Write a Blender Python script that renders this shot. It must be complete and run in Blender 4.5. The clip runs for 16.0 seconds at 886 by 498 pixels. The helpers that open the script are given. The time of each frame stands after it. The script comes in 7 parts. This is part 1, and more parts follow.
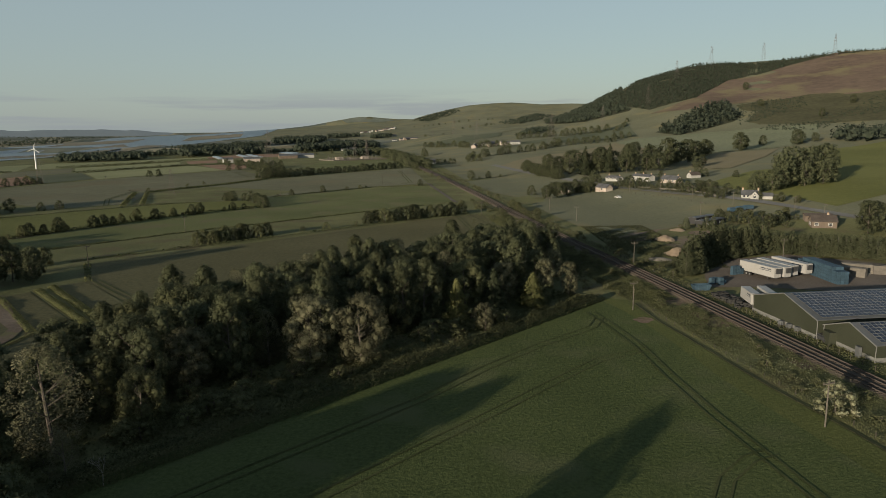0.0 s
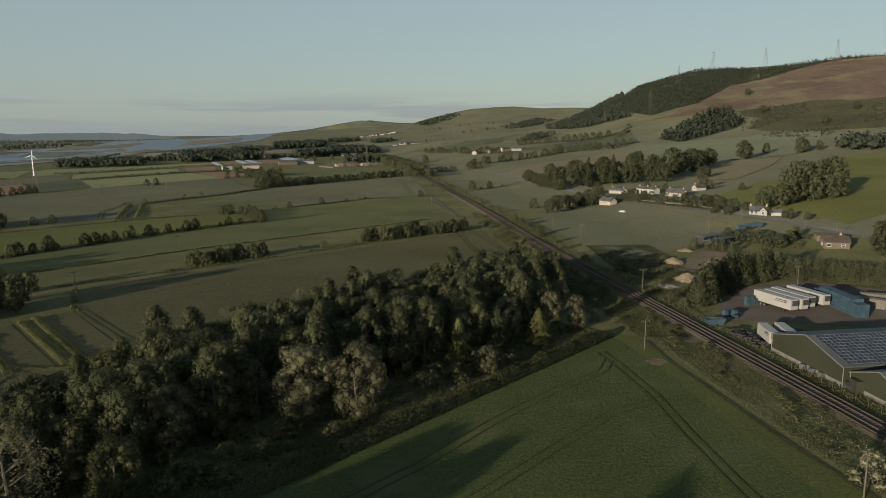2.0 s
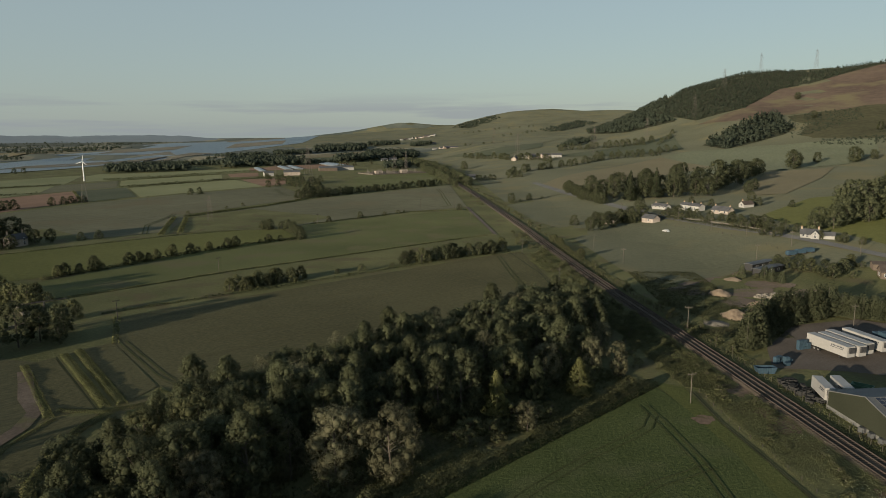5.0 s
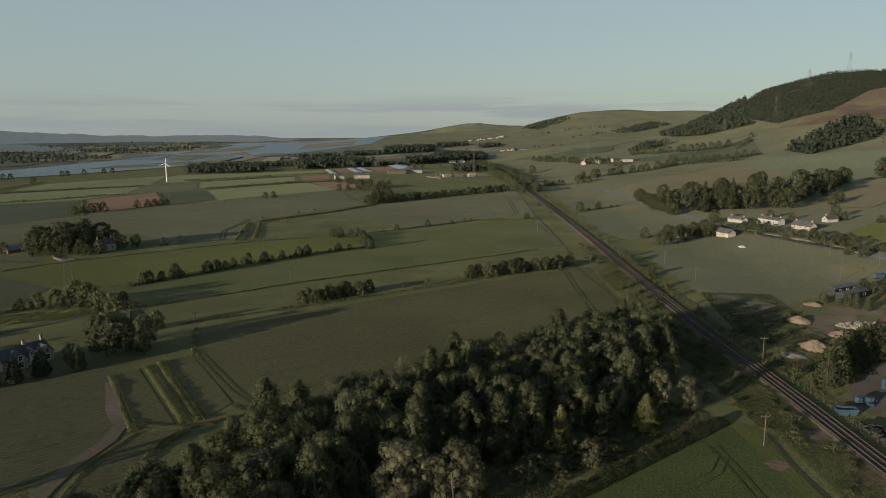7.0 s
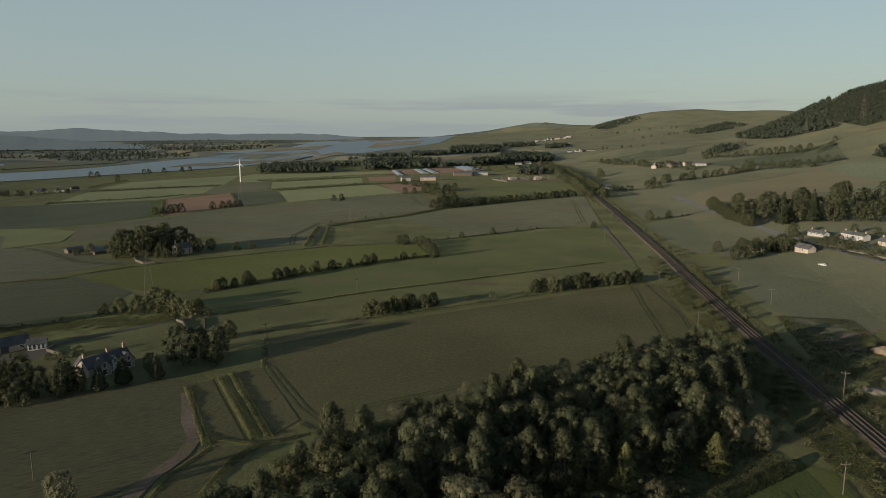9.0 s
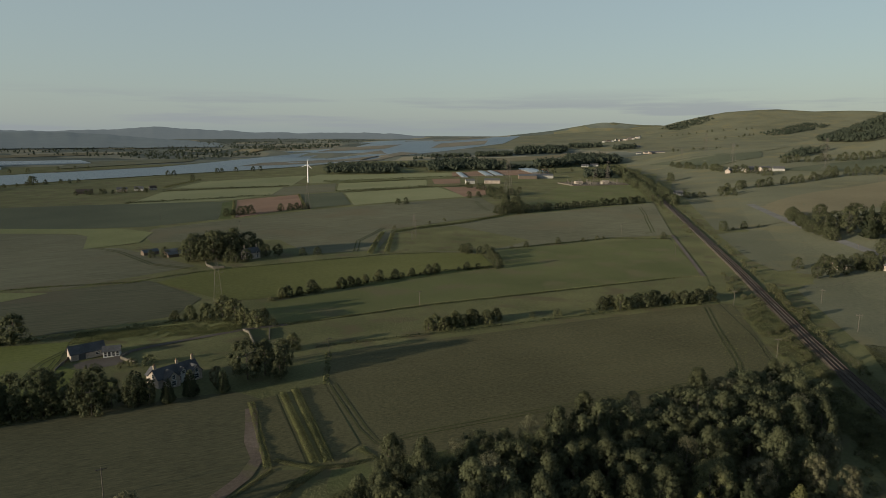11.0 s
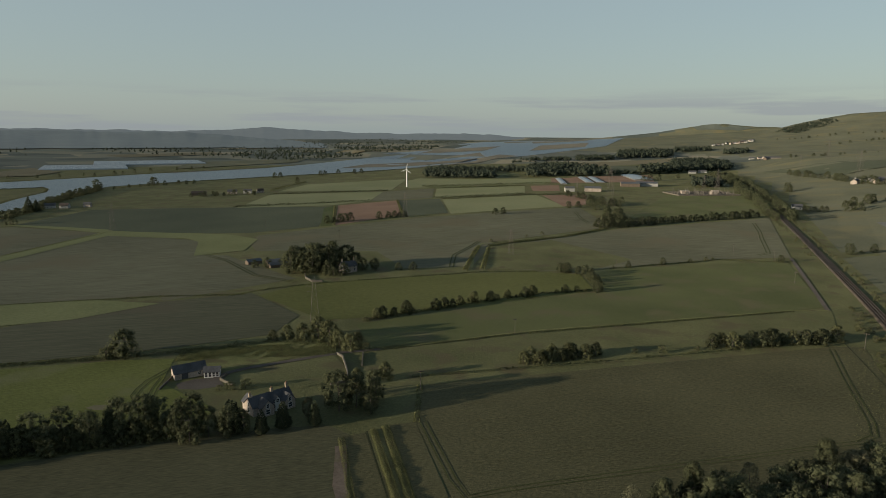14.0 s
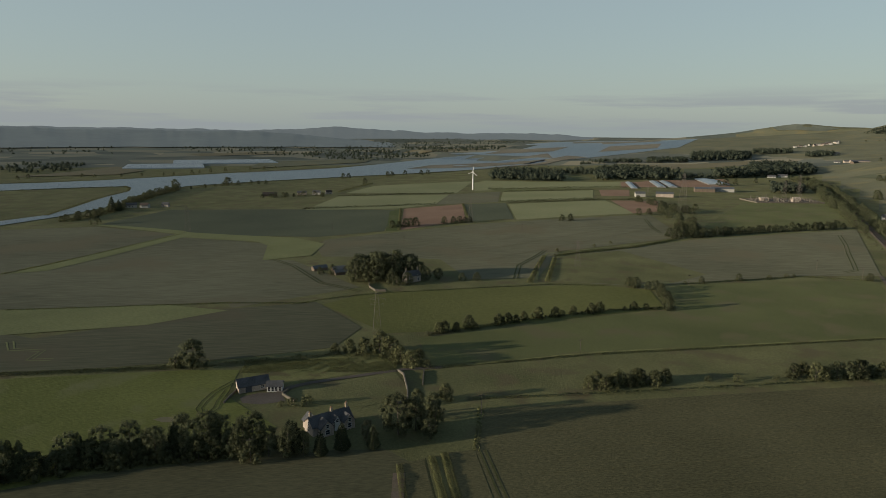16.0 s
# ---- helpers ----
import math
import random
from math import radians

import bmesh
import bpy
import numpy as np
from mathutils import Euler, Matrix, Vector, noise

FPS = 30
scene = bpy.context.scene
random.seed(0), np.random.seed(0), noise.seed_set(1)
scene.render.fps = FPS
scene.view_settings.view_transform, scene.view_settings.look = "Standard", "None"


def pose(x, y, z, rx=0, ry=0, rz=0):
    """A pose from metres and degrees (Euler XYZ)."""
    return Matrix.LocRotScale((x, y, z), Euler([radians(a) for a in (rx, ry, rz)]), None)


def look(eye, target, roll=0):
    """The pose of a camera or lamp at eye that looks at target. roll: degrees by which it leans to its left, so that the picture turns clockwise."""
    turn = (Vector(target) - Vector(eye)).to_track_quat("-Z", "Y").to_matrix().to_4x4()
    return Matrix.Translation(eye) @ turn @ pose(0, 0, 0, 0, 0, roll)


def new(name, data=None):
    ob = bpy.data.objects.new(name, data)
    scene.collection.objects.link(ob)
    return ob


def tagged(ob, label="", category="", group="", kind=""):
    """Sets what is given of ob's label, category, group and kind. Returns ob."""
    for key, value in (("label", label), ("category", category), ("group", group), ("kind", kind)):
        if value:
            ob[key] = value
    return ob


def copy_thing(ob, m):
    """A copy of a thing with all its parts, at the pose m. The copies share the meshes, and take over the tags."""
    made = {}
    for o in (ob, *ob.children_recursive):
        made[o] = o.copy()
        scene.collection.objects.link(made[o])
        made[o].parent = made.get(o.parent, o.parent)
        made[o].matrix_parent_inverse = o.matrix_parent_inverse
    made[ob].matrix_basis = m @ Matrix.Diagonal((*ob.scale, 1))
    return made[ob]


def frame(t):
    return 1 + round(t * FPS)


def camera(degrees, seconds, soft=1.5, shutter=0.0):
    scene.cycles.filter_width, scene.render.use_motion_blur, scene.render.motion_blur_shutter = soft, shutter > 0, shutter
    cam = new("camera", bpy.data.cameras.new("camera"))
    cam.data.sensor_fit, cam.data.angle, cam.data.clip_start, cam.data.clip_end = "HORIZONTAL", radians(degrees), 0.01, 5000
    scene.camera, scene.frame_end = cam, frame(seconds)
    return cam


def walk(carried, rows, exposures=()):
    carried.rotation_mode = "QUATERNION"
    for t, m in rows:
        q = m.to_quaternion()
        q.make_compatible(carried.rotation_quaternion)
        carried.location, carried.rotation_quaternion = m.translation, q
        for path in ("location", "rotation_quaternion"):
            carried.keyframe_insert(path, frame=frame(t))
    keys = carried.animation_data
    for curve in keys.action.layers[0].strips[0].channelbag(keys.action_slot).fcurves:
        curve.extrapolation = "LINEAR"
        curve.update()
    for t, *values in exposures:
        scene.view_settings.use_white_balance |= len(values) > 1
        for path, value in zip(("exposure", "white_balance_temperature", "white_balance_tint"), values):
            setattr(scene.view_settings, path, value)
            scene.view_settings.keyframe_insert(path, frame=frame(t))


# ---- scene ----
cam = camera(66.9, 16.0, soft=0.55)
PATH = [
    (0, (-0.00, 0.00, 43.00), (0.00, 98.49, 25.69), -0.58),
    (0.5, (-0.02, 2.56, 44.51), (-0.05, 101.06, 27.30), -0.56),
    (1, (-0.06, 5.04, 46.01), (-0.10, 103.57, 28.91), -0.55),
    (1.5, (-0.10, 7.37, 47.48), (-0.13, 105.91, 30.49), -0.53),
    (2, (-0.13, 9.48, 48.93), (-0.19, 108.04, 32.02), -0.50),
    (2.5, (-0.17, 11.38, 50.35), (-0.28, 109.94, 33.45), -0.48),
    (3, (-0.21, 13.08, 51.78), (-0.42, 111.63, 34.85), -0.45),
    (4.25, (-0.14, 14.62, 55.80), (-2.83, 113.16, 38.98), -0.46),
    (5.5, (-0.07, 14.46, 60.18), (-8.39, 112.71, 43.48), -0.47),
    (6, (-0.10, 14.51, 61.91), (-11.03, 112.51, 45.23), -0.44),
    (6.5, (-0.14, 14.56, 63.62), (-13.34, 112.27, 46.91), -0.39),
    (7, (-0.20, 14.61, 65.32), (-15.77, 111.95, 48.56), -0.34),
    (7.5, (-0.28, 14.69, 67.02), (-18.14, 111.63, 50.22), -0.29),
    (8, (-0.40, 14.84, 68.70), (-20.67, 111.30, 51.86), -0.23),
    (8.5, (-0.58, 15.08, 70.35), (-23.12, 111.03, 53.45), -0.16),
    (9, (-0.80, 15.43, 71.98), (-25.68, 110.78, 55.00), -0.10),
    (10.25, (-1.89, 17.81, 75.68), (-32.40, 111.49, 58.59), 0.05),
    (11.5, (-3.66, 21.70, 79.37), (-39.65, 113.40, 62.16), 0.19),
    (12, (-4.39, 23.20, 80.99), (-42.59, 114.00, 63.75), 0.22),
    (12.5, (-5.14, 24.71, 82.63), (-45.45, 114.59, 65.38), 0.25),
    (13, (-5.88, 26.21, 84.27), (-48.37, 115.07, 66.99), 0.28),
    (13.5, (-6.60, 27.68, 85.92), (-51.16, 115.52, 68.64), 0.31),
    (14, (-7.29, 29.11, 87.56), (-54.03, 115.81, 70.28), 0.34),
    (14.5, (-7.96, 30.50, 89.20), (-56.78, 116.05, 71.90), 0.38),
    (15, (-8.63, 31.88, 90.83), (-59.58, 116.17, 73.50), 0.41),
    (15.5, (-9.31, 33.26, 92.46), (-62.29, 116.27, 75.04), 0.44),
    (16, (-10.00, 34.63, 94.08), (-65.02, 116.28, 76.54), 0.47),
]
EXPOSURE, SUN_POWER, SKY_POWER = 0.56, 4.5, 0.098
SKY_TINT, VEIL, VEIL_SHARE, CLOUD = (0.92, 1.02, 1.08, 1), (2.38, 2.85, 2.95, 1), 0.72, (2.0, 2.2, 2.35, 1)
walk(cam, [(t, look(eye, target, roll)) for t, eye, target, roll in PATH], [(0.0, EXPOSURE, 6500, 10), (16.0, EXPOSURE, 6500, 10)])

# ---- light: a low sun behind and to the west, a clear sky with thin bands of cloud ----
SUN_ELEVATION, SUN_WAY = 9.0, (-0.64, -0.77)
sun = new("sun", bpy.data.lights.new("sun", "SUN"))
sun.data.energy, sun.data.angle, sun.data.color = SUN_POWER, radians(0.6), (1.0, 0.86, 0.66)
sun.matrix_world = look((SUN_WAY[0] * 100, SUN_WAY[1] * 100, 100 * math.tan(radians(SUN_ELEVATION))), (0, 0, 0))

world = bpy.data.worlds.new("sky")
scene.world = world
world.use_nodes = True
wn, wl = world.node_tree.nodes, world.node_tree.links
background = wn["Background"]
sky = wn.new("ShaderNodeTexSky")
sky.sky_type, sky.sun_disc = "NISHITA", False
sky.sun_elevation, sky.sun_rotation = radians(SUN_ELEVATION), math.atan2(SUN_WAY[0], SUN_WAY[1])
sky.air_density, sky.dust_density, sky.ozone_density = 1.0, 1.2, 1.0
where = wn.new("ShaderNodeTexCoord")
stretch = wn.new("ShaderNodeMapping")
stretch.inputs["Scale"].default_value = (2.2, 2.2, 34.0)
wl.new(where.outputs["Generated"], stretch.inputs["Vector"])
bands = wn.new("ShaderNodeTexNoise")
bands.inputs["Scale"].default_value, bands.inputs["Detail"].default_value, bands.inputs["Roughness"].default_value = 1.5, 5.0, 0.55
wl.new(stretch.outputs["Vector"], bands.inputs["Vector"])
cover = wn.new("ShaderNodeMapRange")
cover.inputs["From Min"].default_value, cover.inputs["From Max"].default_value = 0.50, 0.62
wl.new(bands.outputs["Fac"], cover.inputs["Value"])
split = wn.new("ShaderNodeSeparateXYZ")
wl.new(where.outputs["Generated"], split.inputs["Vector"])
low = wn.new("ShaderNodeMapRange")
low.inputs["From Min"].default_value, low.inputs["From Max"].default_value = 0.062, 0.038
wl.new(split.outputs["Z"], low.inputs["Value"])
both = wn.new("ShaderNodeMath")
both.operation = "MULTIPLY"
wl.new(cover.outputs["Result"], both.inputs[0])
wl.new(low.outputs["Result"], both.inputs[1])
part_cover = wn.new("ShaderNodeMath")
part_cover.operation = "MULTIPLY"
part_cover.inputs[1].default_value = 0.65
wl.new(both.outputs[0], part_cover.inputs[0])
grade = wn.new("ShaderNodeMix")
grade.data_type, grade.blend_type = "RGBA", "MULTIPLY"
grade.inputs["Factor"].default_value = 1.0
grade.inputs["B"].default_value = SKY_TINT
wl.new(sky.outputs["Color"], grade.inputs["A"])
veil = wn.new("ShaderNodeMix")
veil.data_type = "RGBA"
veil.inputs["B"].default_value = VEIL
thin = wn.new("ShaderNodeMapRange")
thin.inputs["From Min"].default_value, thin.inputs["From Max"].default_value = 0.30, 0.75
thin.inputs["To Min"].default_value, thin.inputs["To Max"].default_value = VEIL_SHARE, 0.1
wl.new(split.outputs["Z"], thin.inputs["Value"])
wl.new(thin.outputs["Result"], veil.inputs["Factor"])
wl.new(grade.outputs["Result"], veil.inputs["A"])
cloud = wn.new("ShaderNodeMix")
cloud.data_type = "RGBA"
cloud.inputs["B"].default_value = CLOUD
wl.new(part_cover.outputs[0], cloud.inputs["Factor"])
wl.new(veil.outputs["Result"], cloud.inputs["A"])
wl.new(cloud.outputs["Result"], background.inputs["Color"])
background.inputs["Strength"].default_value = SKY_POWER


# ---- materials ----
def surface(name, dark, light, coarse=0.02, fine=1.5, rough=0.9, bump=0.3, metal=0.0, contrast=0.5, third=None, per_piece=0.0, per_object=0.0, stretch_xy=None, turn=0.0):
    """Two colours mixed by noise at two scales, with relief. third: a colour in patches. stretch_xy, turn: draws the fine grain out into rows."""
    m = bpy.data.materials.new(name)
    m.use_nodes = True
    nt = m.node_tree
    n, l = nt.nodes, nt.links
    p = n["Principled BSDF"]
    p.inputs["Roughness"].default_value, p.inputs["Metallic"].default_value = rough, metal
    p.inputs["Specular IOR Level"].default_value = 0.05 if rough > 0.7 else 0.3
    p.inputs["Diffuse Roughness"].default_value = 0.25 if rough > 0.7 else 0.0
    co = n.new("ShaderNodeTexCoord")
    big = n.new("ShaderNodeTexNoise")
    big.inputs["Scale"].default_value, big.inputs["Detail"].default_value = coarse, 4.0
    l.new(co.outputs["Object"], big.inputs["Vector"])
    small = n.new("ShaderNodeTexNoise")
    small.inputs["Scale"].default_value, small.inputs["Detail"].default_value, small.inputs["Roughness"].default_value = fine, 7.0, 0.68
    if stretch_xy:
        mp = n.new("ShaderNodeMapping")
        mp.vector_type = "TEXTURE"
        mp.inputs["Scale"].default_value = (*stretch_xy, 1)
        mp.inputs["Rotation"].default_value = (0, 0, radians(turn))
        l.new(co.outputs["Object"], mp.inputs["Vector"])
        l.new(mp.outputs["Vector"], small.inputs["Vector"])
    else:
        l.new(co.outputs["Object"], small.inputs["Vector"])
    add = n.new("ShaderNodeMath")
    add.operation = "MULTIPLY_ADD"
    add.inputs[1].default_value = contrast
    l.new(small.outputs["Fac"], add.inputs[0])
    half = n.new("ShaderNodeMath")
    half.operation = "MULTIPLY"
    half.inputs[1].default_value = 1.0 - contrast
    l.new(big.outputs["Fac"], half.inputs[0])
    l.new(half.outputs[0], add.inputs[2])
    spread = n.new("ShaderNodeMapRange")
    spread.inputs["From Min"].default_value, spread.inputs["From Max"].default_value = 0.38, 0.62
    l.new(add.outputs[0], spread.inputs["Value"])
    mix = n.new("ShaderNodeMix")
    mix.data_type = "RGBA"
    mix.inputs["A"].default_value, mix.inputs["B"].default_value = (*dark, 1), (*light, 1)
    l.new(spread.outputs["Result"], mix.inputs["Factor"])
    out = mix.outputs["Result"]
    if third:
        patch = n.new("ShaderNodeTexNoise")
        patch.inputs["Scale"].default_value, patch.inputs["Detail"].default_value = coarse * 2.3, 6.0
        l.new(co.outputs["Object"], patch.inputs["Vector"])
        cut = n.new("ShaderNodeMapRange")
        cut.inputs["From Min"].default_value, cut.inputs["From Max"].default_value = 0.52, 0.66
        l.new(patch.outputs["Fac"], cut.inputs["Value"])
        over = n.new("ShaderNodeMix")
        over.data_type = "RGBA"
        over.inputs["B"].default_value = (*third, 1)
        l.new(cut.outputs["Result"], over.inputs["Factor"])
        l.new(out, over.inputs["A"])
        out = over.outputs["Result"]
    for amount, node, socket in ((per_piece, "ShaderNodeNewGeometry", "Random Per Island"), (per_object, "ShaderNodeObjectInfo", "Random")):
        if amount:
            g = n.new(node)
            r = n.new("ShaderNodeMapRange")
            r.inputs["To Min"].default_value, r.inputs["To Max"].default_value = 1 - amount, 1 + amount
            l.new(g.outputs[socket], r.inputs["Value"])
            hsv = n.new("ShaderNodeHueSaturation")
            l.new(r.outputs["Result"], hsv.inputs["Value"])
            l.new(out, hsv.inputs["Color"])
            out = hsv.outputs["Color"]
    l.new(out, p.inputs["Base Color"])
    if bump:
        b = n.new("ShaderNodeBump")
        b.inputs["Strength"].default_value, b.inputs["Distance"].default_value = bump, 0.5 / fine
        l.new(small.outputs["Fac"], b.inputs["Height"])
        l.new(b.outputs["Normal"], p.inputs["Normal"])
    return m


def leafage(name, dark, light, per_object=0.25):
    """Leaves that let some light through, each clump a little different."""
    m = surface(name, dark, light, coarse=0.25, fine=2.0, rough=0.75, bump=0, per_piece=0.12, per_object=per_object)
    n, l = m.node_tree.nodes, m.node_tree.links
    p = n["Principled BSDF"]
    thin = n.new("ShaderNodeBsdfTranslucent")
    l.new(p.inputs["Base Color"].links[0].from_socket, thin.inputs["Color"])
    mix = n.new("ShaderNodeMixShader")
    mix.inputs["Fac"].default_value = 0.42
    l.new(p.outputs["BSDF"], mix.inputs[1])
    l.new(thin.outputs["BSDF"], mix.inputs[2])
    l.new(mix.outputs["Shader"], n["Material Output"].inputs["Surface"])
    return m


GRASS = surface("rough_grass", (0.070, 0.074, 0.034), (0.128, 0.126, 0.060), 0.03, 0.9, bump=0.6, third=(0.090, 0.080, 0.044))
VERGE = surface("verge_grass", (0.0832, 0.0884, 0.0351), (0.1586, 0.156, 0.0676), 0.05, 1.6, bump=0.5, third=(0.085, 0.074, 0.038))
HILL_GRASS = surface("hill_pasture", (0.0775, 0.0812, 0.0518), (0.1208, 0.1213, 0.0805), 0.008, 0.5, contrast=0.5, third=(0.125, 0.115, 0.066))
CROP_GREEN = surface("young_green_crop", (0.038, 0.050, 0.018), (0.076, 0.090, 0.034), 0.03, 1.5, bump=0.6, contrast=0.7, third=(0.072, 0.080, 0.036))
CROP_BRIGHT = surface("green_pasture", (0.0648, 0.0729, 0.0306), (0.108, 0.1143, 0.0504), 0.02, 1.3, bump=0.5, contrast=0.6, third=(0.100, 0.094, 0.050))
WHEAT = surface("ripening_wheat", (0.0485, 0.0470, 0.0248), (0.0995, 0.0935, 0.0500), 0.015, 1.6, bump=0.6, contrast=0.65, stretch_xy=(2.2, 1.0), turn=43)
WHEAT_GREY = surface("grey_green_barley", (0.0668, 0.0678, 0.0435), (0.1336, 0.1305, 0.085), 0.006, 0.8, bump=0.5, contrast=0.66, stretch_xy=(16.0, 1.0), turn=42, third=(0.108, 0.098, 0.062))
CROP_DARK = surface("dark_green_crop", (0.050, 0.058, 0.038), (0.080, 0.088, 0.056), 0.01, 0.8, contrast=0.6)
LIGHT_CROP = surface("pale_green_crop", (0.132, 0.1408, 0.0726), (0.176, 0.1815, 0.099), 0.008, 0.4)
SOIL = surface("red_brown_soil", (0.143, 0.094, 0.066), (0.198, 0.132, 0.094), 0.02, 0.7)
EARTH = surface("bare_earth", (0.092, 0.073, 0.057), (0.150, 0.119, 0.093), 0.06, 1.0, third=(0.10, 0.095, 0.05))
WATER = surface("estuary_water", (0.026, 0.040, 0.054), (0.040, 0.058, 0.074), 0.004, 0.5, rough=0.3, bump=0.5)
WATER.node_tree.nodes["Principled BSDF"].inputs["Specular IOR Level"].default_value = 0.24
WHEAT_DULL = surface("dull_green_barley", (0.052, 0.054, 0.034), (0.098, 0.097, 0.062), 0.006, 0.8, bump=0.5, contrast=0.66, stretch_xy=(16.0, 1.0), turn=42, third=(0.084, 0.076, 0.050))
MUD = surface("river_mud", (0.12, 0.11, 0.085), (0.17, 0.155, 0.115), 0.004, 0.05)
BEANS = surface("dull_dark_bean_crop", (0.052, 0.0513, 0.03), (0.0988, 0.095, 0.054), 0.02, 1.4, bump=0.5, contrast=0.65, stretch_xy=(5.0, 1.0), turn=43)
LAWN = surface("fresh_green_pasture", (0.0702, 0.0802, 0.023), (0.1248, 0.1333, 0.0437), 0.02, 1.3, bump=0.5, contrast=0.6, third=(0.118, 0.120, 0.056), stretch_xy=(3.0, 1.0), turn=10)
PALE_MARGIN = surface("pale_field_margin", (0.1062, 0.1149, 0.0526), (0.1562, 0.1624, 0.0755), 0.02, 0.7, contrast=0.6)


def patchwork(name, colours, scale):
    """Distant country: a patchwork of fields and woods too far off to tell apart singly."""
    m = surface(name, colours[0], colours[1], 0.001, 0.01, bump=0)
    n, l = m.node_tree.nodes, m.node_tree.links
    co, cells, ramp = n.new("ShaderNodeTexCoord"), n.new("ShaderNodeTexVoronoi"), n.new("ShaderNodeValToRGB")
    cells.inputs["Scale"].default_value = scale
    l.new(co.outputs["Object"], cells.inputs["Vector"])
    l.new(cells.outputs["Color"], ramp.inputs["Fac"])
    ramp.color_ramp.interpolation = "CONSTANT"
    for k, c in enumerate(colours):
        e = ramp.color_ramp.elements[k] if k < 2 else ramp.color_ramp.elements.new(0.5)
        e.color = (*c, 1)
    for k, e in enumerate(sorted(ramp.color_ramp.elements, key=lambda one: one.position)):
        e.position = 0.25 + 0.5 * k / len(colours) if k else 0.0
    l.new(ramp.outputs["Color"], n["Principled BSDF"].inputs["Base Color"])
    return m


# Greyed, bluish base colours: the haze of distance is painted into both.
HAZED_LAND = patchwork("hazed_distant_country", ((0.088, 0.096, 0.080), (0.140, 0.138, 0.102), (0.064, 0.074, 0.062), (0.185, 0.170, 0.120), (0.105, 0.113, 0.090)), 0.006)
HAZED_FOREST = surface("hazed_distant_forest", (0.060, 0.072, 0.062), (0.090, 0.102, 0.086), 0.004, 0.03, bump=0)


# ---- building blocks ----
def part(name, bm, material, parent=None, label=""):
    """Links a bmesh as one mesh object under a thing or a part."""
    me = bpy.data.meshes.new(name)
    bm.to_mesh(me)
    bm.free()
    me.materials.append(material)
    ob = new(name, me)
    ob.parent = parent
    return tagged(ob, label)


def raw(name, verts, faces, material, parent=None, label="", smooth_shading=False):
    me = bpy.data.meshes.new(name)
    me.from_pydata(verts, [], faces)
    me.materials.append(material)
    if smooth_shading:
        me.polygons.foreach_set("use_smooth", [True] * len(me.polygons))
    ob = new(name, me)
    ob.parent = parent
    return tagged(ob, label)


def base(name, x, y, turn=0.0, z=None):
    """An Empty on the ground at (x, y), turned by so many degrees."""
    ob = new(name)
    ob.matrix_world = pose(x, y, land(x, y) if z is None else z, 0, 0, turn)
    return ob


def box(bm, x0, y0, z0, x1, y1, z1):
    v = [bm.verts.new(p) for p in ((x0, y0, z0), (x1, y0, z0), (x1, y1, z0), (x0, y1, z0), (x0, y0, z1), (x1, y0, z1), (x1, y1, z1), (x0, y1, z1))]
    for f in ((3, 2, 1, 0), (4, 5, 6, 7), (0, 1, 5, 4), (1, 2, 6, 5), (2, 3, 7, 6), (3, 0, 4, 7)):
        bm.faces.new([v[i] for i in f])


def bar(bm, a, b, r, r2=None, sides=4):
    """A straight tapered bar between two points."""
    a, b = Vector(a), Vector(b)
    q = (b - a).to_track_quat("Z", "Y").to_matrix()
    rings = []
    for p, rad in ((a, r), (b, r if r2 is None else r2)):
        rings.append([bm.verts.new(p + q @ Vector((rad * math.cos(k * math.tau / sides + 0.785), rad * math.sin(k * math.tau / sides + 0.785), 0))) for k in range(sides)])
    for k in range(sides):
        bm.faces.new((rings[0][k], rings[0][(k + 1) % sides], rings[1][(k + 1) % sides], rings[1][k]))
    bm.faces.new(rings[0][::-1])
    bm.faces.new(rings[1])


# ---- the lie of the land ----
def lerp_table(v, table):
    for (a, p), (b, q) in zip(table, table[1:]):
        if v <= b:
            return p + (q - p) * max(0.0, v - a) / (b - a)
    return table[-1][1]


def rail_x(y):
    """Where the railway runs: x for a given y."""
    return lerp_table(y, ((-600, 168), (0, 86.5), (110, 72.2), (150, 66.2), (187, 60.9), (205, 58), (264, 48.7), (302, 43.4), (355, 36.6), (433, 27.2), (557, 10.4), (686, -7.6), (804, -25), (900, -39), (1300, -106), (2200, -330)))


def smooth(a, b, v):
    v = min(1.0, max(0.0, (v - a) / (b - a)))
    return v * v * (3 - 2 * v)


# crest lines of the hills: (x, y, height) along the crest, half width of the flank, bend of the flank
RIDGES = (
    (((2300, -300, 270), (1500, 1250, 250), (1130, 1640, 226), (1000, 1750, 229), (860, 1870, 220), (700, 1900, 215), (610, 1995, 190), (580, 2060, 172), (545, 2170, 118), (505, 2300, 84)), 1250, 1.7),
    (((870, 4480, 212), (650, 4460, 202), (440, 4490, 219), (163, 4490, 200), (-78, 4490, 148), (-172, 4500, 116), (-500, 4900, 45)), 2600, 1.5),
    (((-345, 8990, 173), (-753, 8968, 175), (-1050, 8938, 200), (-1268, 8910, 180), (-1733, 8830, 97), (-2525, 8640, 10)), 2000, 1.4),
    (((-8863, 1563, 36), (-8285, 3516, 33), (-8089, 3945, 33), (-7714, 4635, 21), (-7372, 5162, 26), (-6709, 5999, 34), (-6103, 6614, 43), (-5773, 6904, 53), (-5429, 7178, 38), (-4622, 7722, 26), (-3646, 8228, 24), (-2329, 8693, 7)), 2500, 1.3),
    (((-640, 8950, 160), (-870, 8950, 212), (-1050, 8938, 216), (-1230, 8910, 165)), 420, 0.8),
)


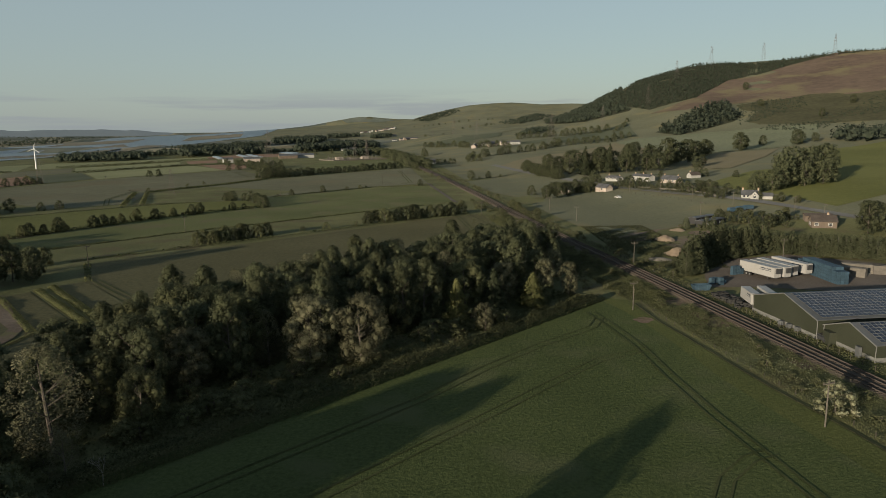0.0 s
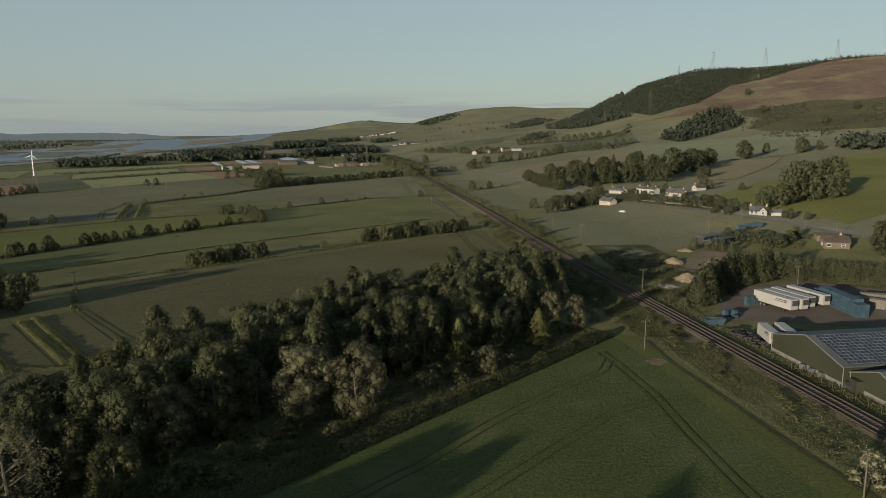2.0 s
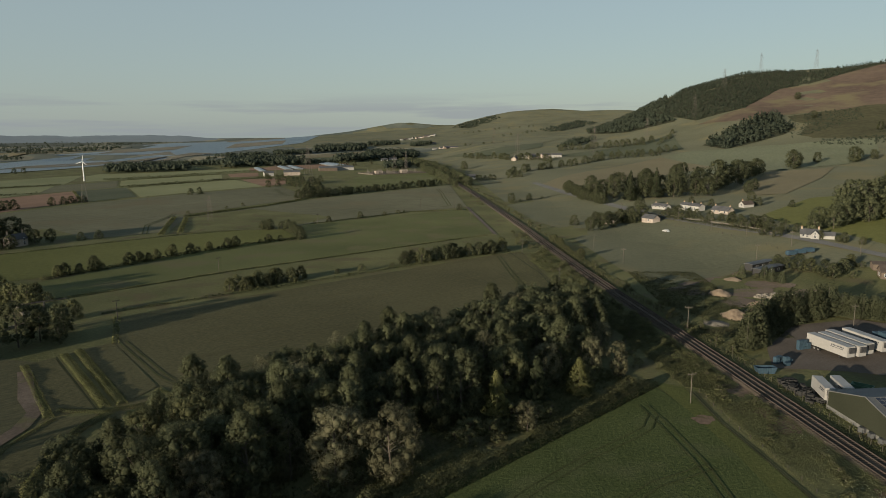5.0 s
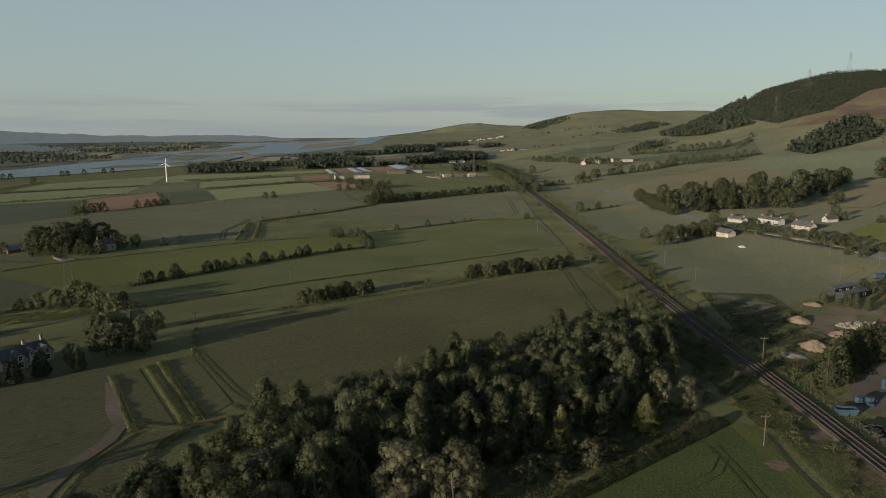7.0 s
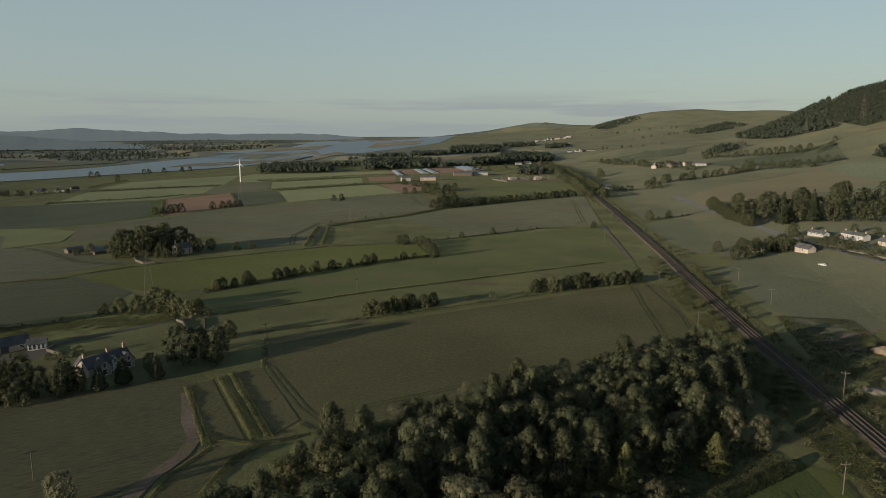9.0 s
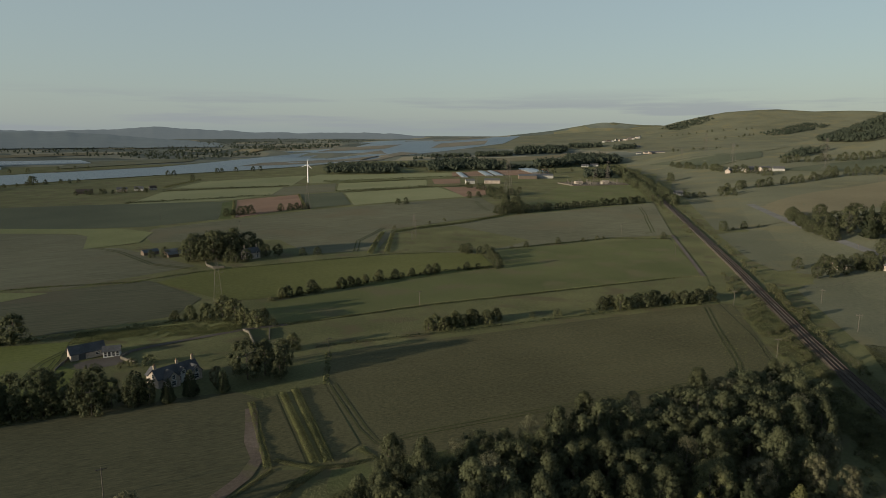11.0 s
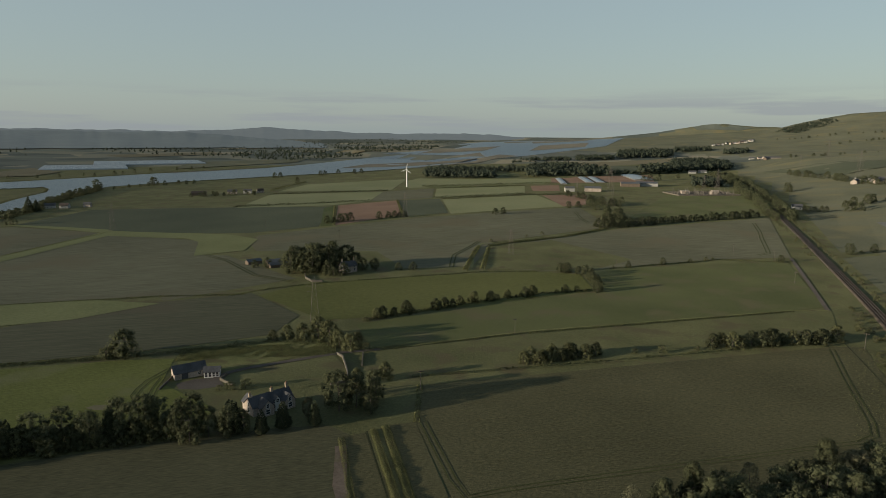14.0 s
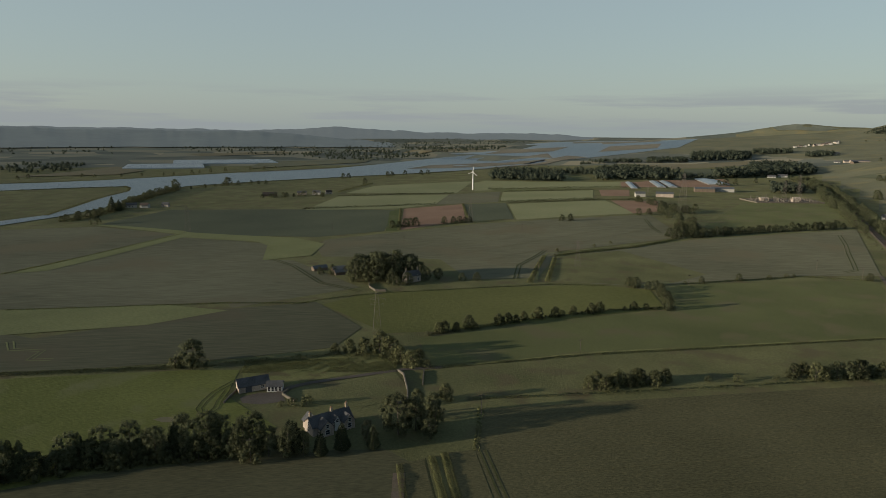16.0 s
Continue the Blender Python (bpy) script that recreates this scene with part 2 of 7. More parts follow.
def crest(x, y, line):
    """Distance to a crest line and the crest's height there."""
    best, tall = 1e9, 0.0
    for (ax, ay, az), (bx, by, bz) in zip(line, line[1:]):
        dx, dy = bx - ax, by - ay
        k = min(1.0, max(0.0, ((x - ax) * dx + (y - ay) * dy) / (dx * dx + dy * dy)))
        d = math.hypot(x - ax - k * dx, y - ay - k * dy)
        if d < best:
            best, tall = d, az + (bz - az) * k
    return best, tall


def height(x, y):
    """The lie of the land in full distances: level carse by the river, foothills beyond the railway."""
    u = x - rail_x(y)
    z = -8.0 * smooth(250, 620, -u) * smooth(150, 500, y - 0.3 * u) - 5 * smooth(600, 900, -u)
    z += 8 * smooth(50, 140, u) * smooth(240, 420, y) + 0.03 * max(0.0, min(u, 900) - 140)
    for line, wide, bend in RIDGES:
        d, tall = crest(x, y, line)
        if d < wide:
            h = tall * (1 - d / wide) ** bend
            if bend > 1.65:
                h *= smooth(40, 240, u) * (0.55 + 0.45 * smooth(250, 590, x))
            k = min(18.0, h)
            z = 0.5 * (z + h + math.sqrt((z - h) ** 2 + k * k))
    return z

HUB = (-4.0, 20.0, 75.0)


def drawn_in(x, y, z):
    """Beyond 2 km the distance is drawn in towards the middle of the place, so that 16 km of country ends within 4.9 km."""
    dx, dy, dz = x - HUB[0], y - HUB[1], z - HUB[2]
    far = math.hypot(dx, dy)
    if far < 2000:
        return x, y, z
    s = (2000 + 2900 * (1 - math.exp(-(far - 2000) / 2900))) / far
    return HUB[0] + dx * s, HUB[1] + dy * s, HUB[2] + dz * s


def land(x, y):
    return height(x, y)


def shrink(x, y):
    far = math.hypot(x - HUB[0], y - HUB[1])
    return 1.0 if far < 2000 else (2000 + 2900 * (1 - math.exp(-(far - 2000) / 2900))) / far


def build_ground():
    radii = [0.0] + [12 * 1.032**k for k in range(230)]
    radii = [r for r in radii if r < 15500] + [16500]
    steps = 300
    verts, faces = [], []
    for r in radii:
        for k in range(steps):
            a = k * math.tau / steps
            x, y = HUB[0] + r * math.sin(a), HUB[1] + r * math.cos(a)
            verts.append(drawn_in(x, y, height(x, y)))
    for i in range(len(radii) - 1):
        for k in range(steps):
            a, b = i * steps + k, i * steps + (k + 1) % steps
            faces.append((a, a + steps, b + steps, b) if i else (a, a + steps, b + steps))
    ob = raw("ground", verts, faces, GRASS, None, "rolling ground of rough olive grass", True)
    ob.data.materials.append(HAZED_LAND)
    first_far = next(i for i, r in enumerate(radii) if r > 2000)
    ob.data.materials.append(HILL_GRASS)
    ob.data.materials.append(HAZED_FOREST)
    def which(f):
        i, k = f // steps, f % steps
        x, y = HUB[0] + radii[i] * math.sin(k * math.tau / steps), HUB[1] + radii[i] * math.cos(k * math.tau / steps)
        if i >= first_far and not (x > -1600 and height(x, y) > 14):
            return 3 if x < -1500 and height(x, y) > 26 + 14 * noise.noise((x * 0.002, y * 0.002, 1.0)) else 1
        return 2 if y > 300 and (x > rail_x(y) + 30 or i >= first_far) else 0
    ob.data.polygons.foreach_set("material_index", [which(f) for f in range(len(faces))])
    return tagged(ob, category="ground", kind="structure")


ground = build_ground()
laid = [0]


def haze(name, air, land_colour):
    """Hills so far off that the air before them shines more than they do. That haze is emission on the hills
    themselves.
    """
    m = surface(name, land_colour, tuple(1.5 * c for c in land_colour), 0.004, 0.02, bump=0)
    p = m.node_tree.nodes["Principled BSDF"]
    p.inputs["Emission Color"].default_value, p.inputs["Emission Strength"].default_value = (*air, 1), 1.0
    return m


def hill_range(label, material, profile, near, far_off, seed):
    """A far range of hills: a rolling flank up to an uneven crest. profile: bearing in degrees west of the y axis, and height."""
    bearings = np.arange(profile[0][0], profile[-1][0], 0.12)
    rows = ((0.0, 0.0), (0.35, 0.45), (0.65, 0.78), (0.9, 0.96), (1.0, 1.0), (1.08, 0.7))
    verts, faces = [], []
    for deep, share in rows:
        for a in bearings:
            top = lerp_table(a, profile)
            top += 7 * noise.noise((a * 0.55, seed, deep)) + 3.5 * noise.noise((a * 1.9, seed, 4 + deep))
            r = near + (far_off - near) * (deep + 0.12 * noise.noise((a * 0.4, deep * 2, seed)))
            verts.append((HUB[0] - r * math.sin(radians(a)), HUB[1] + r * math.cos(radians(a)), 4 + (top - 4) * share))
    n = len(bearings)
    for i in range(len(rows) - 1):
        for k in range(n - 1):
            q = i * n + k
            faces.append((q, q + n, q + n + 1, q + 1))
    return tagged(raw("backdrop", verts, faces, material, None, label, True), category="hills", kind="structure")


hill_range("pale far hills with blue-grey haze as their own glow", haze("pale_haze_hills", (0.070, 0.081, 0.084), (0.02, 0.023, 0.021)), ((17.5, 4), (21, 46), (24, 66), (28, 74), (32, 71), (36, 76), (40, 94), (43, 108), (45, 94), (50, 80), (58, 90), (70, 96), (80, 88)), 4300, 4640, 3.0)
hill_range("dusky wooded hills beyond the river with haze as glow", haze("dusky_haze_hills", (0.048, 0.056, 0.058), (0.026, 0.032, 0.028)), ((36, 6), (41, 25), (45, 53), (49, 75), (53, 73), (58, 81), (63, 80), (66, 91), (70, 84), (76, 88), (84, 73)), 3450, 4250, 9.0)


def sheet(points, lift, step):
    """A flat outline laid over the land, cut into cells so that it follows it."""
    bm = bmesh.new()
    bm.faces.new([bm.verts.new((x, y, 0)) for x, y in points])
    bmesh.ops.triangulate(bm, faces=bm.faces[:])
    xs, ys = [p[0] for p in points], [p[1] for p in points]
    for lo, hi, no in ((min(xs), max(xs), (1, 0, 0)), (min(ys), max(ys), (0, 1, 0))):
        k = math.ceil(lo / step)
        while k * step < hi:
            bmesh.ops.bisect_plane(bm, geom=bm.verts[:] + bm.edges[:] + bm.faces[:], plane_co=(k * step * no[0], k * step * no[1], 0), plane_no=no)
            k += 1
    for v in bm.verts:
        far = math.hypot(v.co.x, v.co.y)
        v.co = drawn_in(v.co.x, v.co.y, height(v.co.x, v.co.y) + lift + (0.0004 * far if v.co.x > rail_x(v.co.y) + 60 else 0.0001 * far))
    bmesh.ops.recalc_face_normals(bm, faces=bm.faces[:])
    if sum(f.normal.z for f in bm.faces) < 0:
        bmesh.ops.reverse_faces(bm, faces=bm.faces[:])
    return bm


def field(name, label, material, points, step=40, lift=None, category="field"):
    laid[0] += 1
    ob = part(name, sheet(points, 0.03 + 0.011 * (laid[0] % 8) if lift is None else lift, step), material)
    return tagged(ob, label, category, kind="structure")


def ribbon(points, wide, lift, step=12):
    """A strip along a line."""
    left, right = [], []
    for i, p in enumerate(points):
        a, b = Vector(points[max(0, i - 1)]), Vector(points[min(len(points) - 1, i + 1)])
        d = (b - a).normalized()
        left.append((p[0] - d.y * wide / 2, p[1] + d.x * wide / 2))
        right.append((p[0] + d.y * wide / 2, p[1] - d.x * wide / 2))
    return sheet(left + right[::-1], lift, step)


def along(points, gap):
    """Places every gap metres along a line, with the heading there."""
    out, left = [], 0.0
    for a, b in zip(points, points[1:]):
        a, b = Vector(a), Vector(b)
        long, d = (b - a).length, (b - a).normalized()
        while left <= long:
            out.append((*(a + d * left), d))
            left += gap
        left -= long
    return out


# ---- fields, water and tracks ----
MARGIN = surface("grass_margin", (0.052, 0.062, 0.020), (0.090, 0.096, 0.034), 0.05, 1.5, bump=0.5, contrast=0.65)
HEATHER = surface("heather_moor", (0.0704, 0.0528, 0.0416), (0.112, 0.0848, 0.064), 0.006, 0.06, bump=0, third=(0.120, 0.105, 0.062))
HILL_GREEN = surface("hillside_green", (0.0731, 0.0779, 0.0262), (0.1106, 0.1131, 0.042), 0.01, 0.4, contrast=0.5)
STUBBLE = surface("tan_stubble", (0.1128, 0.101, 0.0631), (0.1398, 0.1245, 0.0794), 0.01, 0.2)
YARD = surface("gravel_yard", (0.070, 0.060, 0.051), (0.110, 0.096, 0.082), 0.08, 1.6, bump=0.2)
TARMAC = surface("worn_tarmac", (0.09, 0.09, 0.088), (0.13, 0.13, 0.125), 0.1, 2.0, bump=0.1)
DRAIN_AND_SHADE = surface("dark_drain_and_shade", (0.0272, 0.0306, 0.017), (0.0544, 0.0578, 0.0306), 0.1, 2.0)
RUT = surface("wheel_track", (0.0375, 0.045, 0.0175), (0.0688, 0.0725, 0.0325), 0.1, 2.0)

green_field = field("field", "dark green young crop field with wheel tracks", CROP_GREEN, [(-95, 25), (40, 168), (43.5, 155), (45, 146), (47, 130), (48.5, 110), (52, 90), (60, 40), (75, -60), (90, -150), (-60, -150)])
field("margin", "pale green grass margin between crop and drain", MARGIN, [(40, 170), (47, 166), (48.5, 146), (50.5, 134), (52.5, 120), (54.5, 107), (58, 90), (66, 40), (80, -60), (95, -150), (90, -150), (75, -60), (60, 40), (52, 90), (48.5, 110), (47, 130), (45, 146), (43.5, 155)], 15)
wheat_field = field("field", "ripening olive-brown wheat field with tramlines", WHEAT, [(-105, 194), (-119, 222), (8, 342), (20, 349), (33, 238), (-68, 156), (-76, 162)])
field("field", "narrow olive grass strip beside the wheat", GRASS, [(-155, 242), (-110, 296), (-7, 396), (10, 404), (12, 352), (-5, 335), (-85, 262), (-128, 226)])
field("field", "bright green pasture with long tree shadows", CROP_BRIGHT, [(-183, 272), (-150, 332), (-104, 388), (-122, 430), (-113, 458), (-14, 545), (7, 414), (-7, 399), (-110, 299), (-158, 247)])
field("field", "pale green pasture between hedges", HILL_GREEN, [(-262, 292), (-259, 325), (-199, 387), (-156, 425), (-126, 430), (-106, 392), (-182, 287), (-201, 270)])
s4_field = field("field", "grey-green barley field beside the ditch", WHEAT_GREY, [(-212, 499), (-155, 640), (-38, 806), (-12, 562), (-57, 528), (-115, 461), (-128, 438), (-156, 428), (-187, 416)])
field("field", "green pasture corner beside the ditch", GRASS, [(-216, 496), (-187, 550), (-109, 497), (-125, 440), (-156, 430), (-186, 414)], 40, 0.14)
big_field = field("field", "large grey-green barley field on the carse", WHEAT_GREY, [(-404, 431), (-431, 469), (-370, 616), (-241, 801), (-165, 653), (-225, 519), (-196, 420), (-230, 391), (-283, 437), (-319, 429), (-370, 403)])
field("field", "green pasture beside the substation", CROP_BRIGHT, [(-165, 716), (-180, 1000), (-165, 1046), (-77, 1120), (-42, 866), (-60, 800)])
house_green = field("field", "bright green lawn-like pasture beside the farmhouse", LAWN, [(-330, 95), (-283, 141), (-234, 187), (-217, 199), (-200, 179), (-166, 172), (-160, 157), (-181, 131), (-196, 104), (-215, 60)])
field("field", "small olive paddock behind a stone wall", GRASS, [(-185, 197), (-166, 233), (-146, 218), (-154, 199), (-176, 194)])
field("field", "rough tan grass beside the lane", VERGE, [(-218, 201), (-215, 214), (-187, 248), (-169, 237), (-189, 201), (-204, 190)])
field("field", "dark grey-green crop field", WHEAT_DULL, [(-380, 140), (-350, 169), (-327, 173), (-298, 257), (-269, 294), (-216, 271), (-206, 241), (-229, 207), (-288, 143), (-330, 100)])
field("field", "pale olive margin of a crop field", PALE_MARGIN, [(-460, 130), (-397, 189), (-335, 244), (-295, 255), (-305, 215), (-345, 167), (-395, 130)], 40, 0.2)
field("field", "broad grey-green barley field", WHEAT_GREY, [(-580, 150), (-510, 237), (-580, 425), (-460, 429), (-402, 372), (-377, 380), (-273, 335), (-298, 260), (-311, 267), (-397, 192), (-455, 135)])
field("field", "grey-green barley field near the river bank", WHEAT_GREY, [(-900, 200), (-771, 346), (-706, 411), (-584, 422), (-514, 239), (-600, 140)])
field("field", "pale yellow-green crop margin", PALE_MARGIN, [(-510, 240), (-584, 424), (-727, 416), (-720, 424), (-597, 440), (-584, 437), (-468, 466), (-414, 451), (-381, 402), (-399, 369), (-452, 421), (-478, 432), (-560, 414), (-500, 262)], 40, 0.2)
field("field", "flat dark green crop field", CROP_DARK, [(-718, 415), (-789, 554), (-532, 702), (-418, 537), (-451, 479), (-590, 426)])
field("field", "green crop in drilled rows", CROP_GREEN, [(-526, 682), (-534, 715), (-407, 546), (-418, 540)])
field("field", "red-brown ploughed field", SOIL, [(-530, 716), (-493, 797), (-392, 645), (-408, 550)])
field("field", "dark green potato field in rows", CROP_DARK, [(-492, 797), (-446, 832), (-352, 680), (-385, 636)])
for label, material, points in (
    ("pale green crop field behind hedges", LIGHT_CROP, [(-630, 640), (-724, 804), (-594, 917), (-527, 782), (-540, 715)]),
    ("pale green crop field behind hedges", LIGHT_CROP, [(-438, 825), (-341, 924), (-257, 801), (-346, 675)]),
    ("red-brown fallow field", SOIL, [(-333, 927), (-279, 960), (-242, 835), (-259, 798)]),
    ("pale green crop field behind hedges", LIGHT_CROP, [(-542, 998), (-419, 1078), (-364, 940), (-461, 844)]),
    ("grey-green fallow field", WHEAT_GREY, [(-596, 918), (-548, 1000), (-464, 843), (-521, 776)]),
    ("pale green crop field", LIGHT_CROP, [(-756, 855), (-818, 1004), (-715, 1186), (-599, 947)]),
    ("green crop field behind a hedge", CROP_BRIGHT, [(-600, 1045), (-480, 1115), (-425, 1085), (-545, 1003)]),
    ("olive pasture near the river bank", GRASS, [(-874, 585), (-1038, 767), (-991, 1026), (-875, 1050), (-736, 679)]),
    ("pale tan pasture between woods", STUBBLE, [(-556, 1744), (-470, 1809), (-358, 2099), (-387, 2266), (-517, 2035), (-619, 1940)]),
    ("dark green field between woods", CROP_DARK, [(-394, 1536), (-339, 1576), (-378, 1878), (-460, 1791)]),
    ("pale green crop field below the estate wood", LIGHT_CROP, [(-599, 1000), (-692, 1154), (-706, 1222), (-436, 1272), (-395, 1150), (-472, 1090)]),
    ("green glade between woods", CROP_BRIGHT, [(-573, 1309), (-521, 1335), (-554, 1426), (-628, 1435)]),
    ("brown soil round the glasshouses", SOIL, [(-398, 1151), (-247, 1272), (-293, 1480), (-445, 1283)]),
    ("brown fallow field", SOIL, [(-412, 1086), (-370, 1111), (-333, 1003), (-370, 987)]),
):
    field("field", label, material, points)
field("field", "dark crop field with drifted soil", BEANS, [(-206, 94), (-191, 114), (-180, 128), (-168, 142), (-152, 158), (-140, 171), (-128, 180), (-118, 178), (-113, 168), (-92, 143), (-97, 120), (-110, 90), (-165, 50)], 15, 0.02)
for label, points in (
    ("strip of ripening wheat between grass banks", [(-119, 176), (-115, 181.5), (-84.5, 148.5), (-91, 144)]),
    ("strip of ripening wheat between grass banks", [(-111.5, 189), (-106, 195), (-77, 162), (-79, 153)]),
):
    field("field", label, WHEAT, points, 10, 0.09)
field("field", "curved strip of green wheat beside the track", WHEAT, [(-89, 143), (-90.5, 134), (-90.5, 128), (-88.5, 121), (-84, 108), (-75, 108), (-79, 123), (-82, 129), (-82, 137), (-82, 146)], 10, 0.115)
plot = field("field", "small bright green plot in rows", CROP_BRIGHT, [(-77, 147.5), (-70, 154), (-58, 164), (-52, 158), (-65, 144), (-69, 135), (-74, 140)], 10, 0.115)
tagged(part("farm_track", ribbon([(-116, 171), (-110.5, 163.5), (-103.5, 153.5), (-96.5, 146.5), (-94, 138), (-94.2, 127), (-92.5, 118), (-87, 99)], 3.4, 0.15, 6), EARTH), "bare pinkish earth track along the field", "track", kind="structure")

# east of the railway, up to the hills
field("field", "olive pasture beside the railway", HILL_GRASS, [(52, 390), (58, 405), (107, 439), (143, 335), (115, 301), (70, 275), (61, 301)], 20)
field("field", "olive pasture with bushes at its foot", HILL_GRASS, [(21, 577), (30, 590), (86, 640), (117, 495), (74, 462), (48, 437), (36, 470)], 20)
field("field", "olive pasture with drilled lines", HILL_GRASS, [(-8, 905), (50, 880), (72, 800), (84, 667), (20, 604)], 25)
field("field", "tan and pale green hill field", STUBBLE, [(60, 760), (135, 909), (281, 1098), (300, 900), (204, 793), (110, 690), (90, 670)], 30)
PALE_HILL = surface("pale_hill_crop", (0.094, 0.103, 0.066), (0.126, 0.136, 0.088), 0.01, 0.3, contrast=0.6, stretch_xy=(8.0, 1.0), turn=70)
field("field", "pale grey-green hill crop", PALE_HILL, [(281, 1098), (339, 1148), (449, 1142), (595, 1081), (524, 939), (440, 855), (336, 818), (297, 780), (204, 793), (300, 900)], 30)
field("field", "tan rough grazing below the hill crop", STUBBLE, [(213, 552), (221, 605), (270, 690), (320, 793), (382, 811), (410, 826), (330, 690), (238, 555)], 30)
field("field", "green hillside pasture above the cottages", HILL_GREEN, [(172, 435), (240, 520), (300, 540), (435, 768), (534, 815), (400, 450), (236, 356), (195, 330), (186, 368), (170, 400)], 25)
field("field", "dark green hill field", CROP_DARK, [(120, 1211), (389, 1432), (344, 1193), (250, 1149), (191, 1171)], 40)
field("field", "olive hill field", HILL_GRASS, [(-17, 1230), (125, 1205), (194, 1121), (36, 955)], 40)
field("field", "pale hill pasture", HILL_GRASS, [(-136, 1834), (27, 1784), (215, 2300), (203, 1711), (141, 1630), (-41, 1541)], 50)
field("field", "dark green hill field", CROP_DARK, [(-93, 1616), (141, 1625), (130, 1474), (46, 1368)], 50)
BRACKEN = surface("dark_bracken", (0.0368, 0.0376, 0.0208), (0.0688, 0.0656, 0.0368), 0.012, 0.12, bump=0, contrast=0.6)
field("moor", "dark olive bracken slope below the heather", BRACKEN, [(518, 1167), (575, 1285), (600, 1395), (690, 1372), (742, 1383), (845, 1306), (1150, 930), (860, 860), (681, 1040), (605, 1083)], 60, category="moor")
# Dark sheets below the sparse crowns; the woods' shade is in this colour.
SHADED_FLOOR = surface("shade_dark_floor", (0.026, 0.029, 0.018), (0.046, 0.048, 0.030), 0.05, 0.5, bump=0)
field("forest_floor", "floor of the conifer forest with shade in its colour", SHADED_FLOOR, [(440, 1700), (484, 1876), (560, 1990), (620, 2000), (772, 1885), (873, 1815), (1049, 1705), (951, 1735), (877, 1730), (702, 1683), (562, 1516), (457, 1504), (428, 1683)], 40, category="forest floor")
field("forest_floor", "floor of the mixed wood with shade in its colour", SHADED_FLOOR, [(436, 1690), (430, 1560), (340, 1600), (275, 1800), (300, 2000), (420, 2180), (520, 1970)], 40, category="forest floor")
field("forest_floor", "floor of the plantation with shade in its colour", SHADED_FLOOR, [(384, 1222), (430, 1290), (487, 1358), (594, 1447), (560, 1280), (528, 1231), (397, 1143)], 40, category="forest floor")
# flat sheet for a far wood, in the forest colour with haze mixed in
field("far_wood", "dark wood capping the twin-topped far hill", HAZED_FOREST, [(-600, 8760), (-740, 8480), (-1000, 8420), (-1180, 8440), (-1290, 8800), (-1050, 9000), (-800, 9000)], 120, 5, "wood")
field("moor", "purplish-brown heather moor on the hill", HEATHER, [(446, 1458), (562, 1519), (702, 1686), (877, 1734), (1000, 1745), (1200, 1600), (1400, 1250), (1200, 900), (845, 1308), (686, 1370), (610, 1413), (537, 1398)], 60, category="moor")

# water: the river and the widening estuary
field("river", "pale blue-grey tidal river with slack water", WATER, [(-1640, 100), (-1470, 480), (-1397, 611), (-1366, 664), (-1343, 770), (-1334, 887), (-1333, 1096), (-1290, 1417), (-1330, 1638), (-1500, 2286), (-1438, 2781), (-1600, 3300), (-1992, 3900), (-2600, 6200), (-2300, 6900), (-1500, 6700), (-1050, 4702), (-790, 2961), (-880, 2321), (-944, 1597), (-1031, 1212), (-1085, 946), (-1095, 797), (-1012, 655), (-897, 541), (-836, 435), (-810, 363), (-850, 240), (-890, 240), (-850, 379), (-865, 441), (-926, 505), (-1001, 579), (-1086, 678), (-1134, 712), (-1174, 728), (-1219, 628), (-1247, 547), (-1400, 100)], 150, 0.5, "water")
for points in (
    [(-1120, 1500), (-1000, 1700), (-960, 2100), (-1150, 2450), (-1100, 2000), (-1180, 1700)],
    [(-1350, 2300), (-1200, 2600), (-1300, 3000), (-1480, 2700)],
    [(-1250, 3300), (-1050, 3600), (-1250, 4200), (-1500, 3900)],
    [(-1800, 4200), (-1500, 4600), (-1800, 5200), (-2050, 4800)],
    [(-960, 1560), (-905, 1900), (-900, 2250), (-1010, 2320), (-950, 1950)],
    [(-1000, 2600), (-860, 2900), (-960, 3300), (-1120, 3050)],
    [(-1335, 1110), (-1320, 1260), (-1296, 1415), (-1282, 1400), (-1300, 1250), (-1318, 1110)],
):
    field("mud_bank", "wet brown mud bank in the river", MUD, points, 120, 0.9, "mud bank")

field("yard", "grey gravel haulage yard behind the shed", YARD, [(73, 180), (78, 196), (95, 219), (118, 226), (142, 207), (150, 175), (130, 165), (90, 178)], 15, category="yard")


def blotch(cx, cy, rx, ry, turn=0.0):
    """An irregular rounded outline."""
    pts, c, s = [], math.cos(radians(turn)), math.sin(radians(turn))
    for k in range(22):
        a = k * math.tau / 22
        f = 1 + 0.7 * noise.noise((math.cos(a) * 1.3 + cx, math.sin(a) * 1.3 + cy, 2.0)) + 0.3 * noise.noise((math.cos(a) * 4 + cx, math.sin(a) * 4, cy))
        u, v = rx * f * math.cos(a), ry * f * math.sin(a)
        pts.append((cx + u * c - v * s, cy + u * s + v * c))
    return pts


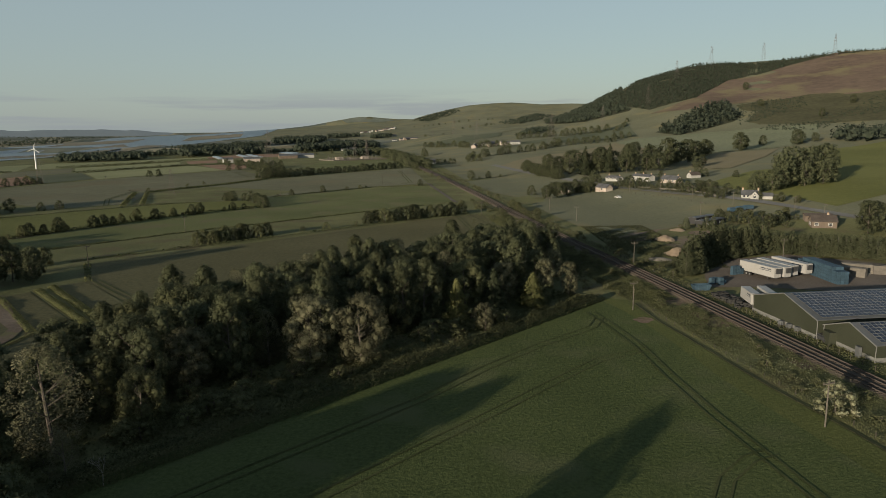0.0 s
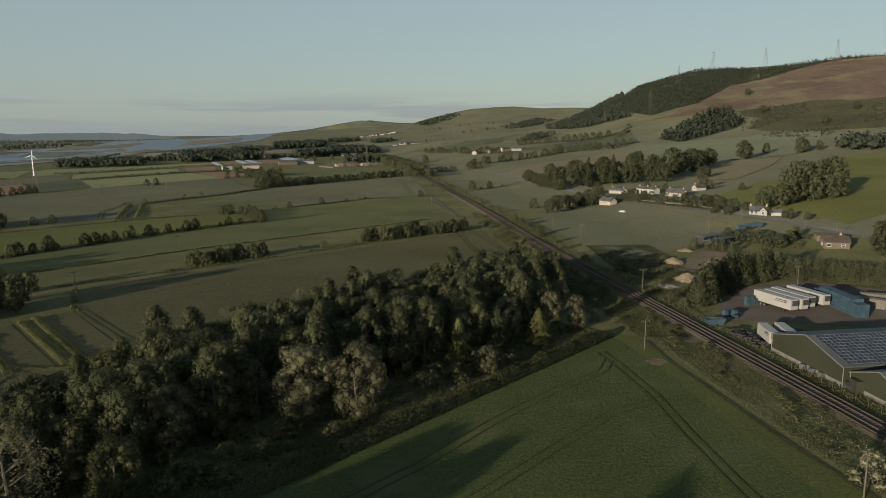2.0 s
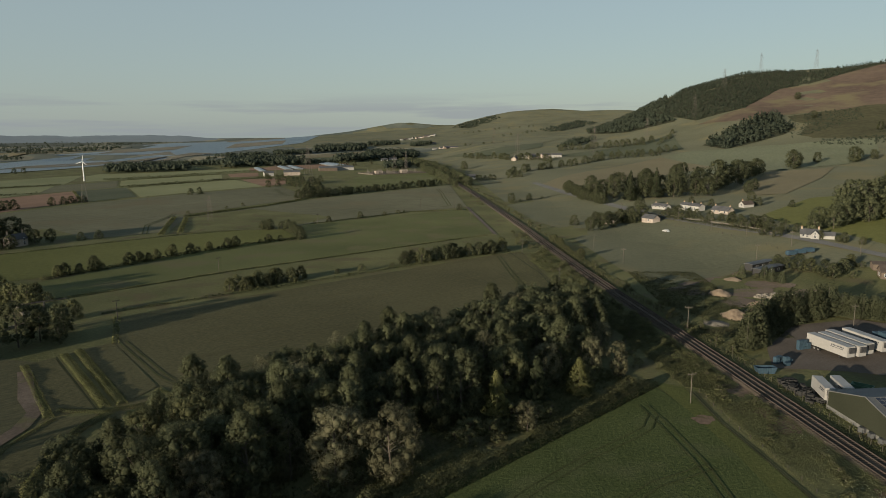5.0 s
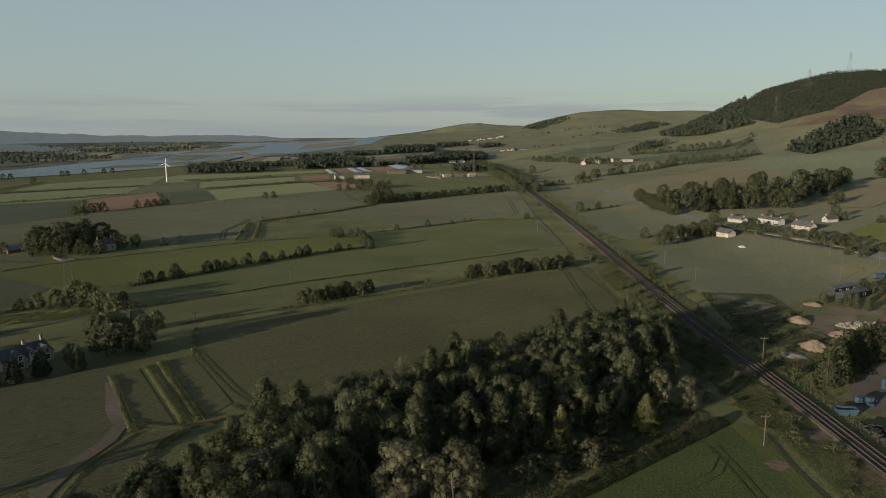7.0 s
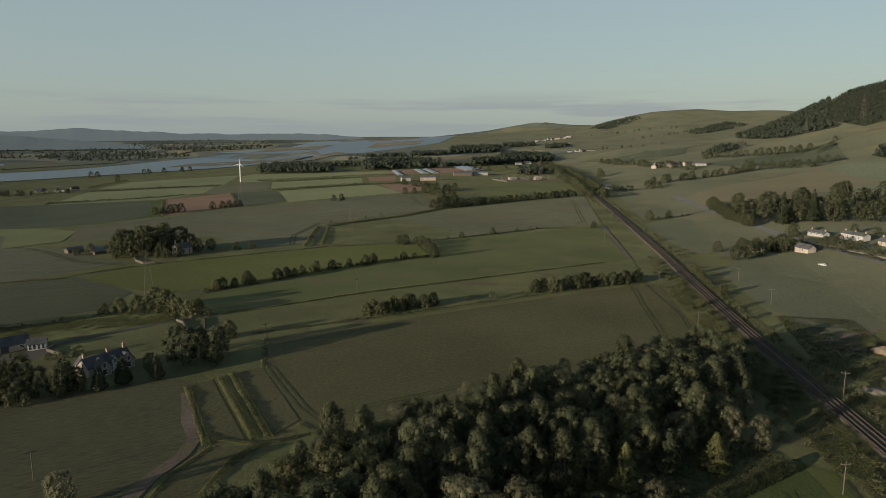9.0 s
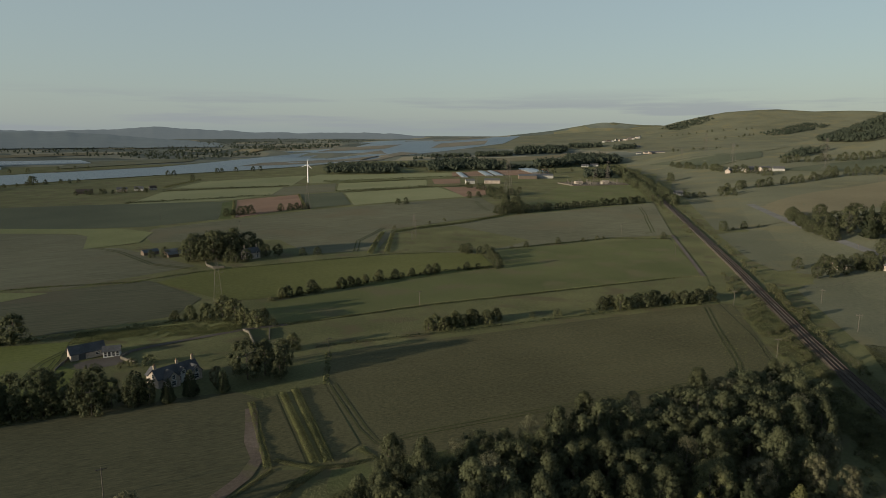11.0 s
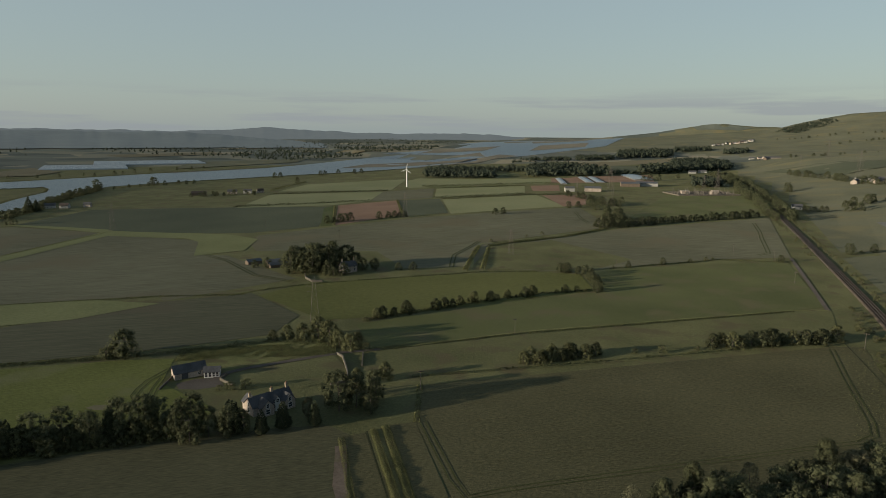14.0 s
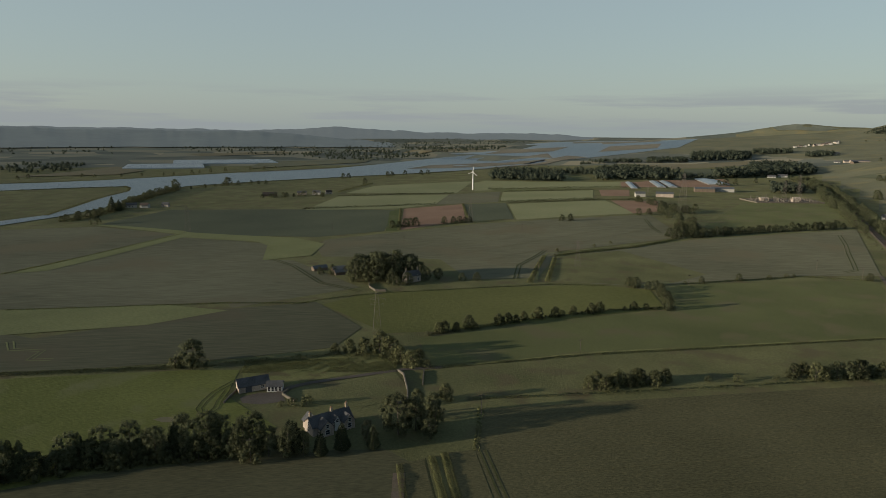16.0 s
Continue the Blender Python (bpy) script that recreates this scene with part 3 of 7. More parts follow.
for cx, cy, rx, ry in ((98, 262, 11, 6), (112, 276, 9, 7), (90, 248, 8, 5), (80, 262, 6, 4), (118, 262, 8, 6)):
    field("bare_ground", "bare earth between piles of rubble", EARTH, blotch(cx, cy, rx, ry, 25), 15, category="ground")
tagged(part("road", ribbon([(60, 800), (80, 660), (98, 560), (115, 470), (139, 395), (161, 357), (190, 300), (215, 240), (235, 100)], 7, 0.3), TARMAC), "grey tarmac road past the cottages", "road", kind="structure")
tagged(part("road", ribbon([(-186.8, 191), (-187.1, 198.5), (-184.2, 205.7), (-174.8, 220.6), (-164.8, 236.4), (-153.6, 247.5)], 2.6, 0.16), YARD), "gravel lane beside the paddock", "road", kind="structure")
field("yard", "gravel drive before the barn", YARD, [(-195, 181), (-192.5, 187.9), (-186.5, 192.5), (-179.1, 187.9), (-184.3, 180.8), (-190.2, 178.1)], 10, category="yard")
tagged(part("road", ribbon([(-150, 251), (-112, 299), (-8, 399), (8, 408)], 1.4, 0.16), VERGE), "grassy track between the fields", "road", kind="structure")
tagged(part("road", ribbon([(8, 408), (0, 470), (-12, 560)], 2.4, 0.2), YARD), "short gravel lane beside the railway", "road", kind="structure")


def wheel_tracks(owner, points, gap=1.8, wide=0.42, material=RUT):
    for side in (-gap / 2, gap / 2):
        shifted = []
        for i, p in enumerate(points):
            a, b = Vector(points[max(0, i - 1)]), Vector(points[min(len(points) - 1, i + 1)])
            d = (b - a).normalized()
            shifted.append((p[0] - d.y * side, p[1] + d.x * side))
        part("wheel_track", ribbon(shifted, wide, 0.16, 15), material, owner)


field("margin", "bright green grass strip between wood and wheat", CROP_BRIGHT, [(-76, 162), (-68, 156), (33, 238), (37, 232), (-62, 148), (-72, 154)], 15, 0.1)
wheel_tracks(wheat_field, [(8, 338), (12, 300), (17, 262), (17, 252), (13, 245), (5, 238), (-30, 206), (-66, 172), (-73, 164), (-80, 170), (-104, 196)])
wheel_tracks(green_field, [(35, 155), (37, 145), (39.2, 129), (39.8, 112), (41, 95), (43.5, 75), (49, 30), (55, -20)], 1.8, 0.34)
wheel_tracks(green_field, [(36, 150), (33, 143), (29, 139), (20, 131), (8, 118), (-4, 103), (-28, 78), (-62, 42)], 1.8, 0.3)
wheel_tracks(green_field, [(41, 128), (36, 125), (29, 121), (16, 107), (6, 96), (-14, 75), (-40, 46)], 1.8, 0.3)
wheel_tracks(green_field, [(44, 84), (40, 82), (35, 77), (30, 68), (10, 40)], 1.8, 0.3)
TRAM = surface("flattened_wheat", (0.062, 0.059, 0.031), (0.114, 0.106, 0.057), 0.1, 2.0)
for k in range(5):
    o = 16 + k * 20
    a, b = (-74 - o * 0.33, 171 + o * 0.56), (14 - o * 0.07, 252 + o * 0.85)
    part("tramline", ribbon([a, b], 0.35, 0.15, 40), TRAM, wheat_field)
for k in range(5):
    o = 20 + k * 44
    part("tramline", ribbon([(-400 + o * 0.75, 425 + o * 0.15), (-330 + o * 0.72, 640 + o * 0.62)], 0.5, 0.2, 40), TRAM, big_field)
wheel_tracks(house_green, [(-209, 190), (-206, 178.7), (-202.2, 171.7), (-198.4, 166.6), (-195, 164.8), (-192.6, 166.2), (-193.7, 169.9), (-198, 174.6), (-204, 183)], 1.8, 0.45)
field("bare_patch", "dry tan patch worn in the pasture", STUBBLE, [(-203, 152.4), (-202.5, 155), (-200, 157), (-196.5, 157.5), (-195, 155.5), (-198.6, 153)], 6, 0.15, "ground")
wheel_tracks(house_green, [(-330.4, 164.9), (-318, 160), (-305, 166.6), (-297.4, 157.9), (-290, 163.2)], 2.6, 0.7, PALE_MARGIN)
for owner, line in ((big_field, [(-392, 375), (-360, 364), (-330, 347), (-303, 332), (-266, 327)]), (s4_field, [(-49, 752), (-40, 690), (-36, 649), (-30, 600), (-27, 573), (-33, 560)]), (big_field, [(-231, 754), (-208, 700), (-190, 667)]), (big_field, [(-455, 431), (-425, 400), (-398, 376)]), (big_field, [(-207, 411), (-225, 450), (-231, 490), (-236, 515)])):
    wheel_tracks(owner, line, 2.6, 0.8)
tagged(part("farm_track", ribbon([(-194, 415), (-214, 460), (-229, 504), (-196, 566), (-163, 636), (-143, 708)], 1.6, 0.16), PALE_MARGIN), "pale grassy headland track beside the ditch", "track", kind="structure")


# ---- trees ----
BARK = surface("bark", (0.055, 0.047, 0.038), (0.12, 0.105, 0.088), 0.5, 6.0, bump=0.5)
LEAF_DARK = leafage("dark_leaves", (0.0553, 0.0638, 0.0362), (0.1149, 0.1234, 0.0681))
LEAF_MID = leafage("olive_leaves", (0.0721, 0.0793, 0.0412), (0.1422, 0.1453, 0.0741))
LEAF_PALE = leafage("pale_olive_leaves", (0.0994, 0.1012, 0.0607), (0.1748, 0.1674, 0.103))
LEAF_GOLD = leafage("golden_conifer_leaves", (0.085, 0.09, 0.038), (0.155, 0.155, 0.066))
LEAF_CONIFER = leafage("conifer_needles", (0.034, 0.042, 0.025), (0.068, 0.078, 0.042))
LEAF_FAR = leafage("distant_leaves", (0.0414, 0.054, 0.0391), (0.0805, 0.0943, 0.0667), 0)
GRASS_BLADE = leafage("dry_grass_blades", (0.0841, 0.0929, 0.0406), (0.1607, 0.1628, 0.0761), 0)
BLOSSOM = leafage("cream_elder_blossom", (0.192, 0.2, 0.112), (0.4, 0.4, 0.272), 0)
HEDGE_LEAF = leafage("hedge_leaves", (0.058, 0.063, 0.031), (0.110, 0.112, 0.056))


def clumps(rng, spots, outs, size, flat=0.55):
    """Leaf clumps: a small bent blade at each spot, facing roughly outwards."""
    n = len(spots)
    no = outs * flat + rng.normal(size=(n, 3)) * 0.55
    no /= np.linalg.norm(no, axis=1)[:, None] + 1e-9
    no *= np.where((no * outs).sum(1) < 0, -1, 1)[:, None]
    t = np.cross(no, rng.normal(size=(n, 3)))
    t /= np.linalg.norm(t, axis=1)[:, None] + 1e-9
    b = np.cross(no, t)
    s = size * rng.uniform(0.6, 1.35, (n, 1))
    blade = np.stack([spots - t * s * 0.85 - b * s * 0.5, spots + t * s * 0.85 - b * s * 0.4 + no * s * 0.25, spots + b * s * 1.1], 1)
    soft = outs / (np.linalg.norm(outs, axis=1)[:, None] + 1e-9) * 0.9 + no * 0.28
    soft /= np.linalg.norm(soft, axis=1)[:, None] + 1e-9
    return np.concatenate([blade, np.repeat(soft[:, None], 3, 1)], 2).reshape(-1, 6)


def leaf_mesh(name, blades, material):
    """A mesh of loose blades: three corners each, with the place and the softened normal of every corner."""
    me = bpy.data.meshes.new(name)
    n = len(blades) // 3
    me.vertices.add(n * 3)
    me.vertices.foreach_set("co", np.ascontiguousarray(blades[:, :3], dtype=np.float32).ravel())
    me.loops.add(n * 3)
    me.loops.foreach_set("vertex_index", np.arange(n * 3, dtype=np.int32))
    me.polygons.add(n)
    me.polygons.foreach_set("loop_start", np.arange(n, dtype=np.int32) * 3)
    me.attributes.new("custom_normal", "FLOAT_VECTOR", "POINT").data.foreach_set("vector", np.ascontiguousarray(blades[:, 3:], dtype=np.float32).ravel())
    me.update(calc_edges=True)
    me.materials.append(material)
    return me


def heart_form():
    """Corners and faces of a small rounded clump, to be stretched."""
    bm = bmesh.new()
    bmesh.ops.create_icosphere(bm, subdivisions=1, radius=1.0)
    bm.verts.ensure_lookup_table()
    co, fa = np.array([v.co[:] for v in bm.verts]), np.array([[v.index for v in f.verts] for f in bm.faces])
    bm.free()
    return co, fa


CLUMP_CO, CLUMP_FACES = heart_form()


def hearts(rng, lobes, share=0.52):
    """The dense inside of each lobe of a crown: lumpy, uneven, under its leaves."""
    out = []
    for x, y, z, r, rz in lobes:
        co = np.array((x, y, z)) + CLUMP_CO * (r, r, rz) * share * (1 + 0.18 * rng.normal(size=(len(CLUMP_CO), 1)))
        out.append(np.concatenate([co[CLUMP_FACES], CLUMP_CO[CLUMP_FACES]], 2).reshape(-1, 6))
    return np.concatenate(out)


def lobed(rng, lobes, per_area, heart):
    """Leaf places over the outward skins of rounded lobes (x, y, z, radius, radius up) that billow from the crown's heart."""
    spots, outs = [], []
    for x, y, z, r, rz in lobes:
        n = max(6, int(per_area * 4 * math.pi * r * rz))
        d = rng.normal(size=(n, 3))
        d /= np.linalg.norm(d, axis=1)[:, None]
        away = np.array((x, y, z - heart))
        away /= np.linalg.norm(away) + 1e-6
        d = d[(d @ away > -0.3) | (d[:, 2] > 0.55)]
        k = np.clip(rng.normal(0.94, 0.11, (len(d), 1)), 0.55, 1.2)
        spots.append(np.array((x, y, z)) + d * k * (r, r, rz))
        outs.append(d)
    return np.concatenate(spots), np.concatenate(outs)


def trunk_mesh(tall, r, limbs, rng, spread):
    bm = bmesh.new()
    bend = rng.uniform(-0.25, 0.25, 2)
    mid = (bend[0], bend[1], tall * 0.45)
    bar(bm, (0, 0, -0.4), mid, r, r * 0.75, 6)
    bar(bm, mid, (bend[0] * 2, bend[1] * 2, tall), r * 0.75, r * 0.2, 6)
    for k in range(limbs):
        a, z = rng.uniform(0, math.tau), tall * rng.uniform(0.3, 0.75)
        bar(bm, (bend[0], bend[1], z), (spread * math.cos(a), spread * math.sin(a), z + spread * rng.uniform(0.5, 1.0)), r * 0.4, r * 0.1, 4)
    me = bpy.data.meshes.new("trunk")
    bm.to_mesh(me)
    bm.free()
    me.materials.append(BARK)
    return me


# outline of a crown: share of bare trunk, number of lobes, least and most size of a lobe, its stretch upwards
CROWNS = {
    "round": (0.12, 42, 0.20, 0.36, 1.0),
    "bushy": (0.02, 32, 0.20, 0.38, 1.0),
    "upright": (0.06, 46, 0.19, 0.34, 1.45),
    "thin": (0.04, 84, 0.13, 0.23, 1.25),
    "bush": (0.0, 18, 0.24, 0.42, 0.8),
}


def girth(kind, f):
    """How wide a crown is at a share f of its height."""
    if kind == "round":
        return math.sqrt(max(0.04, 1 - ((f - 0.42) / 0.6) ** 2))
    if kind == "upright":
        return min(1.0, 0.55 + 1.3 * f) * max(0.1, 1 - f**2.2) ** 0.7
    if kind == "thin":
        return min(1.0, 0.5 + 1.5 * f) * max(0.12, 1 - f**2.0) ** 0.6
    return max(0.15, 1 - f**2.4) ** 0.55


def make_tree(kind, seed, material, density, size, tall, wide):
    """Trunk and crown meshes of one tree. kind: one of CROWNS, conifer or cypress."""
    rng = np.random.default_rng(seed)
    if kind in ("conifer", "cypress"):
        n = int(density * wide * tall * 2.6)
        h = 1 - np.sqrt(rng.uniform(0, 1, n)) * 0.97
        a = rng.uniform(0, math.tau, n)
        tier = 1 + (0.24 if kind == "conifer" else 0.10) * np.sin(h * tall * (2.4 if kind == "conifer" else 1.6) + 2.0 * np.sin(a * 3 + seed))
        shape = (1 - h) ** (0.8 if kind == "conifer" else 0.55) * np.minimum(1, (h + 0.05) * 7)
        r = wide * shape * tier * rng.uniform(0.72, 1.08, n)
        spots = np.stack([r * np.cos(a), r * np.sin(a), 0.3 + h * tall * 0.98], 1)
        outs = np.stack([np.cos(a), np.sin(a), np.full(n, 0.35)], 1)
    else:
        clear, count, least, most, stretch_up = CROWNS[kind]
        lean = rng.uniform(-0.12, 0.12, 2) * wide
        lobes = []
        for k in range(count):
            f = ((k + rng.uniform(0, 1)) / count) ** 0.85
            a = k * 2.399 + rng.normal(0, 0.4)
            r = wide * rng.uniform(least, most) * (1.15 - 0.35 * f)
            out = max(0.0, wide * girth(kind, f) * rng.uniform(0.72, 1.12) - r * 0.7)
            z = (clear + (1 - clear) * f) * tall
            lobes.append((out * math.cos(a) + lean[0] * f, out * math.sin(a) + lean[1] * f, max(r * 0.5, min(z, tall - r * stretch_up)), r, r * stretch_up * rng.uniform(0.85, 1.1)))
        spots, outs = lobed(rng, lobes, density, tall * 0.5)
        outs = outs + 0.3 * (spots - (0, 0, tall * 0.45)) / (wide, wide, tall * 0.5)
    leaves = clumps(rng, spots, outs, size)
    if kind in ("round", "bushy", "upright", "bush"):
        leaves = np.concatenate([leaves, hearts(rng, lobes[:: 4 if density < 0.6 else 2 if density < 3 else 1])])
    me = leaf_mesh("crown", leaves, material)
    return trunk_mesh(tall * 0.85, 0.014 * tall + 0.05, 0 if kind in ("conifer", "cypress") else 8, rng, wide * 0.6), me


def stock(kind, seeds, material, density, size, tall, wide):
    return [make_tree(kind, s, material, density, size, tall, wide) for s in seeds]


TREES = {
    "ash": stock("round", (1, 2, 3), LEAF_MID, 10.0, 0.142, 13.0, 4.9),
    "alder": stock("upright", (4, 5, 6), LEAF_DARK, 8.5, 0.155, 15.0, 4.4),
    "willow": stock("round", (7, 8), LEAF_PALE, 15.0, 0.122, 12.5, 4.8),
    "birch": stock("thin", (9, 10), LEAF_PALE, 13.0, 0.105, 12.5, 3.9),
    "dark_tree": stock("round", (11, 12, 13), LEAF_DARK, 9.0, 0.152, 13.5, 5.0),
    "golden_conifer": stock("conifer", (14,), LEAF_GOLD, 40, 0.20, 10.0, 2.8),
    "conifer": stock("conifer", (15, 16), LEAF_CONIFER, 30, 0.26, 13.0, 3.4),
    "cypress": stock("cypress", (17, 18), LEAF_CONIFER, 34, 0.22, 7.5, 2.2),
    "leyland": stock("cypress", (19, 20), LEAF_DARK, 15, 0.27, 9.4, 3.2),
    "bush": stock("bush", (21, 22, 23), LEAF_MID, 9.0, 0.13, 3.6, 2.6),
    "hedge_tree": stock("bushy", (24, 25, 26, 40), LEAF_MID, 4.6, 0.21, 8.0, 4.0),
    "dark_hedge_tree": stock("bushy", (27, 28, 41), LEAF_DARK, 4.6, 0.21, 8.5, 4.2),
    "small_bush": stock("bush", (34, 35, 36), LEAF_MID, 2.6, 0.24, 3.6, 2.6),
    "tiny_tree": stock("bushy", (37, 38, 39), LEAF_DARK, 0.6, 0.52, 8.5, 4.2),
    "far_tree": stock("bushy", (31, 32, 33, 42), LEAF_DARK, 1.8, 0.34, 8.5, 4.2),
    "mid_round": stock("round", (49, 50, 51), LEAF_DARK, 4.0, 0.21, 13.5, 5.0),
    "far_round": stock("round", (43, 44, 45, 46), LEAF_DARK, 1.9, 0.36, 12.5, 5.0),
    "far_conifer": stock("conifer", (47, 48), LEAF_CONIFER, 14, 0.36, 13.0, 3.2),
}
LABELS = {
    "ash": ("tree", "olive-green broadleaved tree with a lobed crown", "tree"),
    "alder": ("tree", "tall dark green upright tree in the wood", "tree"),
    "willow": ("tree", "pale olive sunlit broadleaved tree in the wood", "tree"),
    "birch": ("tree", "thin-leaved pale tree with bare branches showing", "tree"),
    "dark_tree": ("tree", "dark green broadleaved tree with a dense crown", "tree"),
    "golden_conifer": ("conifer", "golden-green conifer with tiered branches", "tree"),
    "conifer": ("conifer", "dark green pointed conifer", "tree"),
    "cypress": ("conifer", "dark green rounded cypress", "tree"),
    "leyland": ("conifer", "dense dark green leylandii screening the yard", "tree"),
    "bush": ("bush", "rounded olive-green bush with dense leaves", "bush"),
    "hedge_tree": ("tree", "small olive-green hedgerow tree", "tree"),
    "dark_hedge_tree": ("tree", "small dark green hedgerow tree", "tree"),
}
tree_rng = random.Random(5)
belts, FAR_BELTS = {}, ("scrub beside the railway", "conifer screen round the yard")


def grow_belts():
    """Joins the countless and distant trees of each row into one object for each kind of leaf."""
    for (group, material), members in belts.items():
        verts, faces, count = [], [], 0
        for me, place in members:
            co = np.empty(len(me.vertices) * 3)
            me.vertices.foreach_get("co", co)
            m = np.array(place)
            co = co.reshape(-1, 3) @ m[:3, :3].T + m[:3, 3]
            if material == BARK.name:
                faces.extend([tuple(v + count for v in f.vertices) for f in me.polygons])
                verts.extend(co.tolist())
            else:
                no = np.empty(len(me.vertices) * 3)
                me.attributes["custom_normal"].data.foreach_get("vector", no)
                no = no.reshape(-1, 3) @ m[:3, :3].T
                verts.append(np.concatenate([co, no / (np.linalg.norm(no, axis=1)[:, None] + 1e-9)], 1))
            count += len(co)
        what = "trunks" if material == BARK.name else "crowns"
        made = raw("tree_belt", verts, faces, BARK) if what == "trunks" else new("tree_belt", leaf_mesh("tree_belt", np.concatenate(verts), bpy.data.materials[material]))
        tagged(made, f"olive and dark green {what} of {group}" if what == "crowns" else f"brown trunks of {group}", "trees", kind="stuff")




def plant(kind, x, y, size=1.0, group="", wide=1.0, lean=None):
    away = math.hypot(x, y)
    far = away > 400 and kind in ("hedge_tree", "dark_hedge_tree")
    little = kind == "bush" and group != WOOD
    stand_in = "far_round" if away > 330 and kind in ("dark_tree", "ash") else "mid_round" if away > 180 and kind in ("dark_tree", "ash") else "far_conifer" if away > 330 and kind == "conifer" else "tiny_tree" if far and away > 750 else "far_tree" if far else "small_bush" if little else kind
    trunk, crown = tree_rng.choice(TREES[stand_in])
    name, label, category = LABELS[kind]
    turn = tree_rng.uniform(0, 360)
    s = shrink(x, y)
    place = Matrix.Translation(drawn_in(x, y, land(x, y))) @ pose(0, 0, 0, 0, 0, turn) @ Matrix.Diagonal((size * wide * s, size * wide * s, size * s, 1))
    if kind in ("bush", "leyland") and group in FAR_BELTS or math.hypot(x, y) > 330 or group in FAR_BELTS:
        belts.setdefault((group, crown.materials[0].name), []).append((crown, place))
        belts.setdefault((group, BARK.name), []).append((trunk, place))
        return None
    root = new(name)
    root.matrix_world = place
    for part_name, me in (("trunk", trunk), ("crown", crown)):
        new(part_name, me).parent = root
    return tagged(root, label, category, group)


def hedge(points, tall, wide, label, per_metre=14, size=0.32, material=None, name="hedge"):
    """A hedge of many leaf clumps, uneven along its top."""
    rng = np.random.default_rng(int(abs(points[0][0]) * 7 + abs(points[0][1])))
    spots, outs = [], []
    for x, y, d in along(points, 1.0):
        k = 0.75 + 0.5 * noise.noise((x * 0.11, y * 0.11, 3.0)) + 0.3 * noise.noise((x * 0.4, y * 0.4, 8.0))
        n = max(2, int(per_metre * max(0.3, k)))
        a = rng.uniform(0, math.pi, n)
        r = rng.uniform(0.75, 1.1, n)
        side, up = np.cos(a) * r * wide / 2, np.sin(a) * r * tall * k
        g = rng.uniform(0, 1, n)
        px, py = x + d.x * g - d.y * side, y + d.y * g + d.x * side
        z = land(x, y)
        spots.append(np.stack([px, py, z + up], 1))
        outs.append(np.stack([-d.y * np.cos(a), d.x * np.cos(a), np.sin(a)], 1))
    pts = np.concatenate(spots)
    quads = clumps(rng, pts, np.concatenate(outs), size)
    if math.hypot(points[0][0], points[0][1]) > 1600:
        quads[:, :3] = [drawn_in(*q) for q in quads[:, :3]]
    ob = new(name, leaf_mesh(name, quads, material or HEDGE_LEAF))
    return tagged(ob, label, "hedge", kind="stuff")


def far_wood(name, label, outline, count, tall, material, pointed=False, seed=1):
    """A distant wood of countless crowns, each of a few broad clumps."""
    rng = np.random.default_rng(seed)
    xs, ys = [q[0] for q in outline], [q[1] for q in outline]
    spots, outs, sizes, solid, made = [], [], [], [], 0
    while made < count:
        x, y = rng.uniform(min(xs), max(xs)), rng.uniform(min(ys), max(ys))
        inside = False
        for (ax, ay), (bx, by) in zip(outline, outline[1:] + outline[:1]):
            if (ay > y) != (by > y) and x < (bx - ax) * (y - ay) / (by - ay) + ax:
                inside = not inside
        if not inside:
            continue
        made += 1
        h = tall * rng.uniform(0.6, 1.15)
        r = h * (0.26 if pointed else 0.44) * rng.uniform(0.8, 1.3)
        s = shrink(x, y)
        ground_z = land(x, y)
        if not pointed:
            for k in range(2):
                q = drawn_in(x + rng.uniform(-0.3, 0.3) * r, y + rng.uniform(-0.3, 0.3) * r, ground_z + h * (0.42 + 0.22 * k))
                solid.append((*q, r * (1.0 - 0.3 * k) * s, h * 0.32 * s))
        n = 20 if not pointed else 16
        d = rng.normal(size=(n, 3))
        d /= np.linalg.norm(d, axis=1)[:, None]
        if pointed:
            k = 1 - np.sqrt(rng.uniform(0, 1, n))
            px = np.stack([x + d[:, 0] * r * (1 - k), y + d[:, 1] * r * (1 - k), h * (0.08 + k * 0.95)], 1)
        else:
            px = np.stack([x + d[:, 0] * r, y + d[:, 1] * r, h * 0.55 + d[:, 2] * h * 0.45], 1)
        px[:, 2] += ground_z
        if s < 1:
            px = np.array([drawn_in(*q) for q in px])
        spots.append(px)
        outs.append(d + (0, 0, 0.4))
        sizes.append(np.full((n, 1), h * (0.15 if pointed else 0.105) * s))
    pts, out = np.concatenate(spots), np.concatenate(outs)
    leaves = clumps(rng, pts, out, np.concatenate(sizes))
    if solid:
        leaves = np.concatenate([leaves, hearts(rng, solid, 0.66)])
    ob = new(name, leaf_mesh(name, leaves, material))
    return tagged(ob, label, "wood", kind="stuff")


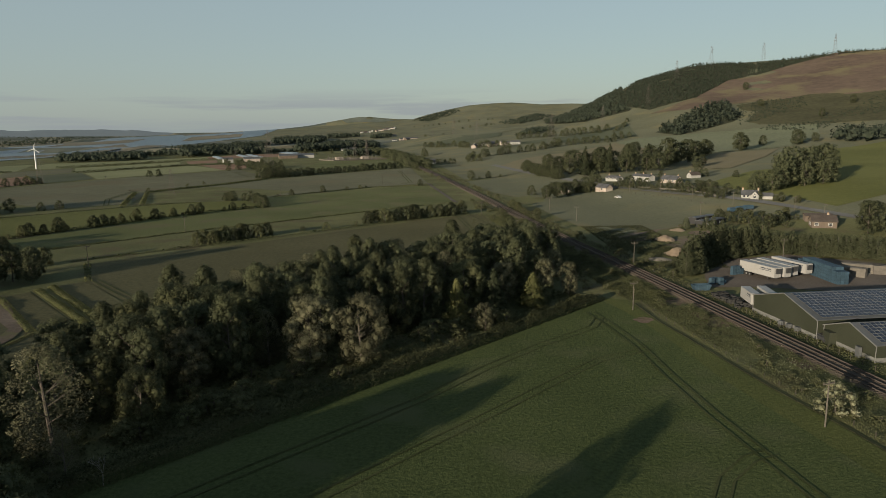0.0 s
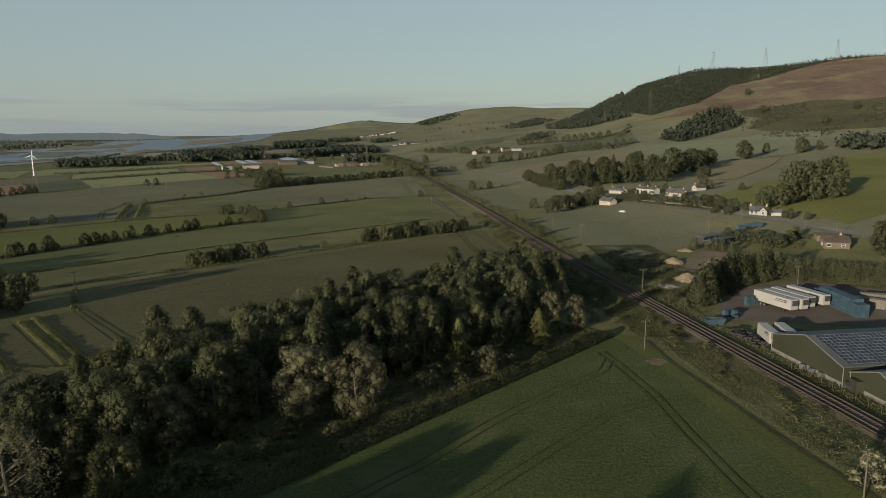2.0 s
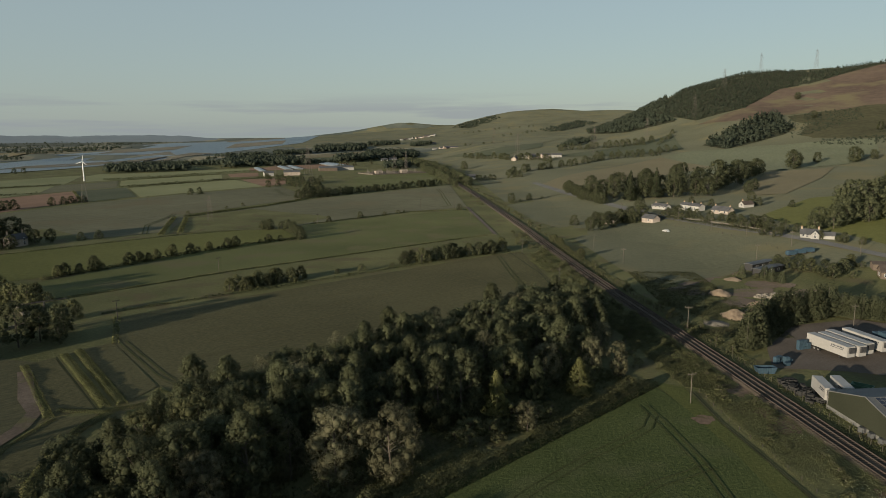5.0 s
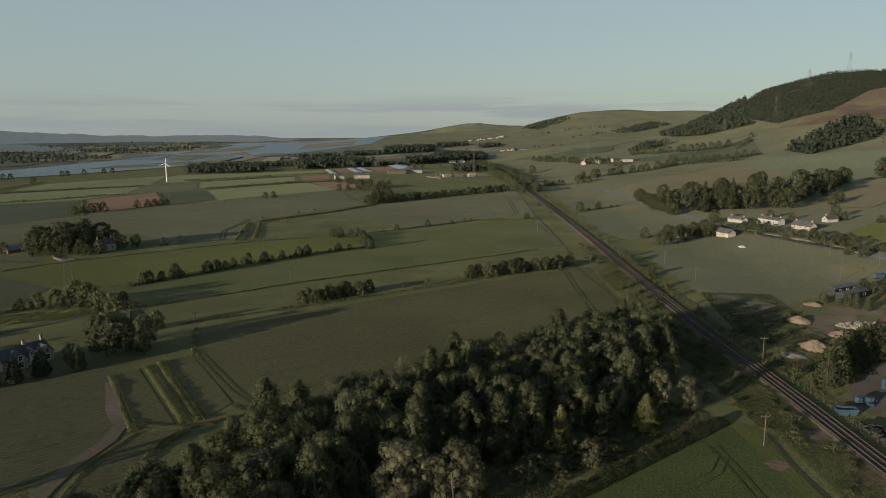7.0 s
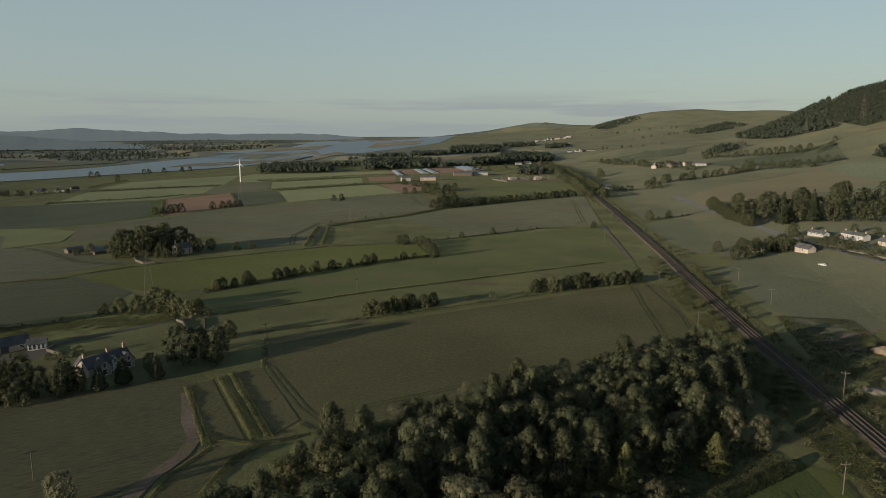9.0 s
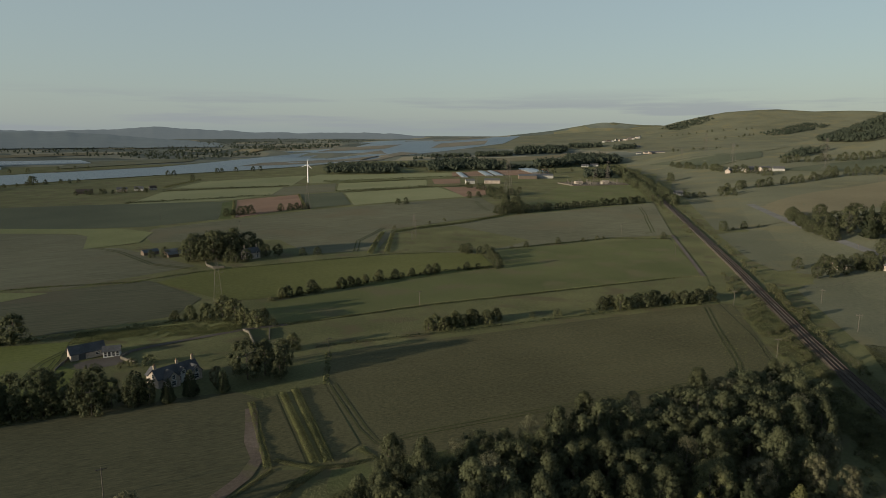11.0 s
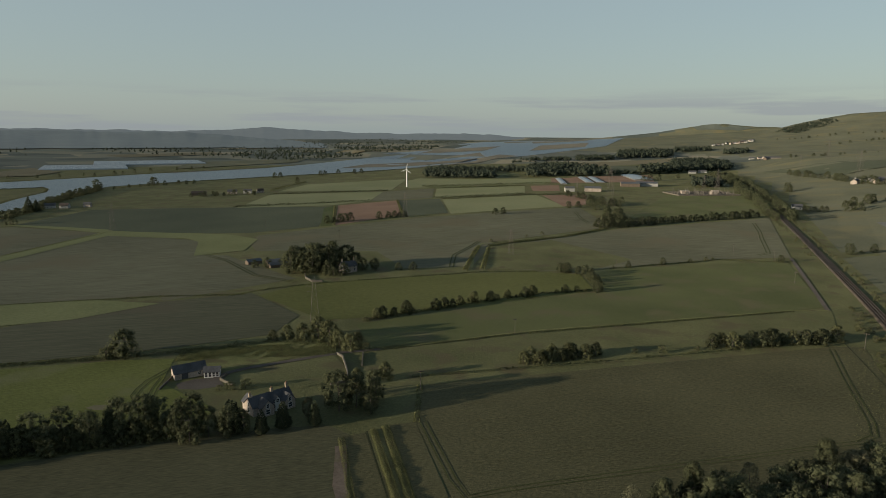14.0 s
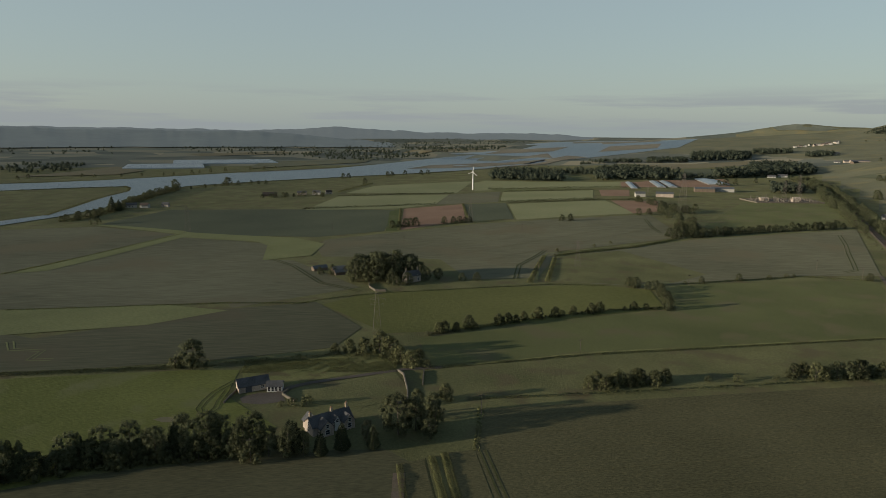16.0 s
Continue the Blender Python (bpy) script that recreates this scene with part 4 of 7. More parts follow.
# the wood between the green field and the wheat: rows run along its hedge
WOOD = "trees of the wood"
A0, ALONG, ACROSS = Vector((-42, 81)), Vector((0.686, 0.728)), Vector((-0.728, 0.686))
wood_rng = random.Random(11)
SPECIMENS = (
    ("willow", -25, 120, 1.08, 1.0), ("willow", -15.5, 121, 1.06, 1.0), ("birch", -53, 85, 1.28, 1.15), ("ash", -49, 121, 1.15, 0.9), ("ash", -45, 124, 1.1, 0.85), ("ash", -44.5, 92.5, 0.74, 1.0),
    ("golden_conifer", 3, 148, 1.05, 1.0), ("conifer", 12, 156, 0.85, 1.1), ("golden_conifer", 22, 161, 0.9, 1.3), ("willow", 33, 172, 0.72, 0.75), ("willow", 9, 141, 0.5, 1.0), ("willow", 27, 174, 0.75, 0.8), ("willow", 31, 186, 0.8, 0.75),
    ("willow", -103, 113, 0.62, 1.0), ("birch", -47, 77, 0.6, 0.9), ("ash", -50, 70, 0.5, 1.0), ("willow", -56, 66, 0.5, 1.0), ("ash", -63, 64, 0.6, 1.0), ("ash", -58, 73, 0.62, 1.0), ("dark_tree", -66, 92, 0.8, 1.0), ("dark_tree", -64, 108, 0.95, 1.0), ("dark_tree", -70, 100, 0.85, 1.0), ("alder", -60, 101, 0.85, 1.0), ("ash", -76, 79, 0.75, 1.0), ("willow", -69, 84, 0.6, 1.0), ("birch", -62, 80, 0.9, 1.0), ("alder", -38, 133, 1.15, 1.1), ("dark_tree", -33, 136, 1.1, 1.0),
)
for kind, x, y, size, wide in SPECIMENS:
    plant(kind, x, y, size, WOOD, wide)
for row in range(6):
    off = 19 + row * 6.4
    s = -48 + wood_rng.uniform(0, 4) + max(0, off - 24) * 1.55
    while s < 112 + off * 0.8:
        s += wood_rng.uniform(5.6, 8.6)
        p = A0 + ALONG * s + ACROSS * (off + wood_rng.uniform(-2, 2))
        if p.x > 38 or (p.x < -60 and p.y > 98) or min((p - Vector(q[1:3])).length for q in SPECIMENS) < 4.6 or (p - Vector((-42, 138))).length < 3:
            continue
        kind = wood_rng.choices(["ash", "alder", "willow", "birch", "dark_tree"], [3, 6, 0.5, 0.6, 4])[0]
        low = 0.78 if row == 0 else 0.84
        plant(kind, p.x, p.y, wood_rng.uniform(low, low + 0.26), WOOD)
for k in range(96):
    s, off = wood_rng.uniform(-48, 118), wood_rng.uniform(3.5, 17)
    p = A0 + ALONG * s + ACROSS * off
    plant("bush", p.x, p.y, wood_rng.uniform(0.4, 0.95), WOOD, wood_rng.uniform(0.9, 1.4))
hedge([(-95, 25), (-41, 80.5), (40, 167.5)], 2.8, 3.4, "dark green hedge along the crop field", 240, 0.16)



def bare_tree(x, y, tall, seed):
    """A dead tree: forking pale limbs with no leaves."""
    rng = random.Random(seed)
    root = tagged(base("dead_tree", x, y, 0), "leafless pale grey dead tree in the wood", "tree", WOOD)
    bm = bmesh.new()

    def fork(p, d, long, r, depth):
        q = p + d * long
        bar(bm, p, q, r, r * 0.65, 5)
        if depth:
            for k in range(3 if depth > 1 else 4):
                turn = Vector((rng.uniform(-1, 1), rng.uniform(-1, 1), rng.uniform(0.1, 0.9)))
                fork(p + d * long * rng.uniform(0.55, 1.0), (d + turn * 0.62).normalized(), long * rng.uniform(0.5, 0.72), r * 0.55, depth - 1)

    fork(Vector((0, 0, -0.3)), Vector((0.04, 0.03, 1)).normalized(), tall * 0.42, tall * 0.014, 4)
    part("trunk", bm, PALE_BARK, root)


PALE_BARK = surface("pale_dead_bark", (0.17, 0.155, 0.13), (0.27, 0.25, 0.215), 0.5, 6.0, bump=0.4)
for x, y, tall, seed in ((-42, 138.5, 10.5, 1), (-47, 119.5, 7, 2), (-42.5, 77, 5.0, 3)):
    bare_tree(x, y, tall, seed)

# trees behind the camera, whose long shadows fall across the green field
for x, y, size in ((-41, 50, 1.1), (-48, 44, 1.0), (-20, 33, 1.15), (-27, 26, 1.0), (-60, 40, 1.1), (-55, 50, 1.1), (-66, 48, 1.2), (-72, 36, 1.1), (-78, 46, 1.2), (-84, 34, 1.1), (-62, 58, 1.1), (-56, 62, 1.0), (-50, 55, 1.1), (-44, 58, 1.0), (-54, 45, 1.0), (-70, 54, 1.1), (-47, 50, 1.0), (-38, 56, 0.9)):
    plant("dark_hedge_tree", x, y, size * 1.4, "trees at the field corner", 0.82)

# hedgerows and trees of the carse
HEDGEROW = "hedgerow trees"


def tree_row(points, gap, kinds, sizes, group, spread=1.5, skip=0.0):
    for x, y, d in along(points, gap):
        if tree_rng.random() < skip:
            continue
        side, ahead = tree_rng.uniform(-spread, spread), tree_rng.uniform(-gap / 3, gap / 3)
        plant(tree_rng.choice(kinds), x - d.y * side + d.x * ahead, y + d.x * side + d.y * ahead, tree_rng.uniform(*sizes), group)


BOTH = ("hedge_tree", "hedge_tree", "dark_hedge_tree")
tree_row([(-97, 263), (-74, 283)], 4.2, BOTH, (0.62, 0.85), HEDGEROW, 2)
tree_row([(-92, 262), (-78, 276)], 5, BOTH, (0.55, 0.7), HEDGEROW, 2)
tree_row([(-34, 316), (11, 352)], 4.0, ("dark_hedge_tree", "dark_hedge_tree", "hedge_tree"), (0.6, 0.9), HEDGEROW, 2.2)
tree_row([(-70, 287), (-36, 314)], 8, ("bush",), (0.6, 1.2), HEDGEROW, 1, 0.35)
tree_row([(-183, 279), (-152, 336), (-130, 369), (-104, 393)], 5.5, ("hedge_tree", "bush", "hedge_tree", "dark_hedge_tree"), (0.5, 0.95), HEDGEROW, 1.5, 0.12)
hedge([(-183, 279), (-152, 336), (-130, 369), (-104, 394)], 1.5, 2.0, "low dark hedge with gaps between fields", 9, 0.42)
tree_row([(-143, 436), (-130, 430), (-118, 428), (-106, 398)], 5, BOTH, (0.45, 0.8), HEDGEROW, 2)
tree_row([(-115, 456), (-57, 526), (-10, 542)], 13, ("bush", "hedge_tree"), (0.5, 0.9), HEDGEROW, 1, 0.3)
hedge([(-128, 226), (-85, 264), (-5, 338), (14, 354)], 0.8, 1.6, "low grassy bank with brambles beside the wheat", 7, 0.35, GRASS_BLADE)
hedge([(-115, 456), (-57, 526), (-10, 542)], 0.9, 1.6, "low weedy field boundary", 6, 0.4, GRASS_BLADE)
tree_row([(-163, 648), (-110, 730), (-47, 811)], 6.5, ("dark_hedge_tree", "dark_hedge_tree", "hedge_tree"), (0.7, 1.05), HEDGEROW, 2)
tree_row([(-172, 640), (-165, 690), (-185, 740)], 8, BOTH, (0.8, 1.2), HEDGEROW, 6)
tree_row([(-225, 519), (-196, 600)], 30, ("bush",), (0.6, 0.8), HEDGEROW, 2)
# round the farmhouse and its lane
GARDEN = "garden trees round the farmhouse"
for kind, x, y, size, wide in (
    ("dark_tree", -131, 190, 1.01, 1.1), ("dark_tree", -128, 195, 0.84, 1.0), ("ash", -129, 206, 0.67, 1.0), ("ash", -125, 202, 0.63, 0.9), ("hedge_tree", -134, 221, 0.8, 1.0), ("hedge_tree", -140, 212, 0.75, 0.9), ("dark_tree", -121, 193, 0.50, 1.0),
    ("cypress", -141, 166, 1.0, 1.0), ("cypress", -138, 172, 1.15, 1.0), ("cypress", -131, 178, 1.05, 0.9), ("willow", -136, 181, 0.55, 0.8), ("dark_tree", -148, 160, 0.72, 0.9), ("dark_tree", -153, 157, 0.68, 0.9), ("cypress", -150, 163, 1.3, 1.5), ("dark_tree", -145, 163, 0.6, 0.8),
    ("dark_hedge_tree", -155, 152, 0.8, 1.0), ("bush", -174, 186, 0.9, 1.0), ("bush", -171, 190, 1.0, 1.0), ("bush", -177, 184, 0.6, 1.0), ("hedge_tree", -164, 241, 0.9, 1.0), ("bush", -158, 244, 1.0, 1.0),
):
    plant(kind, x, y, size, GARDEN, wide)
tree_row([(-203, 98), (-190, 124), (-178, 138), (-168, 149), (-158, 157)], 3.4, ("dark_hedge_tree", "conifer", "dark_tree", "dark_tree"), (0.72, 1.0), GARDEN, 2.5)
tree_row([(-208, 92), (-194, 118), (-180, 134), (-164, 150)], 4.5, ("hedge_tree", "dark_hedge_tree"), (0.7, 0.95), GARDEN, 2)
for x, y, size in ((-171, 243, 0.9), (-178, 246, 1.2), (-185, 247, 1.2), (-190, 243, 0.9), (-196, 240, 0.8), (-200, 235, 0.6), (-164, 246, 0.8)):
    plant("hedge_tree", x, y, size, GARDEN)
plant("dark_hedge_tree", -236, 191, 1.3, GARDEN, 1.2)
plant("bush", -240, 186, 1.3, GARDEN)
hedge([(-290, 140), (-236, 189), (-200, 232), (-168, 248)], 1.6, 2.4, "overgrown dark hedge behind the rough grass", 16, 0.36)
hedge([(-330, 105), (-288, 144), (-240, 187)], 1.0, 2.0, "low grassy bank between fields", 8, 0.4, GRASS_BLADE)
# the second farm with its dark clump
for x, y, size in ((-290, 353, 1.32), (-283, 362, 1.38), (-276, 358, 1.44), (-270, 368, 1.49), (-264, 374, 1.26), (-286, 346, 1.15), (-279, 350, 1.15), (-258, 376, 0.9), (-250, 372, 0.7), (-245, 378, 0.65), (-280, 367, 1.3), (-273, 351, 1.2), (-288, 358, 1.2), (-268, 361, 1.3)):
    plant("dark_tree", x, y, size, "dark trees round the far farm")
for x, y, size in ((-262, 353, 1.0), (-254, 358, 0.9), (-257, 351, 0.7), (-232, 386, 0.6), (-224, 391, 0.65), (-308, 362, 0.7), (-315, 356, 0.8), (-322, 352, 0.6)):
    plant("dark_hedge_tree", x, y, size, "dark trees round the far farm")
# rows on the far carse
for points in ([(-527, 782), (-640, 645)], [(-461, 844), (-364, 935)], [(-865, 1054), (-784, 870)], [(-595, 1040), (-390, 1158)], [(-541, 1000), (-419, 1080)], [(-600, 940), (-724, 804)], [(-438, 826), (-341, 926), (-300, 960)]):
    hedge(points, 2.6, 3.5, "dark field hedge on the far carse", 4, 0.9)
for points in ([(-408, 548), (-532, 712)], [(-385, 640), (-492, 797)]):
    hedge(points, 1.2, 2.5, "low dark hedge beside ploughed soil", 4, 0.8)
tree_row([(-395, 612), (-375, 640)], 7, BOTH, (0.7, 1.0), HEDGEROW, 3)
tree_row([(-425, 560), (-415, 590)], 7, BOTH, (0.7, 1.1), HEDGEROW, 3)
tree_row([(-300, 690), (-290, 700)], 8, BOTH, (0.8, 1.0), HEDGEROW, 2)
tree_row([(-300, 940), (-200, 830)], 9, BOTH, (0.7, 1.1), HEDGEROW, 5)
tree_row([(-783, 418), (-798, 455), (-841, 507)], 7, BOTH, (0.7, 1.2), "trees along the river bank", 5)
tree_row([(-850, 520), (-918, 583), (-980, 656), (-1040, 735), (-1063, 750)], 7, BOTH, (0.8, 1.3), "trees along the river bank", 6)
tree_row([(-1045, 765), (-1057, 857), (-1031, 926)], 15, BOTH, (0.6, 1.0), "trees along the river bank", 5, 0.2)
plant("conifer", -841, 507, 1.5, "trees along the river bank", 1.4)
plant("conifer", -834, 512, 1.2, "trees along the river bank", 1.4)
plant("dark_hedge_tree", -1063, 752, 2.0, "trees along the river bank", 1.2)
plant("dark_hedge_tree", -1056, 858, 1.9, "trees along the river bank", 1.2)
plant("dark_hedge_tree", -727, 422, 1.2, "trees along the river bank", 1.2)
hedge([(-783, 418), (-798, 455), (-841, 507), (-918, 583), (-1063, 755)], 3.5, 12, "dark scrub along the river bank", 14, 0.75)
hedge([(-1060, 790), (-1075, 946), (-1025, 1212), (-944, 1500)], 1.5, 6, "thin scrub along the river bank", 3, 0.9)
tree_row([(-815, 735), (-790, 760), (-770, 790), (-740, 790)], 9, BOTH, (0.6, 1.0), "trees round the river farm", 8)
for x, y in ((-1013, 1131), (-1005, 1140), (-979, 1243), (-972, 1250), (-974, 1302), (-948, 1331), (-943, 1352), (-868, 1034)):
    plant("dark_hedge_tree", x, y, 1.4, "trees along the river bank")
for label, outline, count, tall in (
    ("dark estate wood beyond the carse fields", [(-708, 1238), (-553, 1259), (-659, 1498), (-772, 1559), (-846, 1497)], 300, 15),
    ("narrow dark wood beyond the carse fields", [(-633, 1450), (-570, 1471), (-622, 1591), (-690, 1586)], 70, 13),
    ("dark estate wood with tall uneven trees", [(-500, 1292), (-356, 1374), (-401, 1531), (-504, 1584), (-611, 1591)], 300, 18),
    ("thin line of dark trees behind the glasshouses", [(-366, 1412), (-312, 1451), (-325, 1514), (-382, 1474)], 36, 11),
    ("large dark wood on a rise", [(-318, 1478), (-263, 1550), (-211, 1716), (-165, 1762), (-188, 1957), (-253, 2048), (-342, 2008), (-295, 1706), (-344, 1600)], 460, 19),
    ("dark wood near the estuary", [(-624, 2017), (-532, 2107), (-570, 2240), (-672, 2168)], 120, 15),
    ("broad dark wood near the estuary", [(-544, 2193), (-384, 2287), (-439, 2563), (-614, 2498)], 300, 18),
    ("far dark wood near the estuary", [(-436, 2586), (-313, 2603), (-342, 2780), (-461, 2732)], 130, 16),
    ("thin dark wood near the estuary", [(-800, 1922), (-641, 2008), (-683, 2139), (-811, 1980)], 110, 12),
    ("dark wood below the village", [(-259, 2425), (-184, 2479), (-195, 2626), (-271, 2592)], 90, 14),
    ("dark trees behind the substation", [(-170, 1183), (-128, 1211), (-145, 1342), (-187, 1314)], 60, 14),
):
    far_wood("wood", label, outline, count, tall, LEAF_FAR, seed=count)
for x, y, size in ((-249, 787, 1.0), (-242, 801, 0.9), (-236, 826, 1.3), (-228, 812, 1.2), (-216, 788, 1.2), (-222, 835, 1.3), (-211, 842, 1.1), (-209, 876, 1.0), (-182, 704, 1.3), (-164, 680, 1.3), (-198, 760, 1.2), (-190, 735, 1.1), (-31, 1180, 1.7), (-28, 1172, 1.3), (-2, 885, 0.9), (4, 892, 0.8), (11, 894, 0.9), (-6, 896, 0.8), (16, 900, 0.8), (38, 907, 1.4), (49, 902, 1.2), (42, 915, 1.2), (-270, 1290, 1.2), (-262, 1305, 1.5), (-250, 1330, 1.3), (-228, 1400, 1.2)):
    plant("dark_hedge_tree", x, y, size, "scattered trees of the far carse")
# far shore
for label, material, points in (
    ("tan grazing on the far bank", STUBBLE, [(-1560, 700), (-1640, 880), (-1769, 1057), (-1554, 1000), (-1470, 880)]),
    ("olive grazing on the far bank", HILL_GRASS, [(-1440, 1230), (-1700, 1500), (-1600, 1950), (-1440, 1700)]),
    ("tan stubble across the river", STUBBLE, [(-2450, 1750), (-2400, 2250), (-2150, 2100), (-2200, 1650)]),
    ("pale field across the river", LIGHT_CROP, [(-1800, 560), (-1700, 700), (-1500, 640), (-1480, 500)]),
    ("tan stubble across the river", STUBBLE, [(-1900, 2500), (-1800, 2900), (-1620, 2800), (-1680, 2400)]),
):
    field("field", label, material, points, 80, 1.2)
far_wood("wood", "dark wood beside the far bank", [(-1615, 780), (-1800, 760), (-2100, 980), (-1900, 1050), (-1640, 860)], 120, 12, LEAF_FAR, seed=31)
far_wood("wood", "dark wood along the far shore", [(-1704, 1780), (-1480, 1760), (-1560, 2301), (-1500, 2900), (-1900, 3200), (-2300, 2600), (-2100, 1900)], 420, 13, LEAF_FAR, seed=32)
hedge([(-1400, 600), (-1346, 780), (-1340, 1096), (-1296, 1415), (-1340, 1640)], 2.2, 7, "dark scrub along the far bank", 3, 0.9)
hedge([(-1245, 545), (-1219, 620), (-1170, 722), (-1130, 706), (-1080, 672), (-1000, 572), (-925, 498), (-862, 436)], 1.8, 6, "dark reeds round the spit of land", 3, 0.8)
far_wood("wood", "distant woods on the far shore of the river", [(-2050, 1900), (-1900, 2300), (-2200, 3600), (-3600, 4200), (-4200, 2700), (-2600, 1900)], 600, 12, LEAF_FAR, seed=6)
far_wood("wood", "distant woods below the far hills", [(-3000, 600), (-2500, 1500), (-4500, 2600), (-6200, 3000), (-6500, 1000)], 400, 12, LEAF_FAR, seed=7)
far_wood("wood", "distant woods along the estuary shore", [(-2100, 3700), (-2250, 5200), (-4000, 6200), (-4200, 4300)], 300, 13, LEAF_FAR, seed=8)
tree_row([(-1520, 640), (-1400, 900), (-1400, 1300)], 40, BOTH, (0.7, 1.2), "trees along the river bank", 20, 0.2)

# east of the line: cottages' trees, hill woods and the forest
far_wood("forest", "dark conifer forest on the hill's crest", [(440, 1700), (484, 1876), (560, 2010), (620, 2030), (772, 1900), (873, 1830), (1049, 1720), (1300, 1480), (1230, 1580), (951, 1740), (877, 1730), (702, 1683), (562, 1516), (457, 1504), (428, 1683)], 4600, 7, LEAF_FAR, True, 9)
far_wood("forest", "mixed wood on the hill's shoulder", [(440, 1700), (430, 1560), (340, 1600), (275, 1800), (300, 2000), (420, 2200), (520, 1980)], 900, 12, LEAF_FAR, False, 10)
far_wood("wood", "dark plantation below the moor", [(384, 1222), (430, 1290), (487, 1358), (594, 1447), (560, 1280), (528, 1231), (397, 1143)], 420, 14, LEAF_FAR, True, 11)
for outline, count, seed in (([(518, 1183), (560, 1300), (610, 1400), (720, 1370), (680, 1270), (560, 1190)], 520, 12), ([(620, 1130), (760, 1230), (845, 1300), (900, 1180), (760, 1090)], 420, 14), ([(502, 1085), (540, 1130), (640, 1090), (564, 1017)], 160, 15)):
    far_wood("scrub", "dark bracken and scrub on the hillside", outline, count, 3.2, LEAF_FAR, False, seed)
for line in ([(36, 949), (110, 1010), (194, 1110), (295, 1130)], [(191, 1171), (250, 1149), (344, 1193)], [(-40, 1493), (43, 1300), (113, 1144)]):
    tree_row(line, 14, BOTH, (0.9, 1.6), "hillside hedgerow trees", 4, 0.1)
tree_row([(150, 1330), (260, 1330), (330, 1350)], 12, BOTH, (1.2, 1.8), "hillside hedgerow trees", 12)
tree_row([(24, 598), (50, 628), (81, 657), (110, 690)], 16, ("bush", "hedge_tree"), (0.7, 1.1), "hillside hedgerow trees", 2, 0.2)
for label, outline, count, tall in (
    ("dark wood along the far hill's brow", [(-163, 3827), (-89, 4300), (80, 4400), (120, 4100), (-60, 3700)], 260, 13),
    ("dark strip of wood below the twin-topped hill", [(-758, 4700), (-1000, 5600), (-1300, 6600), (-1200, 6700), (-850, 5600), (-690, 4700)], 240, 20),
    ("dark wood on the far hill's flank", [(256, 3134), (515, 3700), (600, 3600), (330, 3050)], 200, 13),
    ("thin wood above the hill farm", [(150, 1400), (190, 1420), (260, 1560), (210, 1560)], 60, 12),
):
    far_wood("wood", label, outline, count, tall, LEAF_FAR, seed=count + 3)
for line in ([(1, 2851), (256, 3134)], [(-60, 2050), (120, 2250), (280, 2300)], [(213, 1181), (300, 1250), (390, 1430)], [(-130, 3300), (60, 3400), (280, 3420)]):
    tree_row(line, 24, BOTH, (0.7, 1.3), "hillside hedgerow trees", 6, 0.4)
HAMLET = "trees behind the white cottages"
for x, y, kind, size in ((94, 580, "dark_tree", 1.4), (102, 592, "ash", 1.3), (110, 584, "dark_tree", 1.6), (117, 552, "conifer", 1.9), (123, 560, "dark_tree", 1.4), (130, 560, "dark_tree", 1.5), (138, 556, "conifer", 1.85), (144, 566, "ash", 1.4), (152, 556, "dark_tree", 1.25), (160, 570, "dark_tree", 1.5), (170, 560, "ash", 1.2), (178, 556, "dark_tree", 1.3), (180, 590, "conifer", 1.7), (166, 600, "dark_tree", 1.6), (188, 610, "dark_tree", 1.6), (190, 672, "ash", 1.7), (184, 660, "dark_tree", 1.6), (208, 622, "dark_tree", 2.0), (214, 634, "conifer", 1.9), (222, 640, "dark_tree", 1.6), (236, 650, "ash", 1.7), (200, 600, "dark_tree", 1.3), (250, 690, "dark_tree", 1.7), (262, 700, "ash", 1.5), (120, 610, "dark_tree", 1.5), (140, 600, "dark_tree", 1.6), (100, 640, "dark_tree", 1.3), (150, 640, "ash", 1.5), (230, 596, "dark_tree", 0.8), (216, 574, "dark_tree", 0.8)):
    plant(kind, x, y, size, HAMLET)
for x, y, size in ((74, 430, 0.85), (66, 424, 0.7), (82, 440, 0.75), (104, 456, 0.9), (98, 460, 0.8), (112, 498, 0.8), (190, 500, 0.7)):
    plant("dark_tree", x, y, size, HAMLET)
tree_row([(84, 690), (88, 610), (98, 548)], 6, ("hedge_tree", "dark_hedge_tree"), (0.9, 1.2), HAMLET, 2)
for x, y, size in ((365, 830, 1.8), (372, 838, 1.5), (422, 893, 1.1), (454, 868, 1.6), (462, 876, 1.3), (484, 880, 1.0), (300, 765, 1.3), (289, 746, 1.5), (280, 735, 1.2), (620, 1330, 1.2), (745, 1240, 1.3), (640, 1150, 1.2), (690, 1560, 1.4)):
    plant("dark_tree", x, y, size, HAMLET)
hedge([(104, 500), (112, 474), (124, 438), (138, 398), (150, 374)], 2.4, 3.0, "dark hedge beside the cottage road", 40, 0.27)
for x, y, kind, size in ((174, 374, "ash", 0.8), (180, 382, "dark_tree", 0.95), (187, 380, "ash", 1.0), (194, 386, "dark_tree", 1.05), (201, 394, "dark_tree", 1.3), (211, 411, "ash", 1.8), (206, 404, "dark_tree", 1.5), (218, 408, "dark_tree", 1.25), (226, 420, "ash", 1.7), (240, 430, "ash", 1.75), (247, 434, "dark_tree", 1.8), (236, 410, "ash", 1.2), (228, 402, "dark_tree", 1.1), (214, 396, "ash", 1.0)):
    plant(kind, x, y, size, "clump of trees in the hillside pasture")
